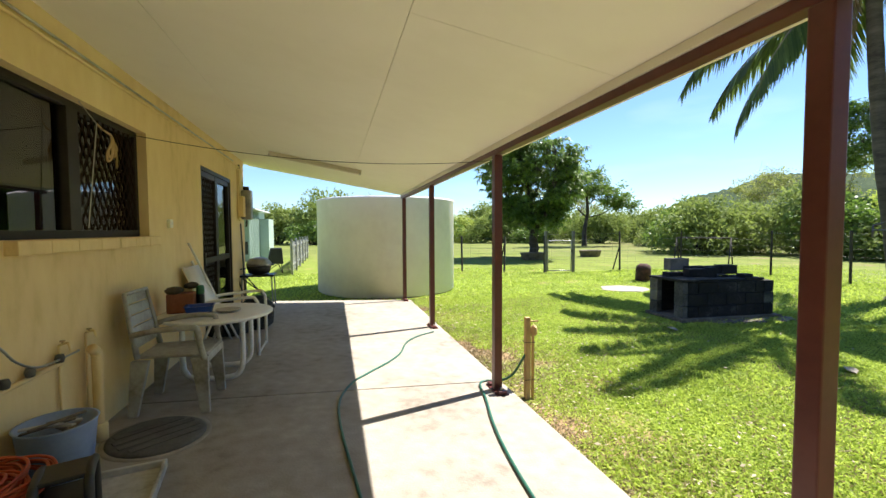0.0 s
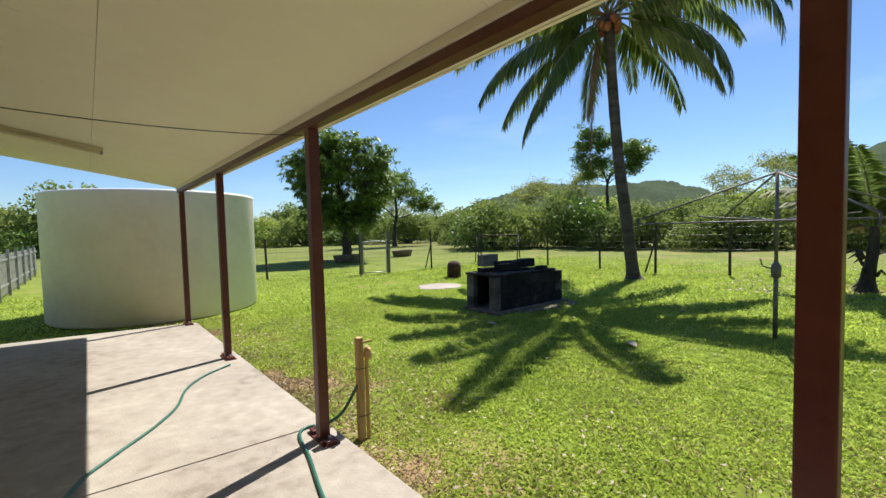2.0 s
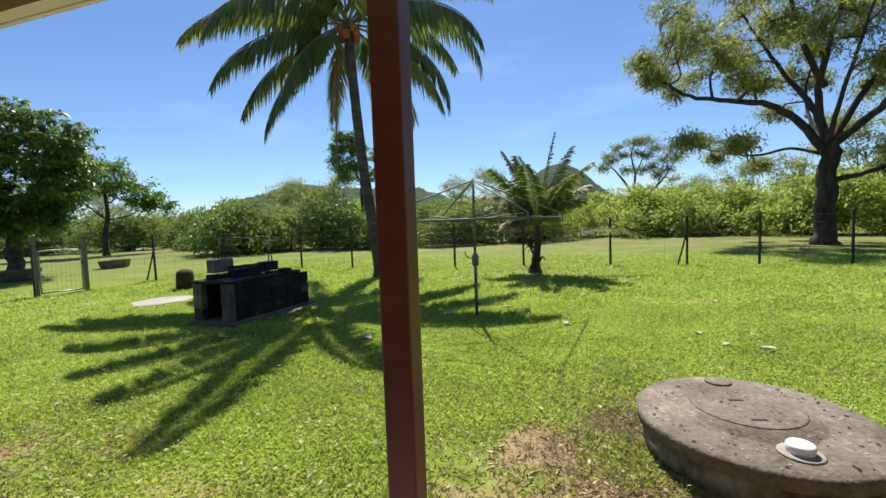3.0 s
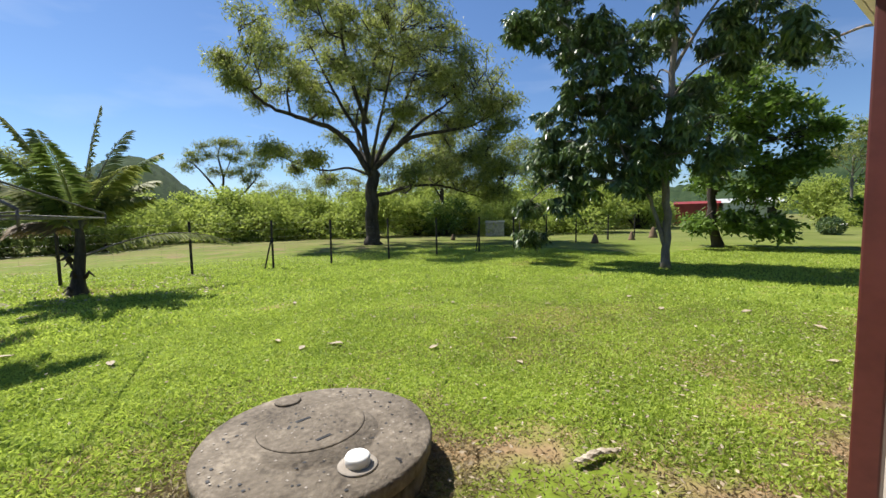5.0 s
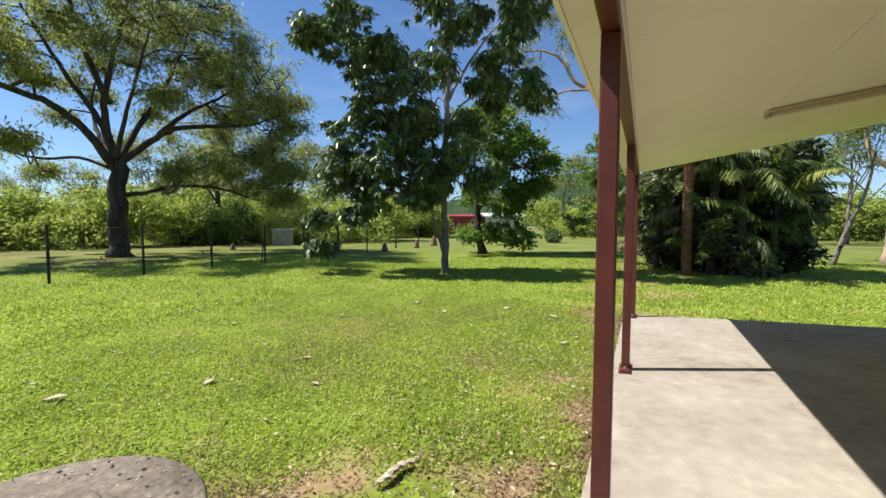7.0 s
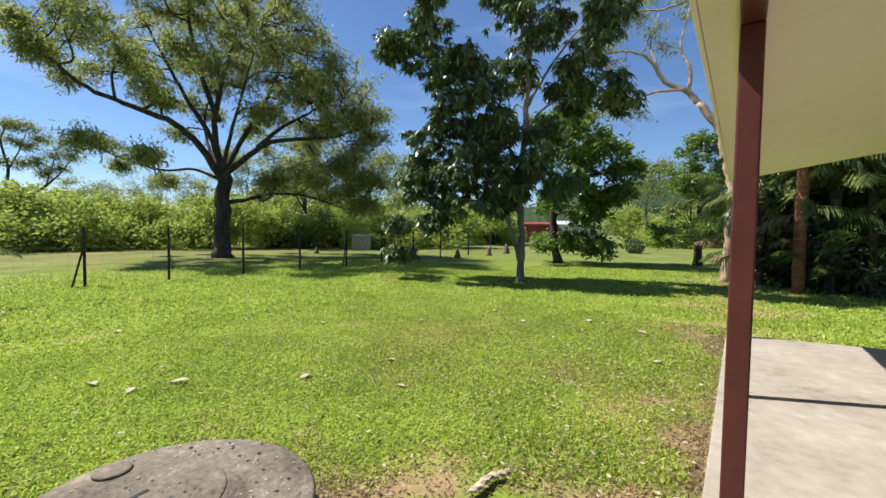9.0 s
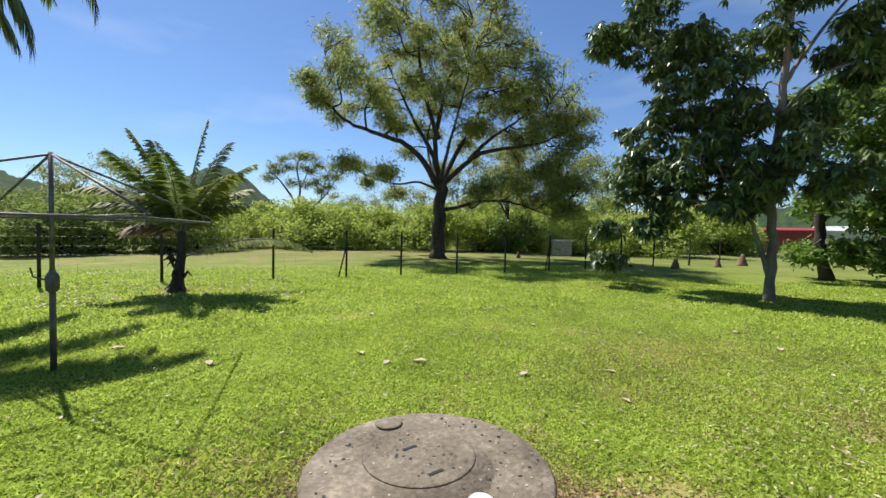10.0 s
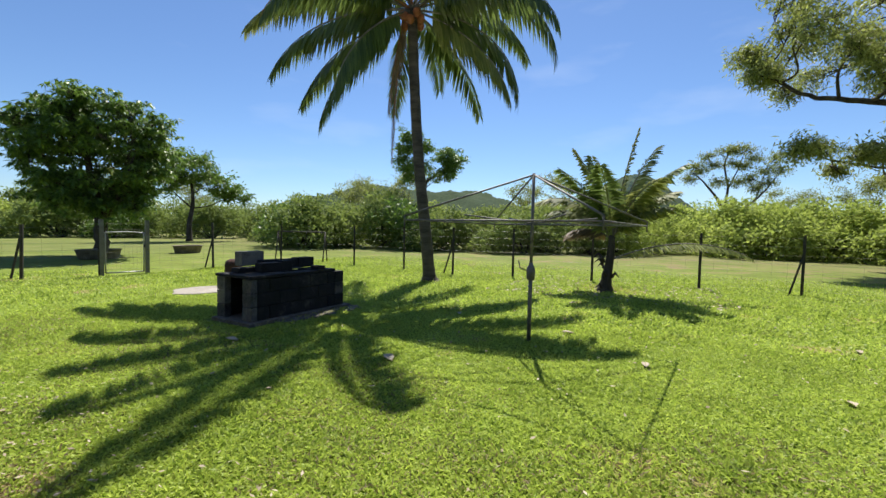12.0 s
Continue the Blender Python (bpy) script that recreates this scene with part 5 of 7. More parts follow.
def barbecue():
    top = thing("brick_barbecue", "smoke-blackened concrete block barbecue on a footing in the lawn", "barbecue", pose(6.93, 5.55, G, 0, 0, -4))
    box("footing", OLD_CONCRETE, -0.08, 1.90, -0.08, 0.80, -0.04, 0.05, top, 0.01)
    for c in range(3):
        z = 0.052 + c * 0.197
        box("block", BLOCK, 0.0, 0.10, 0.0, 0.19, z, z + 0.19, top, 0.008)
        block_row(top, 0.108 if c % 2 else 0.31, 0.0, 4 if c % 2 else 3, z, BURNT, length=0.365)
        if not c % 2:
            box("block", BURNT, 0.108, 0.30, 0.0, 0.19, z, z + 0.19, top, 0.008)
            box("block", BURNT, 1.432, 1.592, 0.0, 0.19, z, z + 0.19, top, 0.008)
        box("block", BLOCK, 0.0, 0.10, 0.60, 0.79, z, z + 0.19, top, 0.008)
        block_row(top, 1.606, 0.0, 2, z, BLOCK if c == 1 else BURNT, "y")
        block_row(top, 0.58, 0.198, 1, z, BURNT, "y", 0.5)
        block_row(top, 1.42, 0.198, 1, z, BURNT, "y", 0.5)
        block_row(top, 0.108, 0.70, 4, z, BURNT, d=0.09)
    for a in ((-0.02, 0.66, -0.015, 0.42, 0.645, 0.69), (0.67, 1.22, 0.0, 0.26, 0.645, 0.68), (1.23, 1.60, 0.0, 0.50, 0.645, 0.69), (-0.02, 0.45, 0.43, 0.80, 0.645, 0.685)):
        box("slab_top", BURNT, *a, top, 0.01)
    for a in ((0.12, 0.50, 0.44, 0.63, 0.692, 0.765), (0.36, 0.74, 0.27, 0.42, 0.692, 0.83), (0.745, 0.93, 0.28, 0.42, 0.692, 0.85), (0.52, 0.90, 0.44, 0.60, 0.692, 0.86), (0.94, 1.26, 0.53, 0.70, 0.692, 0.845),
              (1.265, 1.60, 0.52, 0.71, 0.692, 0.86), (1.23, 1.40, 0.03, 0.20, 0.692, 0.75)):
        box("block", BURNT, *a, top, 0.01)
    box("block", BLOCK, 0.30, 0.68, 0.64, 0.82, 0.77, 0.99, top, 0.01)
    box("grill_plate", RUSTY, 0.82, 1.20, 0.32, 0.51, 0.70, 0.712, top, 0.002)
    rg = random.Random(2)
    for k in range(7):
        x, y = 0.5 + k * 0.22, -0.28 + rg.uniform(-0.1, 0.1)
        tagged(box("paving_fragment", OLD_CONCRETE, -0.14, 0.14, -0.1, 0.1, -0.02, 0.025, None, 0.012, "", pose(6.93 + x, 5.52 + y, G, rg.uniform(-3, 3), rg.uniform(-3, 3), rg.uniform(0, 90))),
               "broken pale concrete fragment lying in the grass by the barbecue", "stone", "fragments before the barbecue")


barbecue()


def tree_stump():
    top = thing("tree_stump", "small charred red-brown stump standing on the lawn", "stump", pose(10.1, 10.1, G))
    s = Soup().lathe([(0.16, 0), (0.21, 0.05), (0.20, 0.22), (0.21, 0.38), (0.18, 0.47), (0.09, 0.52)], 20)
    s.v = [(x * (1 + 0.3 * noise.noise(Vector((x * 7, y * 7, z * 6)))), y * (1 + 0.3 * noise.noise(Vector((x * 6, y * 7, z * 6 + 4)))), z) for x, y, z in s.v]
    s.make("body", STUMP, top, True)


tree_stump()
s = Soup().lathe([(0.52, -0.03), (0.50, 0.012), (0.44, 0.02)], 28)
s.v = [(x * (1.25 + 0.35 * noise.noise(Vector((x * 3, y * 3, 1)))), y * (1.0 + 0.4 * noise.noise(Vector((x * 3, y * 3, 5)))), z) for x, y, z in s.v]
st_patch = s.make("concrete_pad", CONCRETE, None, False, 0, "", pose(8.6, 9.0, G))
tagged(st_patch, "flat uneven pale concrete pad flush in the lawn", "pad")


def concrete_cover():
    top = thing("septic_cover", "weathered round concrete septic tank cover above the grass", "tank cover", pose(4.78, -0.46, G))
    Soup().lathe([(0.60, -0.05), (0.605, 0.135), (0.58, 0.144)], 64).make("ring", RINGCONCRETE, top, True)
    Soup().lathe([(0.60, 0.145), (0.633, 0.15), (0.638, 0.215), (0.622, 0.232), (0.36, 0.236), (0.335, 0.228), (0.33, 0.236)], 64).make("lid", OLD_CONCRETE, top, True)
    Soup().lathe([(0.305, 0.2361), (0.30, 0.242), (0.29, 0.2425)], 48, (0.12, 0.0, 0)).make("inner_lid", OLD_CONCRETE, top, True)
    for x, y, a in ((0.19, 0.03, 10), (-0.08, 0.0, 10)):
        box("lifting_slot", BLACK, -0.011, 0.011, -0.045, 0.045, 0.2425, 0.2455, top, 0.001, "", pose(x, y, 0, 0, 0, a))
    Soup().lathe([(0.085, 0.237), (0.075, 0.247), (0.06, 0.247)], 24, (0.52, 0.03, 0)).make("mark", OLD_CONCRETE, top, True)
    cap = Soup().lathe([(0.06, 0.236), (0.062, 0.28), (0.055, 0.29), (0.0, 0.291)], 28, (-0.42, -0.05, 0)).make("cap", WHITE, top, True, 0, "white plastic vent cap")
    Soup().lathe([(0.10, 0.2365), (0.095, 0.243), (0.07, 0.2435)], 24, (-0.42, -0.05, 0)).make("mortar", CONCRETE, top, True)

    r = random.Random(21)
    for name, mat, count, big in (("pit", BLACK, 90, 0.007), ("chip", CONCRETE, 110, 0.0055)):
        q = Soup()
        while len(q.f) < count:
            x, y = r.uniform(-0.6, 0.6), r.uniform(-0.6, 0.6)
            if math.hypot(x, y) < 0.6 and not 0.27 < math.hypot(x - 0.12, y) < 0.37 and math.hypot(x + 0.4, y + 0.05) > 0.12:
                z, n_, i0 = 0.2372 if math.hypot(x - 0.12, y) > 0.32 else 0.2436, 6, len(q.v)
                size = big * r.uniform(0.5, 1.7)
                q.v += [(x + size * r.uniform(0.6, 1.3) * math.cos(k), y + size * r.uniform(0.6, 1.3) * math.sin(k), z) for k in [2 * math.pi * u / n_ for u in range(n_)]]
                q.f.append(tuple(range(i0, i0 + n_)))
        tagged(q.make(name, mat, top), kind="stuff")


concrete_cover()


def clothes_hoist():
    hx, hy = 8.15, 1.98
    top = thing("clothes_hoist", "galvanised rotary clothes hoist on a single pole in the lawn", "clothes line", pose(hx, hy, G))
    Soup().tube([(0, 0, -0.1), (0, 0, 1.0)], 0.026, 12).make("pole", OLDGALV, top, True)
    Soup().tube([(0, 0, 0.95), (0, 0, 2.12)], 0.020, 12).make("inner_pole", OLDGALV, top, True)
    Soup().lathe([(0.03, 0.78), (0.05, 0.80), (0.055, 0.92), (0.035, 0.97)], 14).make("gear_case", OLDGALV, top, True)
    Soup().tube([(0, 0.05, 0.90), (0, 0.14, 0.93), (0, 0.16, 1.02)], 0.009, 6).make("crank_handle", OLDGALV, top, True)
    ends = []
    for k in range(4):
        a = radians(36 + 90 * k)
        e = Vector((1.6 * math.cos(a), 1.6 * math.sin(a), 1.50))
        ends.append(e)
        Soup().tube([(0, 0, 2.10), tuple(e + Vector((0, 0, 0.05)))], 0.012, 8).make("arm", OLDGALV, top, True)
        Soup().tube([(0, 0, 1.50), tuple(e * 0.55 + Vector((0, 0, 1.50 * 0.45 + 0.08)))], 0.009, 6).make("strut", OLDGALV, top, True)
        Soup().tube([tuple(e + Vector((0, 0, 0.05))), tuple(e - Vector((0, 0, 0.08)))], 0.010, 6).make("arm_tip", OLDGALV, top, True)
    for k in range(4):
        Soup().tube([tuple(ends[k]), tuple(ends[(k + 1) % 4])], 0.010, 8).make("outer_rail", OLDGALV, top, True)
        for f in (0.4, 0.55, 0.7, 0.85):
            a, b = ends[k] * f, ends[(k + 1) % 4] * f
            a.z = b.z = 1.50 + 0.02 * (1 - f)
            Soup().tube([tuple(a), tuple(b)], 0.0025, 4).make("line", WIRE, top, True)


clothes_hoist()


def tap_stake():
    top = thing("garden_tap", "garden tap on a pale timber stake at the slab edge", "garden tap", pose(3.08, 3.42, G))
    box("stake", TIMBER, -0.022, 0.022, -0.025, 0.025, -0.05, 0.74, top, 0.004)
    Soup().tube([(0.045, -0.02, -0.02), (0.045, -0.02, 0.62), (0.045, -0.06, 0.66)], 0.014, 8).make("riser", TIMBER, top, True)
    Soup().lathe([(0.018, 0.58), (0.03, 0.60), (0.03, 0.64), (0.02, 0.67)], 10, (0.05, -0.03, 0)).make("tap_body", TIMBER, top, True)
    box("tap_handle", TIMBER, 0.01, 0.09, -0.036, -0.024, 0.70, 0.715, top, 0.003)
    for z in (0.18, 0.52):
        Soup().tube([(-0.035, -0.03, z), (0.06, -0.04, z), (0.06, 0.03, z), (-0.035, 0.03, z), (-0.035, -0.03, z)], 0.003, 4).make("wire_tie", RUSTY, top)


tap_stake()


def hose(name, label, mat, pts, r, steps=10):
    return tagged(Soup().tube(smooth_line(pts, steps), r, 8).make(name, mat, None, True), label, "hose")


def on_slab(x, y, r=0.010):
    return (x, y, floor_z(x) + r)


hose("garden_hose", "green garden hose lying in a curve across the slab", GREENHOSE,
     [on_slab(*p) for p in ((1.62, 1.0), (1.57, 1.6), (1.52, 2.15), (1.44, 2.9), (1.44, 3.38), (1.55, 3.75), (1.72, 4.0), (1.95, 4.3), (2.12, 4.6), (2.25, 5.0), (2.45, 5.3), (2.72, 5.52))], 0.010)
hose("garden_hose", "green garden hose coiling from the tap past the post", GREENHOSE,
     [(3.06, 3.42, 0.30), (2.97, 3.50, 0.10), (2.86, 3.56, 0.035), on_slab(2.74, 3.60), on_slab(2.66, 3.5), on_slab(2.6, 3.2), on_slab(2.5, 2.8), on_slab(2.43, 2.4), on_slab(2.38, 1.9), on_slab(2.34, 1.2)], 0.011)


# ---- fences ----
def wire_fence(label, pts, height=1.45, wires=7, gap=0.30):
    top = thing("fence", label, "fence", pose(0, 0, G))
    for k, (x, y) in enumerate(pts):
        lean = 0.03 * math.sin(k * 2.1)
        s = Soup().tube([(x, y, -0.1), (x + lean, y, height)], 0.035, 6)
        if k % 4 == 1:
            s.tube([(x, y, 1.0), (x - 0.1, y + 0.28, -0.05)], 0.025, 6)
        s.make("post", RUSTY, top)
    s = Soup()
    for a, b in zip(pts, pts[1:]):
        for w in range(wires):
            z = 0.12 + w * (height - 0.2) / (wires - 1)
            s.tube([(a[0], a[1], z), (b[0], b[1], z)], 0.0022, 3, False)
        n = int(math.dist(a, b) / gap)
        for k in range(1, n):
            x, y = a[0] + (b[0] - a[0]) * k / n, a[1] + (b[1] - a[1]) * k / n
            s.tube([(x, y, 0.05), (x, y, height - 0.35)], 0.0016, 3, False)
    tagged(s.make("wire_mesh", WIRE, top), kind="stuff")
    return top


wire_fence("dark steel post and wire mesh fence along the yard edge",
           [(16.9, -25.0), (16.5, -21.5), (16.1, -17.95), (15.9, -15.4), (15.9, -13.2), (15.55, -10.83), (15.5, -8.66), (15.5, -6.6), (15.5, -4.5), (15.55, -2.72), (15.5, -0.62), (15.35, 2.0), (15.05, 4.22), (14.7, 6.05), (14.9, 7.95), (15.1, 10.2), (14.2, 12.9), (11.5, 12.9), (9.62, 12.95)])
wire_fence("wire mesh fence running from the gate towards the tank", [(8.62, 13.2), (7.3, 13.7), (5.95, 14.4), (5.2, 15.6)], 1.3)


def gate():
    top = thing("gate", "tubular steel gate with wire mesh between two square posts", "gate", pose(8.66, 13.2, G, 0, 0, -15))
    for x in (0.0, 0.98):
        box("gate_post", WIRE, x - 0.045, x + 0.045, -0.045, 0.045, -0.1, 1.46, top)
    Soup().tube(smooth_line([(0.08, 0, 0.06), (0.08, 0, 1.0), (0.14, 0, 1.12), (0.84, 0, 1.12), (0.90, 0, 1.0), (0.90, 0, 0.06)], 4), 0.018, 8).make("gate_frame", GALV, top, True)
    Soup().tube([(0.08, 0, 0.07), (0.90, 0, 0.07)], 0.018, 8).make("gate_frame", GALV, top, True)
    s = Soup()
    for k in range(9):
        s.tube([(0.08, 0, 0.15 + k * 0.15), (0.9, 0, 0.15 + k * 0.15)], 0.003, 3, False)
        s.tube([(0.12 + k * 0.09, 0, 0.07), (0.12 + k * 0.09, 0, 1.1)], 0.002, 3, False)
    tagged(s.make("mesh_infill", WIRE, top), kind="stuff")
    box("latch", RUSTY, 0.9, 0.96, -0.02, 0.02, 0.72, 0.80, top)


gate()


def swing_frame():
    top = thing("metal_frame", "low tubular steel frame standing outside the fence", "frame", pose(14.8, 13.7, G, 0, 0, -64))
    for x in (0, 1.85):
        for y in (-0.3, 0.3):
            Soup().tube([(x, y, 0), (x, 0, 1.17)], 0.025, 8).make("leg", RUSTY, top, True)
    Soup().tube([(0, 0, 1.17), (1.85, 0, 1.17)], 0.03, 8).make("top_rail", RUSTY, top, True)


swing_frame()


def trough(x, y, turn):
    top = thing("water_trough", "oval grey livestock trough on the grass past the gate", "trough", pose(x, y, G, 0, 0, turn))
    s = Soup().lathe([(0.40, 0.0), (0.44, 0.05), (0.5, 0.34), (0.53, 0.36), (0.5, 0.36), (0.46, 0.33), (0.42, 0.08)], 24)
    s.v = [(a * 1.5, b, c) for a, b, c in s.v]
    s.make("body", OLD_CONCRETE, top, True)


trough(15.3, 20.2, 20)
trough(11.2, 19.0, 10)


def shed():
    top = thing("shed", "pale green steel shed with skillion awning and dark openings", "shed", pose(-5.6, 22.5, G))
    box("wall", MINT, 0, 3.0, 0, 4.5, 0, 2.6, top)
    box("annex", MINT, 3.0, 3.5, 2.6, 4.5, 0, 2.2, top)
    s = Soup()
    for k in range(22):
        s.box(0.05 + k * 0.135, 0.08 + k * 0.135, -0.02, -0.001, 0, 2.6)
        s.box(3.001, 3.015, 0.05 + k * 0.11, 0.08 + k * 0.11, 0, 2.55)
    s.make("ribs", MINT, top)
    Soup().box(-0.2, 3.3, -0.3, 4.7, 2.6, 2.66).make("roof", SHEDROOF, top)
    s = Soup()
    s.v = [(-0.1, -1.3, 2.12), (3.1, -1.3, 2.12), (3.1, -0.02, 2.5), (-0.1, -0.02, 2.5), (-0.1, -1.3, 2.16), (3.1, -1.3, 2.16), (3.1, -0.02, 2.54), (-0.1, -0.02, 2.54)]
    s.f = [(3, 2, 1, 0), (4, 5, 6, 7), (0, 1, 5, 4), (1, 2, 6, 5), (2, 3, 7, 6), (3, 0, 4, 7)]
    s.make("awning", SHEDROOF, top)
    for x in (0.5, 1.5, 2.3):
        box("opening", BLACK, x, x + 0.6, -0.03, -0.021, 0.35, 1.0, top, 0)
    box("downpipe", MINT, 2.9, 2.98, -0.1, -0.03, 0, 2.5, top)


shed()


def panel_fence():
    top = thing("panel_fence", "grey picket panel fence running away past the shed", "fence", pose(0, 0, G))
    y = 15.0
    k = 0
    while y < 25.2:
        box("picket", GALV, -0.02 + 0.006 * math.sin(k), 0.0, y, y + 0.09, 0.08, 1.12 + 0.02 * math.sin(k * 1.7), top, 0.004)
        if k % 14 == 0:
            box("post", GALV, 0.003, 0.06, y, y + 0.07, 0, 1.25, top)
        y += 0.125
        k += 1
    for z in (0.3, 0.95):
        box("rail", GALV, 0.001, 0.03, 15.0, 25.3, z, z + 0.05, top)


panel_fence()


def covered_grill():
    top = thing("covered_chair", "small folding chair draped in black by the panel fence", "chair", pose(-0.6, 15.7, G, 0, 0, 10))
    Soup().poly([(-0.28, 0, 0.35), (0.28, 0, 0.35), (0.24, 0, 0.92), (-0.14, 0, 0.92)], 0.30, 1).make("cover", BLACK, top, False, 0.03)
    for a, b in (((-0.4, -0.1, 0), (0.2, 0.3, 0.4)), ((0.25, -0.1, 0), (0.2, 0.0, 0.4)), ((0.25, 0.35, 0), (0.1, 0.3, 0.4)), ((-0.2, 0.35, 0), (-0.2, 0.2, 0.4))):
        Soup().tube([a, b], 0.014, 6).make("leg", RUSTY, top, True)


covered_grill()


def far_building(name, label, x, y, turn, w, d, h, wall_mat, roof_mat, windows=0):
    top = thing(name, label, "building", pose(x, y, G, 0, 0, turn))
    s = Soup().box(-w / 2, w / 2, -d / 2, d / 2, 0, h)
    s.make("wall", wall_mat, top)
    s = Soup()
    n = int(w / 0.25)
    for k in range(n):
        s.box(-w / 2 + k * w / n + 0.05, -w / 2 + k * w / n + 0.13, d / 2, d / 2 + 0.03, 0, h)
    s.make("ribs", wall_mat, top)
    s = Soup()
    o = 0.045 * w
    s.v = [(-w / 2 - o, -d / 2 - o, h), (w / 2 + o, -d / 2 - o, h), (w / 2 + o, d / 2 + o, h), (-w / 2 - o, d / 2 + o, h), (-w / 2 - o, 0, h + 0.12 * d), (w / 2 + o, 0, h + 0.12 * d)]
    s.f = [(0, 3, 2, 1), (0, 1, 5, 4), (2, 3, 4, 5), (1, 2, 5), (3, 0, 4)]
    s.make("roof", roof_mat, top)
    for k in range(windows):
        box("window", BLACK, -w / 2 + 0.8 + k * 1.6, -w / 2 + 1.7 + k * 1.6, d / 2 + 0.031, d / 2 + 0.05, 1.1, 2.0, top)
    return top


x, y = bearing(157, 60)
far_building("container", "red corrugated steel shipping container at the bush edge", x, y, 23, 4.6, 2.6, 2.6, REDSTEEL, REDSTEEL)
x, y = bearing(161.8, 62)
far_building("house", "white distant house with pale roof beyond the trees", x, y, 35, 6, 4.5, 2.6, SHEDROOF, SHEDROOF, 1)
x, y = bearing(132.9, 31.4)
far_building("storage_shed", "small low pale grey steel shed before the scrub", x, y, 47, 1.35, 1.0, 1.05, GALV, GALV)


def termite_mound(x, y, h, seed):
    s = Soup().lathe([(0.42 * h, -0.05), (0.38 * h, 0.15 * h), (0.27 * h, 0.5 * h), (0.16 * h, 0.85 * h), (0.05 * h, h)], 14)
    s.v = [(a * (1 + 0.2 * noise.noise(Vector((a * 5 + seed, b * 5, c * 4)))), b * (1 + 0.2 * noise.noise(Vector((a * 5, b * 5 + seed, c * 4)))), c) for a, b, c in s.v]
    tagged(s.make("termite_mound", MOUND, None, True, 0, "", pose(x, y, G)), "brown cone-shaped termite mound on the grass beyond the fence", "termite mound", "termite mounds beyond the fence")


for k, (x, y, h) in enumerate(((15.2, -18.3, 0.50), (15.3, -21.9, 0.48), (15.6, -24.8, 0.66), (23.6, -15.5, 0.4))):
    termite_mound(x, y, h, k * 3.1)


def clipped_bush():
    top = thing("clipped_bush", "dark round clipped bush standing alone on the grass", "bush", pose(9.2, -33.2, G))
    r = np.random.default_rng(8)
    d = unit(r.normal(size=(1500, 3)))
    p = d * np.array([0.62, 0.62, 0.5]) * r.uniform(0.8, 1.05, (1500, 1)) + np.array([0, 0, 0.5])
    p[:, 2] = np.maximum(p[:, 2], 0.04)
    Soup().tube([(0, 0, -0.05), (0, 0, 0.6)], 0.05, 6).make("trunk", BARK, top)
    blades("crown", p, unit(r.normal(size=(1500, 3)) + d), unit(np.cross(d, r.normal(size=(1500, 3)))), r.uniform(0.12, 0.22, 1500), 0.08, GLOSSY, top)


clipped_bush()


# ---- furniture and fittings on the veranda ----
def plastic_chair():
    top = thing("plastic_chair", "grimy grey plastic armchair with slotted back against the wall", "chair", pose(0.26, 3.58, 0.0))
    fz = lambda x: floor_z(0.26 + x)
    s = Soup()
    s.poly([(-0.20, -0.19, 0.525), (0.22, -0.22, 0.525), (0.25, -0.18, 0.515), (0.25, 0.18, 0.515), (0.22, 0.22, 0.525), (-0.20, 0.19, 0.525)], 0.022)
    s.make("seat", CHAIRPLASTIC, top, False, 0.008)
    Soup().box(0.235, 0.26, -0.2, 0.2, 0.47, 0.53).make("seat_lip", CHAIRPLASTIC, top, False, 0.01)
    for sx, sy in ((1, 1), (1, -1), (-1, 1), (-1, -1)):
        x0, x1 = (0.20, 0.235) if sx > 0 else (-0.17, -0.22)
        s = Soup()
        s.v = []
        w = 0.038
        for x, z, ww in ((x1, fz(x1), w * 0.8), (x0, 0.52, w * 1.5)):
            for a, b in ((-ww, -0.02), (ww, -0.02), (ww, 0.02), (-ww, 0.02)):
                s.v.append((x + a, sy * 0.2 + b + sy * (0.02 if z < 0.3 else 0), z))
        s.f = [(0, 1, 2, 3), (7, 6, 5, 4)] + [(k, (k + 1) % 4, 4 + (k + 1) % 4, 4 + k) for k in range(4)]
        s.make("leg", CHAIRPLASTIC, top, False, 0.007)
    back = lambda u, z: (-0.19 - (z - 0.54) * 0.17, u, z)
    for k in range(5):
        z0 = 0.60 + k * 0.078
        wv = 0.18 - 0.006 * k
        s = Soup()
        s.v = [back(-wv, z0), back(wv, z0), back(wv, z0 + 0.068), back(-wv, z0 + 0.068)]
        s.v += [(x - 0.014, y, z) for x, y, z in s.v]
        s.f = [(0, 1, 2, 3), (7, 6, 5, 4)] + [(i, 4 + i, 4 + (i + 1) % 4, (i + 1) % 4) for i in range(4)]
        s.make("back_slat", CHAIRPLASTIC, top, False, 0.005)
    for sy in (-1, 1):
        Soup().tube([back(sy * 0.20, 0.53), back(sy * 0.195, 0.78), back(sy * 0.175, 0.985)], [0.02, 0.018, 0.014], 8).make("back_post", CHAIRPLASTIC, top, True)
        s = Soup().tube(smooth_line([back(sy * 0.21, 0.70), (-0.05, sy * 0.245, 0.735), (0.16, sy * 0.245, 0.74), (0.20, sy * 0.24, 0.72), (0.215, sy * 0.225, 0.60), (0.235, sy * 0.215, 0.50)], 4), 0.021, 8)
        s.make("armrest", CHAIRPLASTIC, top, True)
    Soup().tube([back(-0.175, 0.985), back(0.175, 0.985)], 0.014, 8).make("top_rail", CHAIRPLASTIC, top, True)


plastic_chair()


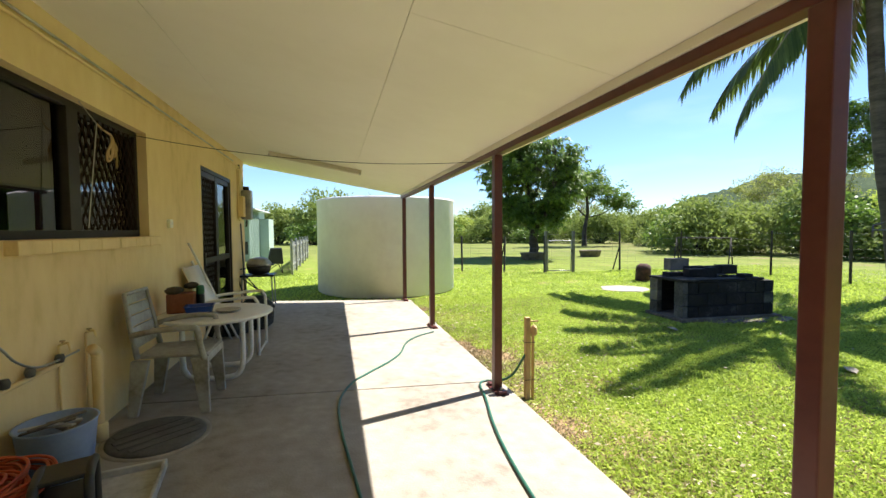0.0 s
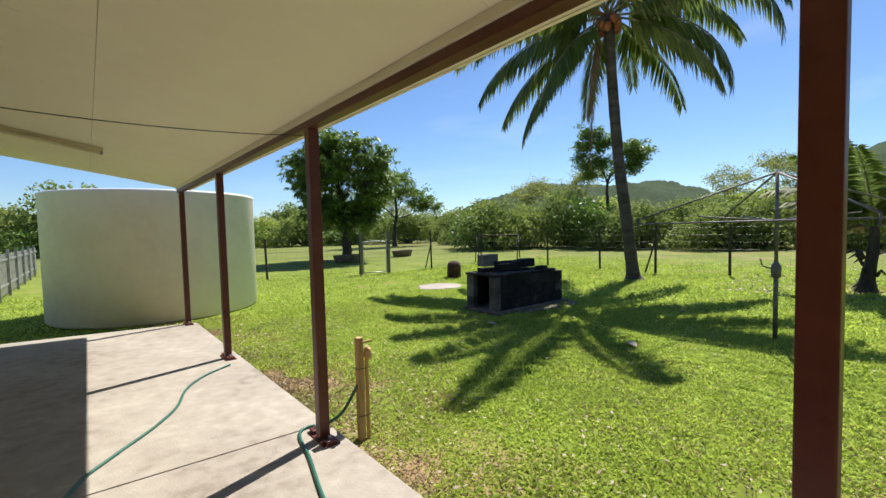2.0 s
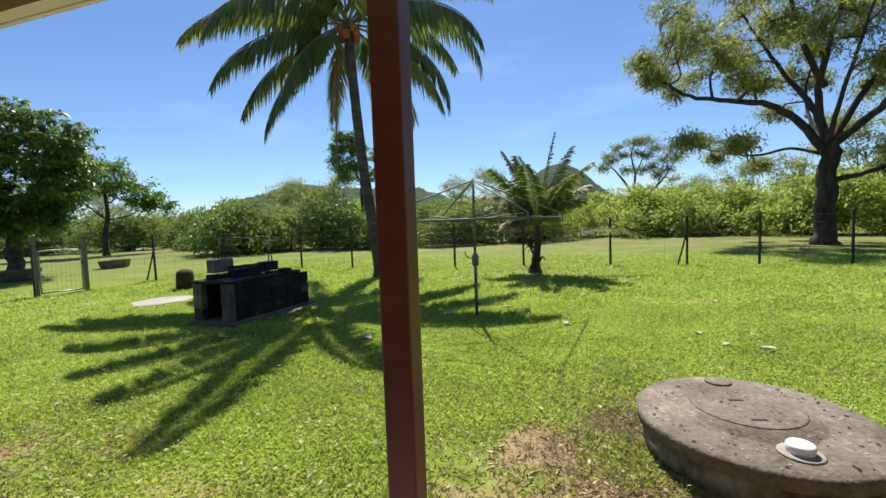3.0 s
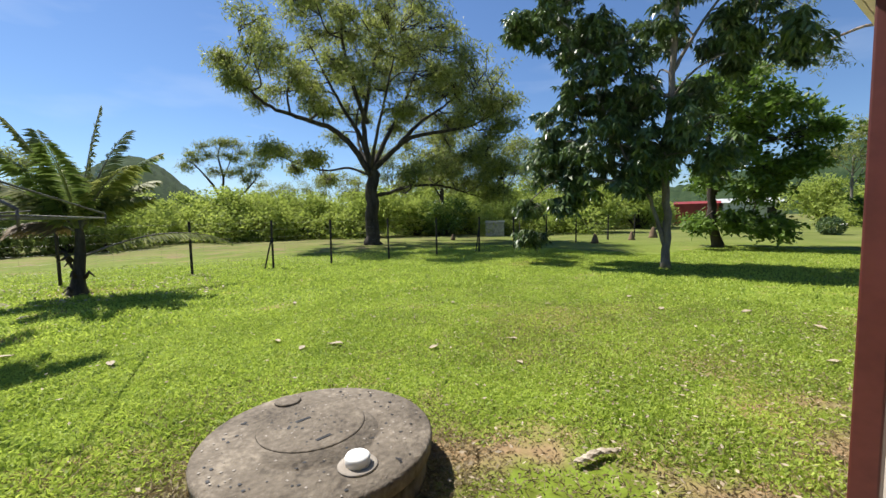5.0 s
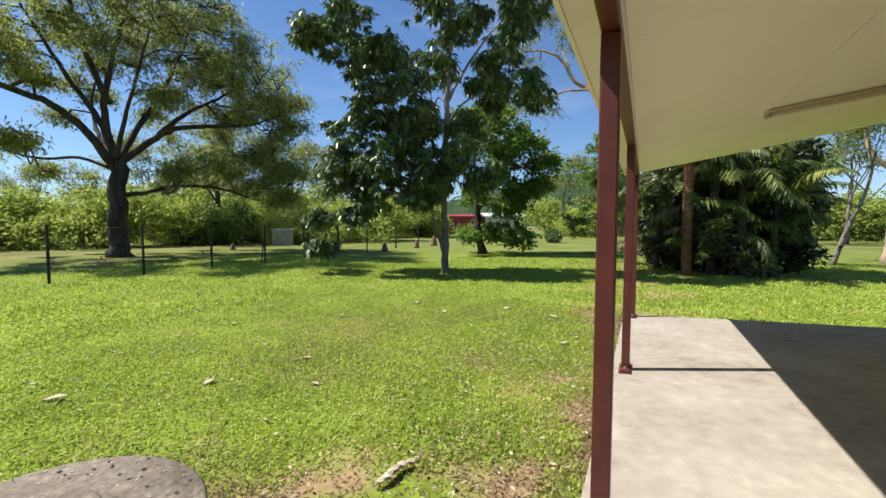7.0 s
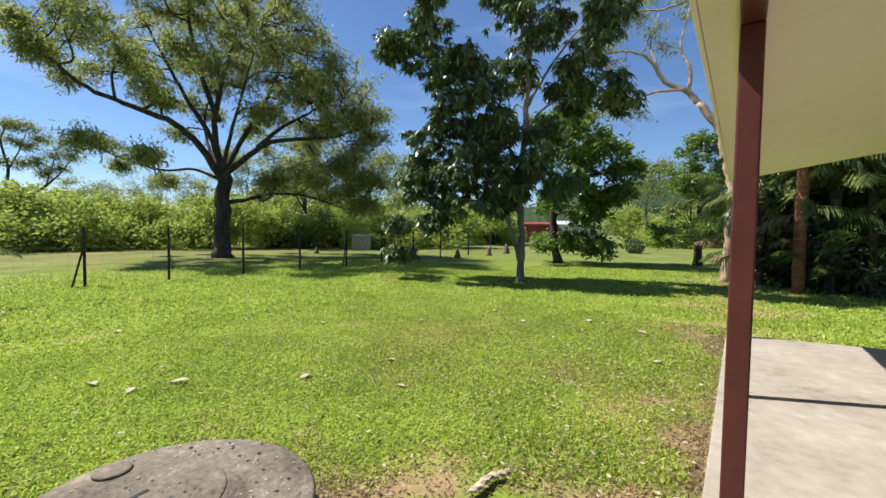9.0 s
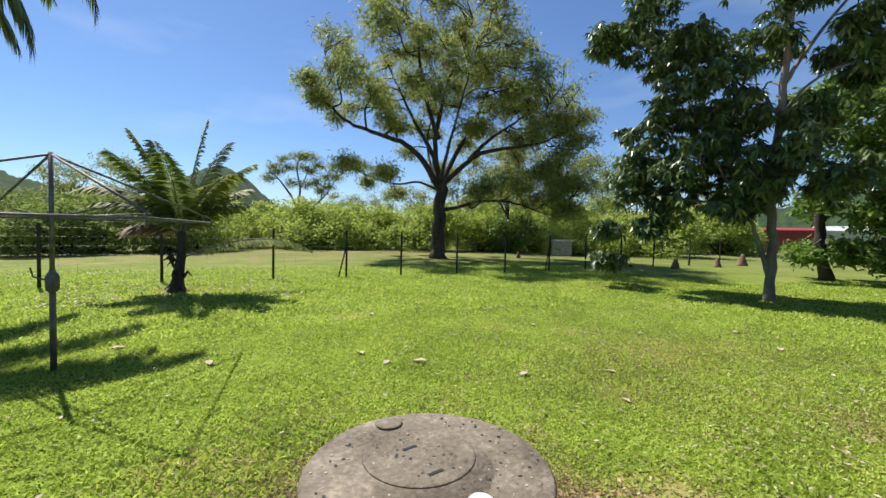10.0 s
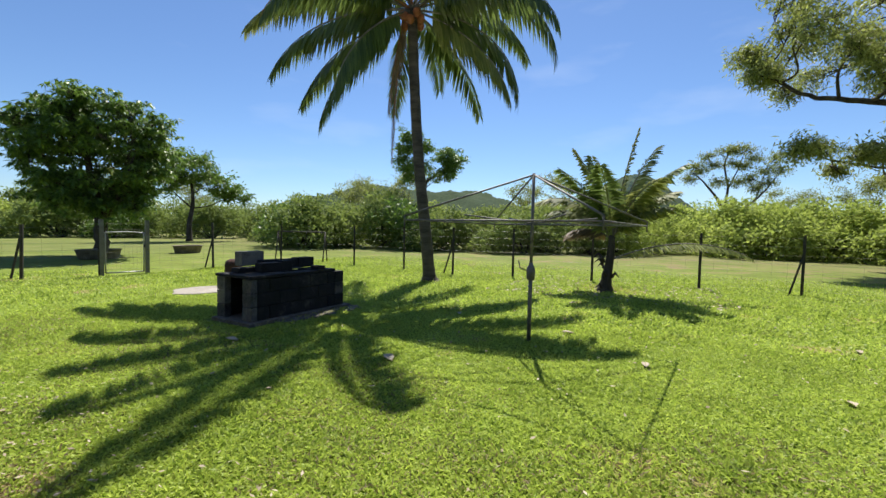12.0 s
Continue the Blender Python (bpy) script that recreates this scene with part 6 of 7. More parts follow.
def sling_chair():
    top = thing("sling_chair", "white tubular steel armchair with pale sling behind the table", "chair", pose(0.30, 5.0, 0.0))
    for sy in (-0.25, 0.25):
        Soup().tube(smooth_line([(0.33, sy, 0.10), (0.33, sy, 0.60), (0.31, sy, 0.70), (0.24, sy, 0.73), (-0.12, sy, 0.70), (-0.2, sy, 0.68)], 4), 0.016, 8).make("arm_frame", WHITE, top, True)
        Soup().tube([(-0.36, sy, 1.06), (-0.14, sy, 0.52), (0.22, sy, 0.50)], 0.014, 8).make("side_rail", WHITE, top, True)
        Soup().tube([(-0.10, sy, 0.52), (-0.26, sy, 0.13)], 0.015, 8).make("leg", WHITE, top, True)
    s = Soup()
    pts = [(-0.35, 1.05), (-0.25, 0.80), (-0.15, 0.56), (-0.08, 0.50), (0.05, 0.47), (0.22, 0.50)]
    for off in (0, 0.006):
        for x, z in pts:
            for y in (-0.245, 0.245):
                s.v.append((x + off, y, z + off))
    n = len(pts) * 2
    for k in range(len(pts) - 1):
        a = 2 * k
        s.f += [(a, a + 1, a + 3, a + 2), (n + a, n + a + 2, n + a + 3, n + a + 1), (a, a + 2, n + a + 2, n + a), (a + 1, n + a + 1, n + a + 3, a + 3)]
    s.f += [(0, n, n + 1, 1), (n - 2, n - 1, 2 * n - 1, 2 * n - 2)]
    s.make("sling", WHITE, top, True)
    Soup().tube([(0.33, -0.25, 0.13), (0.33, 0.25, 0.13)], 0.012, 8).make("stretcher", WHITE, top, True)


sling_chair()


def patio_table():
    cx, cy = 0.40, 4.12
    top = thing("patio_table", "round white patio table on looped white tube legs", "table", pose(cx, cy, 0.0))
    Soup().lathe([(0.05, 0.672), (0.43, 0.672), (0.455, 0.685), (0.46, 0.70), (0.45, 0.708), (0.41, 0.704), (0.05, 0.704)], 56).make("tabletop", WHITE, top, True)
    for y in (-0.08, 0.30):
        z = lambda x: floor_z(cx + x) + 0.024
        Soup().tube(smooth_line([(-0.26, y, 0.672), (-0.26, y, 0.3), (-0.24, y, z(-0.24) + 0.06), (-0.17, y, z(-0.17)), (0.10, y, z(0.1)), (0.19, y, z(0.19) + 0.05), (0.215, y, 0.3), (0.215, y, 0.672)], 5), 0.023, 10).make("leg_loop", WHITE, top, True)
    Soup().tube([(-0.26, -0.08, 0.60), (-0.26, 0.30, 0.60)], 0.015, 8).make("stretcher", WHITE, top, True)
    Soup().tube([(0.215, -0.08, 0.60), (0.215, 0.30, 0.60)], 0.015, 8).make("stretcher", WHITE, top, True)


patio_table()
TT = 0.709
pot = thing("terracotta_box", "square terracotta pot full of brown cloth on the white table", "pot", pose(0.10, 4.2, TT, 0, 0, 6))
Soup().box(-0.105, 0.105, -0.09, 0.09, 0, 0.17).make("pot", TERRA, pot, False, 0.012)
rgp = random.Random(4)
s = Soup()
for k in range(6):
    c = Vector((rgp.uniform(-0.08, 0.08), rgp.uniform(-0.07, 0.07), 0.19 + rgp.uniform(-0.01, 0.05)))
    s.lathe([(0.01, -0.03), (0.05, -0.02), (0.065, 0.0), (0.045, 0.02), (0.01, 0.03)], 9, c)
s.make("cloth", BARK, pot, True)
bottle = thing("spray_can", "dark can with green cap on the white table", "can", pose(0.235, 4.24, TT))
Soup().lathe([(0.03, 0), (0.033, 0.01), (0.033, 0.14), (0.03, 0.15)], 18).make("can", BLACK, bottle, True)
Soup().lathe([(0.032, 0.151), (0.034, 0.16), (0.034, 0.205), (0.028, 0.225), (0.01, 0.23)], 18).make("cap", GREENCAN, bottle, True)
s = Soup()
for z, w, d in ((0, 0.085, 0.065), (0.075, 0.105, 0.085), (0.082, 0.115, 0.095), (0.082, 0.10, 0.08), (0.01, 0.08, 0.06)):
    s.v += [(-w, -d, z), (w, -d, z), (w, d, z), (-w, d, z)]
for k in range(4):
    s.f += [(4 * k + i, 4 * k + (i + 1) % 4, 4 * k + 4 + (i + 1) % 4, 4 * k + 4 + i) for i in range(4)]
s.f += [(3, 2, 1, 0), (16, 17, 18, 19)]
tagged(s.make("plastic_tub", BLUE, None, False, 0.004, "", pose(0.29, 4.02, TT, 0, 0, 10)), "bright blue plastic tub on the white table", "tub")
tagged(Soup().lathe([(0.06, 0), (0.10, 0.012), (0.105, 0.02), (0.095, 0.02), (0.055, 0.006)], 26).make("saucer", DIRTY, None, True, 0, "", pose(0.49, 4.12, TT)), "shallow brownish saucer on the white table", "saucer")
for k, (a, b) in enumerate((((-0.085, 5.02, 1.30), (0.27, 5.52, 0.115)), ((-0.08, 5.10, 1.10), (0.20, 5.50, 0.12)))):
    tagged(Soup().tube([a, b], 0.013, 8).make("pole", WHITE, None, True), "slim white pole leaning on the yellow wall", "pole", "poles leaning on the wall")
tagged(Soup().tube([(-0.07, 7.55, 1.55), (0.02, 7.35, 0.13)], 0.011, 8).make("tool_handle", BLACK, None, True), "long dark tool handle leaning beside the door", "tool")
bag = thing("rubbish_bag", "full dark sack slumped on the slab by the door", "sack", pose(0.40, 6.05, floor_z(0.4)))
s = Soup().lathe([(0.12, 0), (0.20, 0.06), (0.22, 0.2), (0.19, 0.34), (0.10, 0.43), (0.02, 0.44)], 16)
s.v = [(x * (1 + 0.12 * noise.noise(Vector((x * 9, y * 9, z * 9)))), y * (1 + 0.15 * noise.noise(Vector((x * 8 + 5, y * 9, z * 7)))), z) for x, y, z in s.v]
s.make("sack", DARKCLOTH, bag, True)
s = Soup().lathe([(0.10, 0), (0.26, 0.03), (0.28, 0.07), (0.18, 0.14), (0.02, 0.17)], 16)
s.v = [(x * (1 + 0.25 * noise.noise(Vector((x * 9, y * 9, z * 9)))), y * (1 + 0.2 * noise.noise(Vector((x * 8 + 5, y * 9, z * 7)))), z) for x, y, z in s.v]
tagged(s.make("clothes_heap", DARKCLOTH, None, True, 0, "", pose(0.12, 5.72, floor_z(0.12))), "crumpled dark clothes heaped on the slab", "clothes")


def grill():
    top = thing("grill_stand", "dark folding metal stand with a shelf at the slab end", "stand", pose(0.15, 7.70, 0.0))
    box("shelf", BLACK, -0.28, 0.28, -0.2, 0.2, 0.655, 0.685, top, 0.006)
    for x, y in ((-0.22, -0.17), (0.24, -0.17), (-0.22, 0.17), (0.24, 0.17)):
        Soup().tube([(x, y, 0.655), (x * 1.05, y, floor_z(0.15 + x) + 0.03)], 0.011, 8).make("leg", GALV, top, True)
    for y in (-0.17, 0.17):
        Soup().tube([(-0.24, y, 0.66), (0.24, -y, 0.16)], 0.010, 8).make("brace", BLACK, top, True)
    for x in (-0.22, 0.25):
        Soup().tube([(x, -0.2, floor_z(0.15 + x) + 0.035), (x, -0.14, floor_z(0.15 + x) + 0.035)], 0.035, 14).make("wheel", BLACK, top)
    g = thing("portable_grill", "small round-lidded grey portable gas grill on the stand", "grill", pose(0.17, 7.70, 0.686))
    s = Soup().lathe([(0.10, 0.0), (0.17, 0.03), (0.20, 0.13), (0.20, 0.14)], 24)
    s.v = [(x, y * 0.75, z) for x, y, z in s.v]
    s.make("bowl", BLACK, g, True)
    s = Soup().lathe([(0.205, 0.142), (0.20, 0.20), (0.14, 0.27), (0.05, 0.29)], 24)
    s.v = [(x, y * 0.75, z) for x, y, z in s.v]
    s.make("lid", GALV, g, True)
    box("handle", BLACK, 0.205, 0.245, -0.06, 0.06, 0.15, 0.17, g, 0.006)
    box("side_handle", BLACK, -0.245, -0.205, -0.06, 0.06, 0.09, 0.11, g, 0.006)
    hose("gas_hose", "black gas hose hanging from the portable grill", BLACK, [(-0.04, 7.6, 0.8), (-0.12, 7.52, 0.75), (-0.08, 7.48, 0.5), (0.02, 7.5, 0.25), (0.12, 7.52, 0.15)], 0.008, 6)


grill()

# bucket, cord, tray, drain cover
bk = thing("bucket", "pale blue plastic bucket holding grey offcuts beside the wall", "bucket", pose(0.08, 2.49, floor_z(0.08)) @ Matrix.Diagonal((1.04, 1.04, 1.1, 1)))
Soup().lathe([(0.115, 0), (0.15, 0.32), (0.158, 0.33), (0.146, 0.33), (0.11, 0.02)], 36).make("body", BUCKET, bk, True)
rgp = random.Random(6)
for k in range(7):
    a = k * 0.9
    box("offcut", DIRTY if k % 2 else OLD_CONCRETE, -0.012, 0.012, -0.11, 0.11, -0.004, 0.004, bk, 0.002, "", pose(0.03 * math.cos(a), 0.03 * math.sin(a), 0.27 + 0.012 * k, rgp.uniform(-12, 12), 0, k * 24))
crate = thing("stool", "low black plastic step stool near the wall", "stool", pose(0.37, 2.00, floor_z(0.40), 0, 0, 20) @ Matrix.Diagonal((0.8, 0.8, 0.85, 1)))
for x in (-0.10, 0.10):
    Soup().tube(smooth_line([(x, -0.15, 0), (x, -0.13, 0.36), (x, -0.08, 0.42), (x, 0.08, 0.42), (x, 0.13, 0.36), (x, 0.15, 0)], 4), 0.022, 8).make("side_frame", BLACK, crate, True)
for z in (0.16, 0.30):
    box("step", BLACK, -0.09, 0.09, -0.12, 0.12, z, z + 0.02, crate)
box("top", BLACK, -0.10, 0.10, -0.1, 0.1, 0.415, 0.435, crate, 0.008)
box_ = thing("crate", "black plastic crate standing beside the wall", "crate", pose(0.10, 1.94, floor_z(0.10)))
box("body", BLACK, -0.14, 0.14, -0.2, 0.2, 0, 0.25, box_, 0.01)
pts = []
for k in range(430):
    a = k * 0.42
    r = 0.10 + 0.055 * math.sin(k * 0.37) + 0.04 * math.sin(k * 0.11 + 1)
    pts.append((0.10 + (r + 0.03) * math.cos(a), 1.98 + (r + 0.05) * math.sin(a), floor_z(0.03) + 0.268 + 0.014 * math.sin(k * 0.53) + k * 0.00018))
tagged(Soup().tube(smooth_line(pts, 3), 0.0062, 6).make("extension_cord", ORANGE, None, True), "coiled orange extension cord on the crate", "cord")
tray = thing("tray", "shallow pale grimy tray lying on the slab", "tray", pose(0.36, 2.34, 0, 0, 0, 10))
fz = floor_z(0.36)
box("base", DIRTY, -0.17, 0.17, -0.24, 0.24, fz + 0.006, fz + 0.02, tray)
for a in ((-0.17, 0.17, -0.255, -0.235), (-0.17, 0.17, 0.235, 0.255), (-0.19, -0.171, -0.255, 0.255), (0.171, 0.19, -0.255, 0.255)):
    box("rim", DIRTY, a[0], a[1], a[2], a[3], fz + 0.005, fz + 0.055, tray, 0.006)
dc = thing("drain_cover", "round dark grey ribbed drain cover set in the slab", "drain cover", pose(0.31, 3.03, floor_z(0.31), 0, 2.27))
s = Soup().lathe([(0.25, -0.01), (0.27, 0.0), (0.27, 0.012), (0.25, 0.02), (0.03, 0.02)], 40)
s.make("disc", CAST, dc, True)
Soup().lathe([(0.30, -0.01), (0.30, 0.004), (0.28, 0.005)], 40).make("mortar_ring", CONCRETE, dc, True)
for k in range(4):
    w = math.sqrt(0.23 ** 2 - (0.12 - 0.08 * k) ** 2)
    box("rib", CAST, -0.12 + 0.08 * k - 0.025, -0.12 + 0.08 * k + 0.025, -w, w, 0.0205, 0.025, dc, 0.004, "", pose(0, 0, 0, 0, 0, -50))

# pipes and taps on the wall
W0 = WX + 0.005
vent = thing("drain_pipe", "thick yellow painted drain pipe with an open bent top", "pipe", pose(-0.01, 3.05, floor_z(0)))
Soup().tube(smooth_line([(0, 0, 0), (0, 0, 0.50), (0, -0.015, 0.56), (0.0, -0.05, 0.59)], 5), 0.030, 14).make("pipe", YELLOW, vent, True)
Soup().lathe([(0.042, 0), (0.042, 0.10), (0.034, 0.11)], 16).make("collar", YELLOW, vent, True)


def wall_tap(y, z):
    top = thing("wall_tap", "old brass tap on painted pipe fixed to the wall", "tap", pose(W0, y, z))
    Soup().tube([(0.012, 0, -z + floor_z(WX)), (0.012, 0, 0)], 0.008, 8).make("riser", YELLOW, top, True)
    Soup().tube(smooth_line([(0.012, 0, 0), (0.05, 0, 0.012), (0.065, -0.01, 0.005), (0.075, -0.01, -0.03)], 4), 0.007, 8).make("spout", YELLOW, top, True)
    Soup().lathe([(0.005, 0.008), (0.005, 0.02), (0.013, 0.022), (0.013, 0.028)], 10, (0.03, 0, 0)).make("tap_handle", TIMBER, top, True)


wall_tap(2.83, 0.79)
wall_tap(3.09, 0.80)
wp = thing("water_pipe", "painted pipe and pale cable clipped along the lower wall", "pipe", pose(W0, 0, 0))
Soup().tube([(0.02, 1.6, 0.69), (0.02, 2.84, 0.69)], 0.013, 8).make("pipe", YELLOW, wp, True)
Soup().tube(smooth_line([(0.03, 1.9, 1.02), (0.03, 2.30, 0.95), (0.04, 2.46, 0.81), (0.045, 2.58, 0.745), (0.04, 2.72, 0.725), (0.03, 2.98, 0.72)], 6), 0.006, 6).make("cable", GALV, wp, True)
for y in (2.40, 2.57, 2.80):
    Soup().lathe([(0.018, -0.022), (0.024, 0), (0.018, 0.022)], 10, (0.03, y, 0.725)).make("valve", CAST, wp, True)
cond = thing("conduit", "cream painted conduit running under the ceiling and down the wall", "conduit", pose(W0, 0, 0))
Soup().tube(smooth_line([(0.012, 0.5, 2.485), (0.012, 7.35, 2.485), (0.012, 7.44, 2.42), (0.012, 7.46, 2.3), (0.012, 7.46, 1.7), (0.012, 7.5, 1.62), (0.012, 7.66, 1.60)], 5), 0.011, 8).make("conduit", YELLOW, cond, True)
Soup().tube([(0.012, 0.5, 2.522), (0.012, 7.2, 2.522)], 0.008, 8).make("conduit", DIRTY, cond, True)
Soup().tube([(0.012, 7.58, 2.0), (0.012, 7.58, 2.46)], 0.010, 8).make("conduit", YELLOW, cond, True)
Soup().tube([(0.012, 7.58, 2.46), (0.012, 7.58, 2.52)], 0.014, 8).make("end_cap", BLACK, cond, True)
mb = thing("meter_box", "cream painted small electrical box beside the door", "electrical box", pose(W0, 7.55, 1.66))
box("body", YELLOW, 0.0, 0.09, -0.08, 0.10, 0, 0.34, mb, 0.01)
hw = thing("water_heater", "small rounded pale grey gas water heater near the house corner", "water heater", pose(W0, 7.77, 1.62))
box("body", GALV, 0.0, 0.17, -0.07, 0.09, 0.0, 0.50, hw, 0.03)
Soup().tube([(0.08, 0, 0.50), (0.08, 0, 0.56)], 0.05, 14).make("flue", BLACK, hw, True)
for y in (-0.04, 0.0, 0.04):
    Soup().tube([(0.08, y, 0), (0.07, y, -0.12)], 0.009, 6).make("pipe", BLACK, hw, True)
sw = thing("light_switch", "cream light switch box on the yellow wall", "switch", pose(W0, 4.52, 1.46))
box("box", CREAM, -0.004, 0.03, -0.035, 0.035, 0, 0.08, sw, 0.006)
box("rocker", WHITE, 0.031, 0.036, -0.012, 0.012, 0.025, 0.055, sw, 0.002)


def batten_light(x0, y0, x1, y1):
    n = math.dist((x0, y0), (x1, y1))
    tilt = math.degrees(math.atan2(CZ(x1) - CZ(x0), n))
    top = thing("batten_light", "cream fluorescent batten light with cover on the ceiling", "ceiling light", pose(x0, y0, CZ(x0) - 0.003, 0, -tilt, math.degrees(math.atan2(y1 - y0, x1 - x0))), "lights on the veranda ceiling")
    box("base", LAMPCOVER, 0, n, -0.045, 0.045, -0.028, 0, top, 0.005)
    box("diffuser", LAMPCOVER, 0.02, n - 0.02, -0.04, 0.04, -0.062, -0.029, top, 0.012)
    box("end_cap", DIRTY, -0.004, 0.019, -0.042, 0.042, -0.064, -0.029, top, 0.006)
    box("end_cap", DIRTY, n - 0.019, n + 0.004, -0.042, 0.042, -0.064, -0.029, top, 0.006)


batten_light(0.57, 6.24, 1.84, 6.33)
batten_light(0.52, -4.44, 1.78, -4.18)
# the sagging washing string and the rope hanging by the window
pts = []
for k in range(25):
    u = k / 24
    pts.append((-0.05 + 2.79 * u, 3.30 + 0.12 * u, 2.10 - 0.08 * u - 0.42 * u * (1 - u)))
tagged(Soup().tube(pts, 0.0025, 5).make("washing_string", RUSTY, None, True), "thin sagging string from the window to a post", "string")
hk = thing("hanging_rope", "looped pale yellow rope hanging in front of the window mesh", "rope", pose(-0.05, 3.42, 2.07))
for side, w, drop in ((-1, 0.05, 0.17), (-1, 0.03, 0.14), (1, 0.045, 0.10), (1, 0.03, 0.13)):
    Soup().tube(smooth_line([(0, 0, 0), (0.012, side * w * 0.5, -0.04), (0.005, side * (w + 0.02), -drop * 0.7), (0.0, side * w, -drop), (0.012, side * 0.02, -drop * 0.75), (0, 0, 0.005)], 5), 0.0065, 6).make("loop", TIMBER, hk, True)
for y, drop in ((0.03, 0.20), (-0.01, 0.11)):
    Soup().tube(smooth_line([(0.01, 0, 0), (0.015, y, -drop * 0.5), (0.005, y + 0.02, -drop)], 4), 0.0065, 6).make("tail", TIMBER, hk, True)
Soup().tube(smooth_line([(0, 0.02, 0.0), (0.01, -0.03, 0.012), (0, -0.10, 0.03), (-0.01, -0.15, 0.055)], 4), 0.006, 6).make("cord", TIMBER, hk, True)
Soup().tube([(-0.01, -0.15, 0.055), (-0.03, -0.25, -0.62)], 0.003, 5).make("cord", DIRTY, hk, True)
Soup().tube([(-0.01, -0.15, 0.055), (-0.06, -0.24, 0.17)], 0.003, 5).make("cord", DIRTY, hk, True)


# ---- fallen leaves, grass ----
def leaf_scrap(x, y, size, turn, label="large pale dead leaf curled on the lawn"):
    s = Soup()
    n = 8
    for k in range(n + 1):
        u = k / n
        w = 0.32 * math.sin(math.pi * min(1, u * 0.95 + 0.03)) + 0.02
        for v in (-1, 0, 1):
            s.v.append((u - 0.5, v * w * 0.8, 0.03 + 0.07 * v * v + 0.05 * math.sin(u * 5)))
    m = len(s.v)
    s.v += [(a, b, c + 0.012) for a, b, c in s.v]
    for k in range(n):
        for v in (0, 1):
            a = 3 * k + v
            s.f += [(a, a + 3, a + 4, a + 1), (m + a, m + a + 1, m + a + 4, m + a + 3)]
    s.v = [(a * size, b * size, c * size) for a, b, c in s.v]
    tagged(s.make("dead_leaf", LITTER, None, True, 0, "", pose(x, y, G + 0.02, 0, 0, turn)), label, "leaf", "dead leaves on the lawn")


for k, (x, y, size) in enumerate(((7.55, -0.90, 0.16), (7.0, -1.40, 0.20), (6.2, -2.2, 0.16), (7.1, -1.05, 0.15), (7.8, 0.65, 0.17), (6.65, 3.1, 0.24), (6.3, 5.1, 0.22), (8.0, -3.8, 0.15), (5.9, -3.1, 0.15),
                                  (4.75, -6.6, 0.2), (5.6, -5.9, 0.17), (3.9, -6.3, 0.2), (9.2, 3.4, 0.15), (6.9, -4.9, 0.14), (8.8, 1.6, 0.2), (5.3, -2.6, 0.12), (3.5, -4.9, 0.14), (6.4, -6.4, 0.16), (11.3, 1.9, 0.2), (9.7, -1.7, 0.15))):
    leaf_scrap(x, y, size * 0.8, k * 47)
rg = random.Random(12)
s = Soup()
pts = [(0.0, 0.17, 0.03), (-0.015, 0.08, 0.035), (0.0, -0.02, 0.04), (-0.03, -0.11, 0.035), (-0.07, -0.18, 0.03)]
s.tube(smooth_line(pts, 4), [0.012, 0.022, 0.03, 0.028, 0.033, 0.03, 0.034, 0.03, 0.032, 0.027, 0.03, 0.026, 0.028, 0.02, 0.022, 0.014, 0.01], 8)
s.v = [(x, y, 0.02 + (z - 0.02) * 0.55 + (0.01 if k % 3 == 0 else 0)) for k, (x, y, z) in enumerate(s.v)]
tagged(s.make("bark_scrap", PALEBARK, None, False, 0, "", pose(3.92, -1.78, G + 0.02, 0, 0, -8) @ Matrix.Diagonal((0.8, 0.9, 0.8, 1))), "pale flaking piece of bark on the lawn by the slab", "bark")

rng = np.random.default_rng(77)


def lumps(x, y):
    """Smooth patchiness from 0 to 1."""
    a = np.sin(x * 1.3 + 1.7 * np.sin(y * 0.9)) + np.sin(y * 1.9 + 1.3 * np.sin(x * 1.1 + 2)) + 0.7 * np.sin(x * 4.1 + y * 3.3) + 0.6 * np.sin(y * 6.2 - x * 5.1)
    return 0.5 + a / 6.6


def sward(name, n, x0, x1, y0, y1, length, width, mat, near_power=1.0, keep=lambda x, y: np.ones(len(x), bool), lean=0.8):
    x = x0 + (x1 - x0) * rng.random(n) ** near_power
    y = rng.uniform(y0, y1, n)
    # tufts: draw the blades together in small groups
    step = 0.05
    x = x + rng.normal(0, 0.012, n) - 0.35 * (np.mod(x, step) - step / 2)
    y = y - 0.35 * (np.mod(y, step) - step / 2)
    ok = keep(x, y) & (np.hypot(x - 4.78, y + 0.46) > 0.61)
    ok &= ~((x > 6.8) & (x < 8.75) & (y > 5.4) & (y < 6.45)) & (np.hypot(x - 8.6, y - 9.0) > 0.72)
    x, y = x[ok], y[ok]
    n = len(x)
    roots = np.stack([x, y, np.full(n, G - 0.004)], 1)
    d = rng.normal(size=(n, 3)) * lean
    d[:, 2] = 1
    d = unit(d)
    sides = unit(np.cross(d, rng.normal(size=(n, 3))))
    lum = 0.6 + 0.8 * lumps(x, y)
    ob = blades(name, roots, d, sides, length * lum * rng.uniform(0.5, 1.3, n), width * rng.uniform(0.7, 1.3, n), mat, bend=0.15)
    return ob


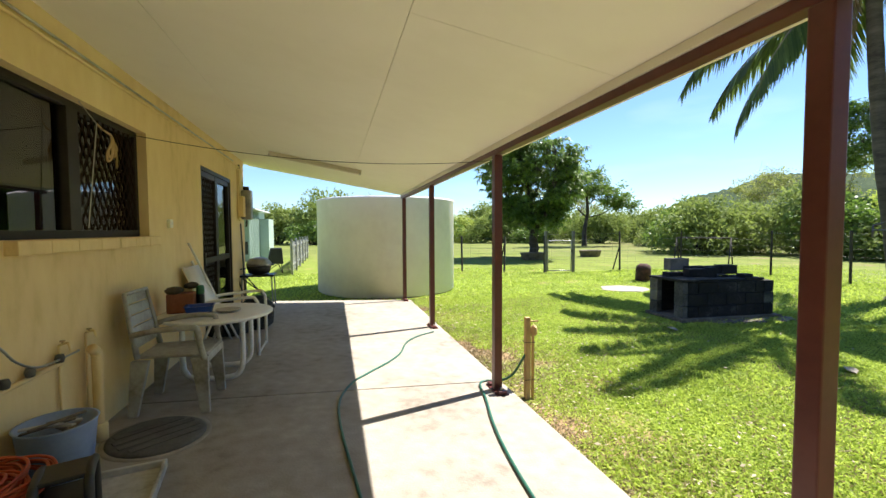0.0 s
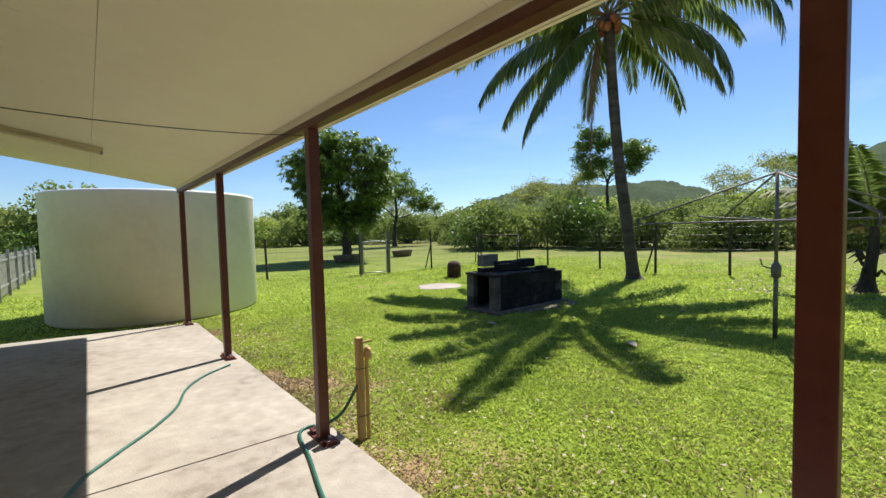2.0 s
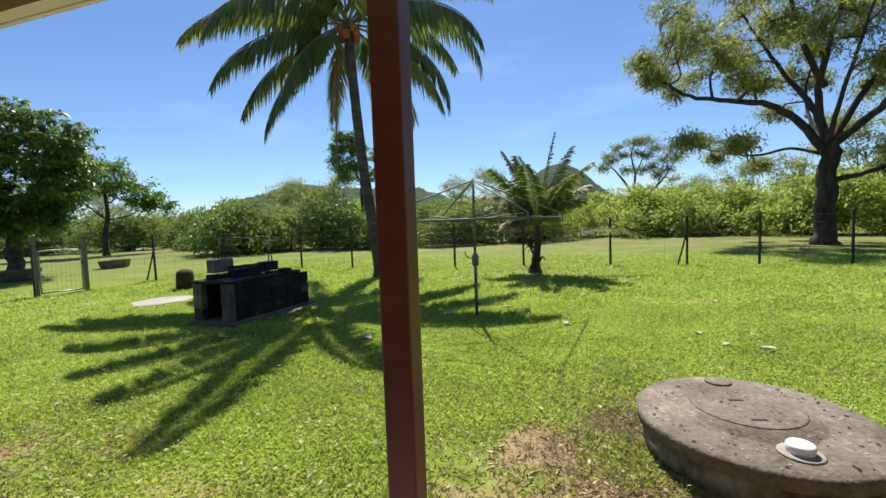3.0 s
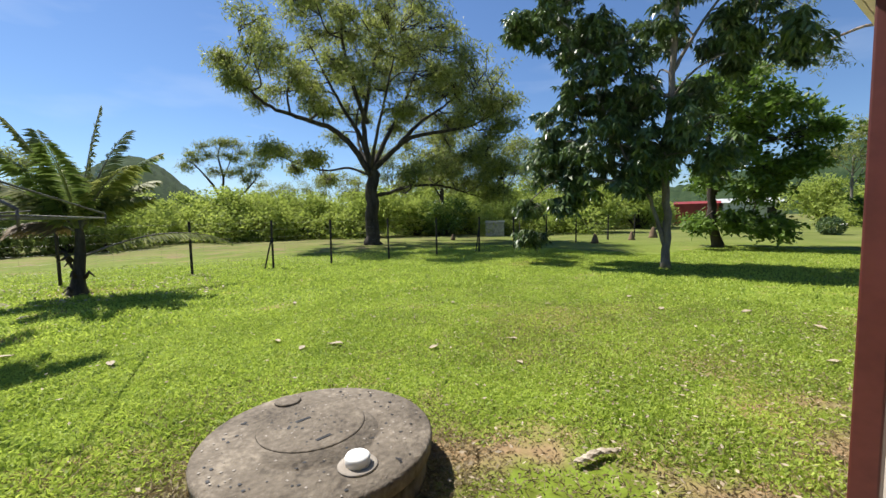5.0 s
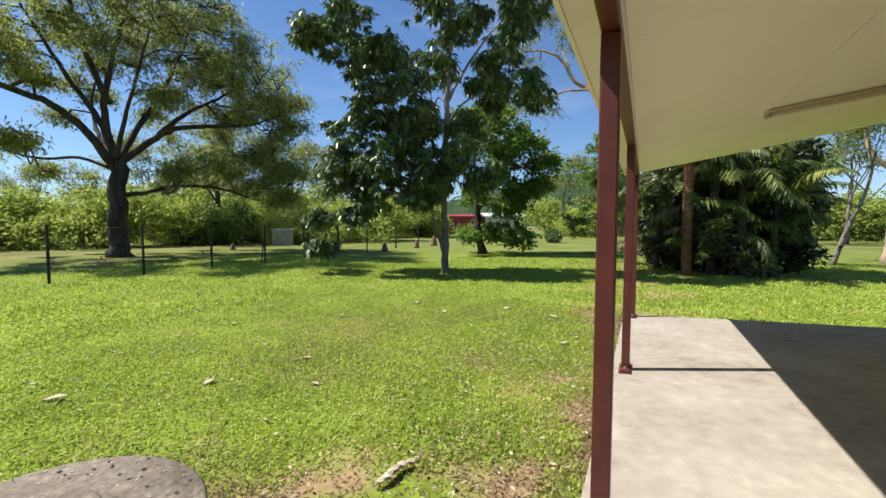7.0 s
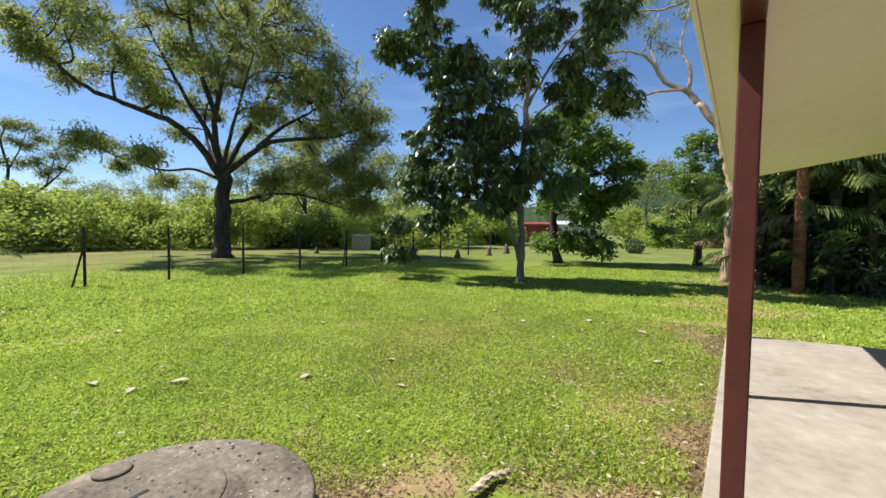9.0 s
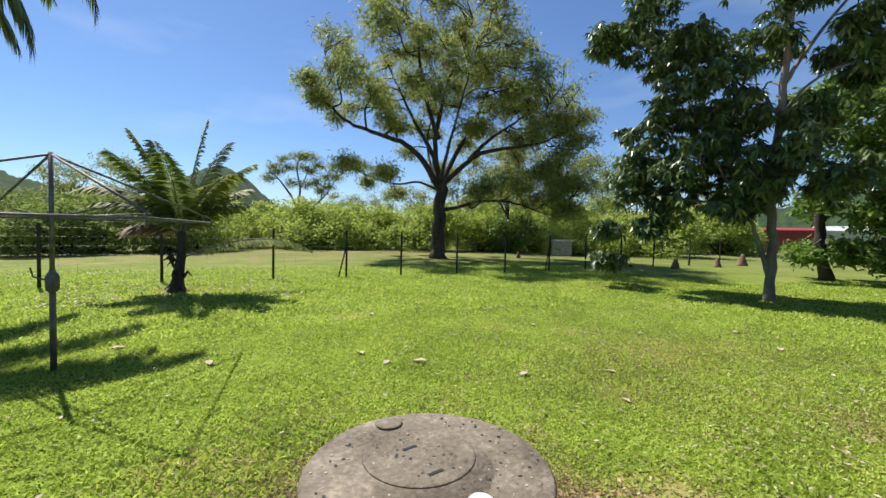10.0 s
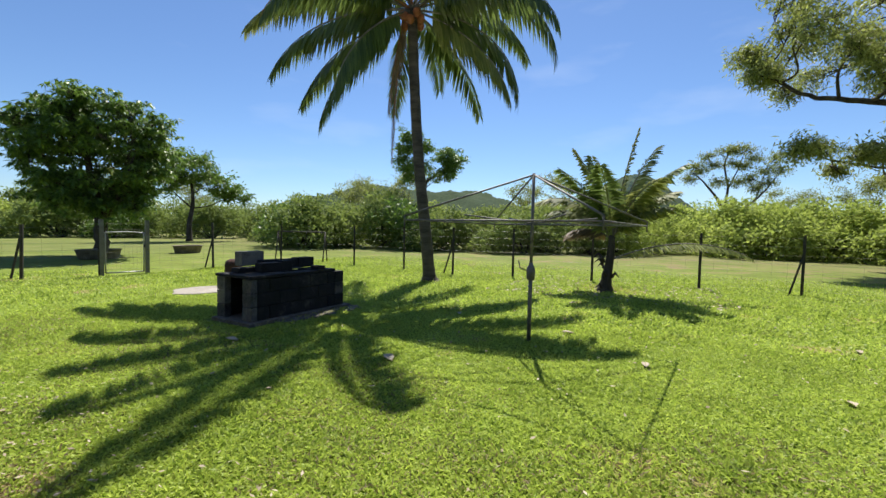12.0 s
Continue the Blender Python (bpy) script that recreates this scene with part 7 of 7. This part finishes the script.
bare = lambda x, y: (lumps(x * 1.4, y * 1.2) - 0.8 * np.clip(1.85 - np.hypot(x - 4.3, (y + 0.25) * 0.85), 0, 1) + 0.85 * np.clip((x - 2.9) / 2.0, 0, 1) + 0.25 * rng.random(len(x))) > 0.72
tagged(sward("grass", 520000, 2.93, 9.5, -7.5, 9.0, 0.05, 0.012, BLADE, 1.25, bare, 1.2), "short bright green lawn grass beside the slab", "grass", kind="stuff")
tagged(sward("grass", 200000, 9.0, 20.0, -14.0, 13.0, 0.075, 0.022, BLADE, 1.0, lambda x, y: rng.random(len(x)) < np.clip((20.5 - x) / 7, 0, 1)), "short bright green lawn grass", "grass", kind="stuff")
tagged(sward("grass", 75000, -4.0, 10.0, -20.0, -6.7, 0.075, 0.022, BLADE, 1.0), "short bright green lawn grass behind the slab", "grass", kind="stuff")
tagged(sward("grass", 28000, -2.0, 9.0, 8.35, 15.5, 0.075, 0.02, BLADE, 1.0, lambda x, y: np.hypot(x - 2.77, y - 10.9) > 1.76), "short bright green lawn grass round the tank", "grass", kind="stuff")
straw = lambda x, y: (lumps(x * 1.4, y * 1.2) - 0.8 * np.clip(1.85 - np.hypot(x - 4.3, (y + 0.25) * 0.85), 0, 1) + 0.30 * np.clip((x - 2.9) / 1.6, 0, 1)) < 0.72 + 0.2 * rng.random(len(x))
tagged(sward("dry_grass", 90000, 2.93, 6.5, -7.5, 9.0, 0.055, 0.008, STRAW, 1.8, straw, 1.6), "dry straw-coloured grass and litter beside the slab", "dry grass", kind="stuff")


worn = lambda x, y: (lumps(x * 1.7 + 1, y * 1.9) > 0.42) & (rng.random(len(x)) > np.hypot(x - 6.4, y + 4.3) / 3.4)
tagged(sward("dry_grass", 60000, 3.4, 9.4, -7.4, -1.2, 0.05, 0.008, STRAW, 1.0, worn, 1.6), "dry worn straw among the lawn grass", "dry grass", kind="stuff")
ring = lambda x, y: np.hypot(x - 4.6, y + 0.40) < 0.62 + 0.75 * rng.random(len(x)) * (0.35 + 0.9 * lumps(x * 2.1, y * 2.3))
tagged(sward("dry_grass", 60000, 3.3, 6.0, -1.9, 1.1, 0.06, 0.007, STRAW, 1.0, ring, 1.8), "dry straw and clippings round the concrete cover", "dry grass", kind="stuff")


def scatter(name, n, x0, x1, y0, y1, size, mat, label):
    x, y = rng.uniform(x0, x1, n), rng.uniform(y0, y1, n)
    ok = np.hypot(x - 4.78, y + 0.46) > 0.70
    x, y = x[ok], y[ok]
    n = len(x)
    roots = np.stack([x, y, np.full(n, G + 0.03) + rng.uniform(0, 0.02, n)], 1)
    d = rng.normal(size=(n, 3))
    d[:, 2] *= 0.18
    d = unit(d)
    up = rng.normal(size=(n, 3)) * 0.4 + np.array([0, 0, 1])
    sides = unit(np.cross(d, up))
    L = size * rng.uniform(0.6, 1.4, n)
    tagged(blades(name, roots, d, sides, L, L * 0.4, mat), label, "leaves", kind="stuff")


scatter("leaf_litter", 1100, 3.0, 12.0, -8.0, 8.0, 0.045, LITTER, "small dry leaves scattered over the lawn")
scatter("leaf_litter", 1900, 2.95, 4.6, -7.0, 8.0, 0.034, LITTER, "small dry leaves gathered beside the slab")
scatter("leaf_litter", 1300, 4.0, 9.5, -7.6, -1.4, 0.03, LITTER, "small dry leaves thick on the lawn behind the cover")
scatter("leaf_litter", 900, -3.5, 4.5, -17.0, -12.6, 0.09, LITTER, "dry leaves under the cane palms")
scatter("leaf_litter", 700, 12.0, 15.5, -1.0, 4.0, 0.08, LITTER, "dry leaves round the young palm")
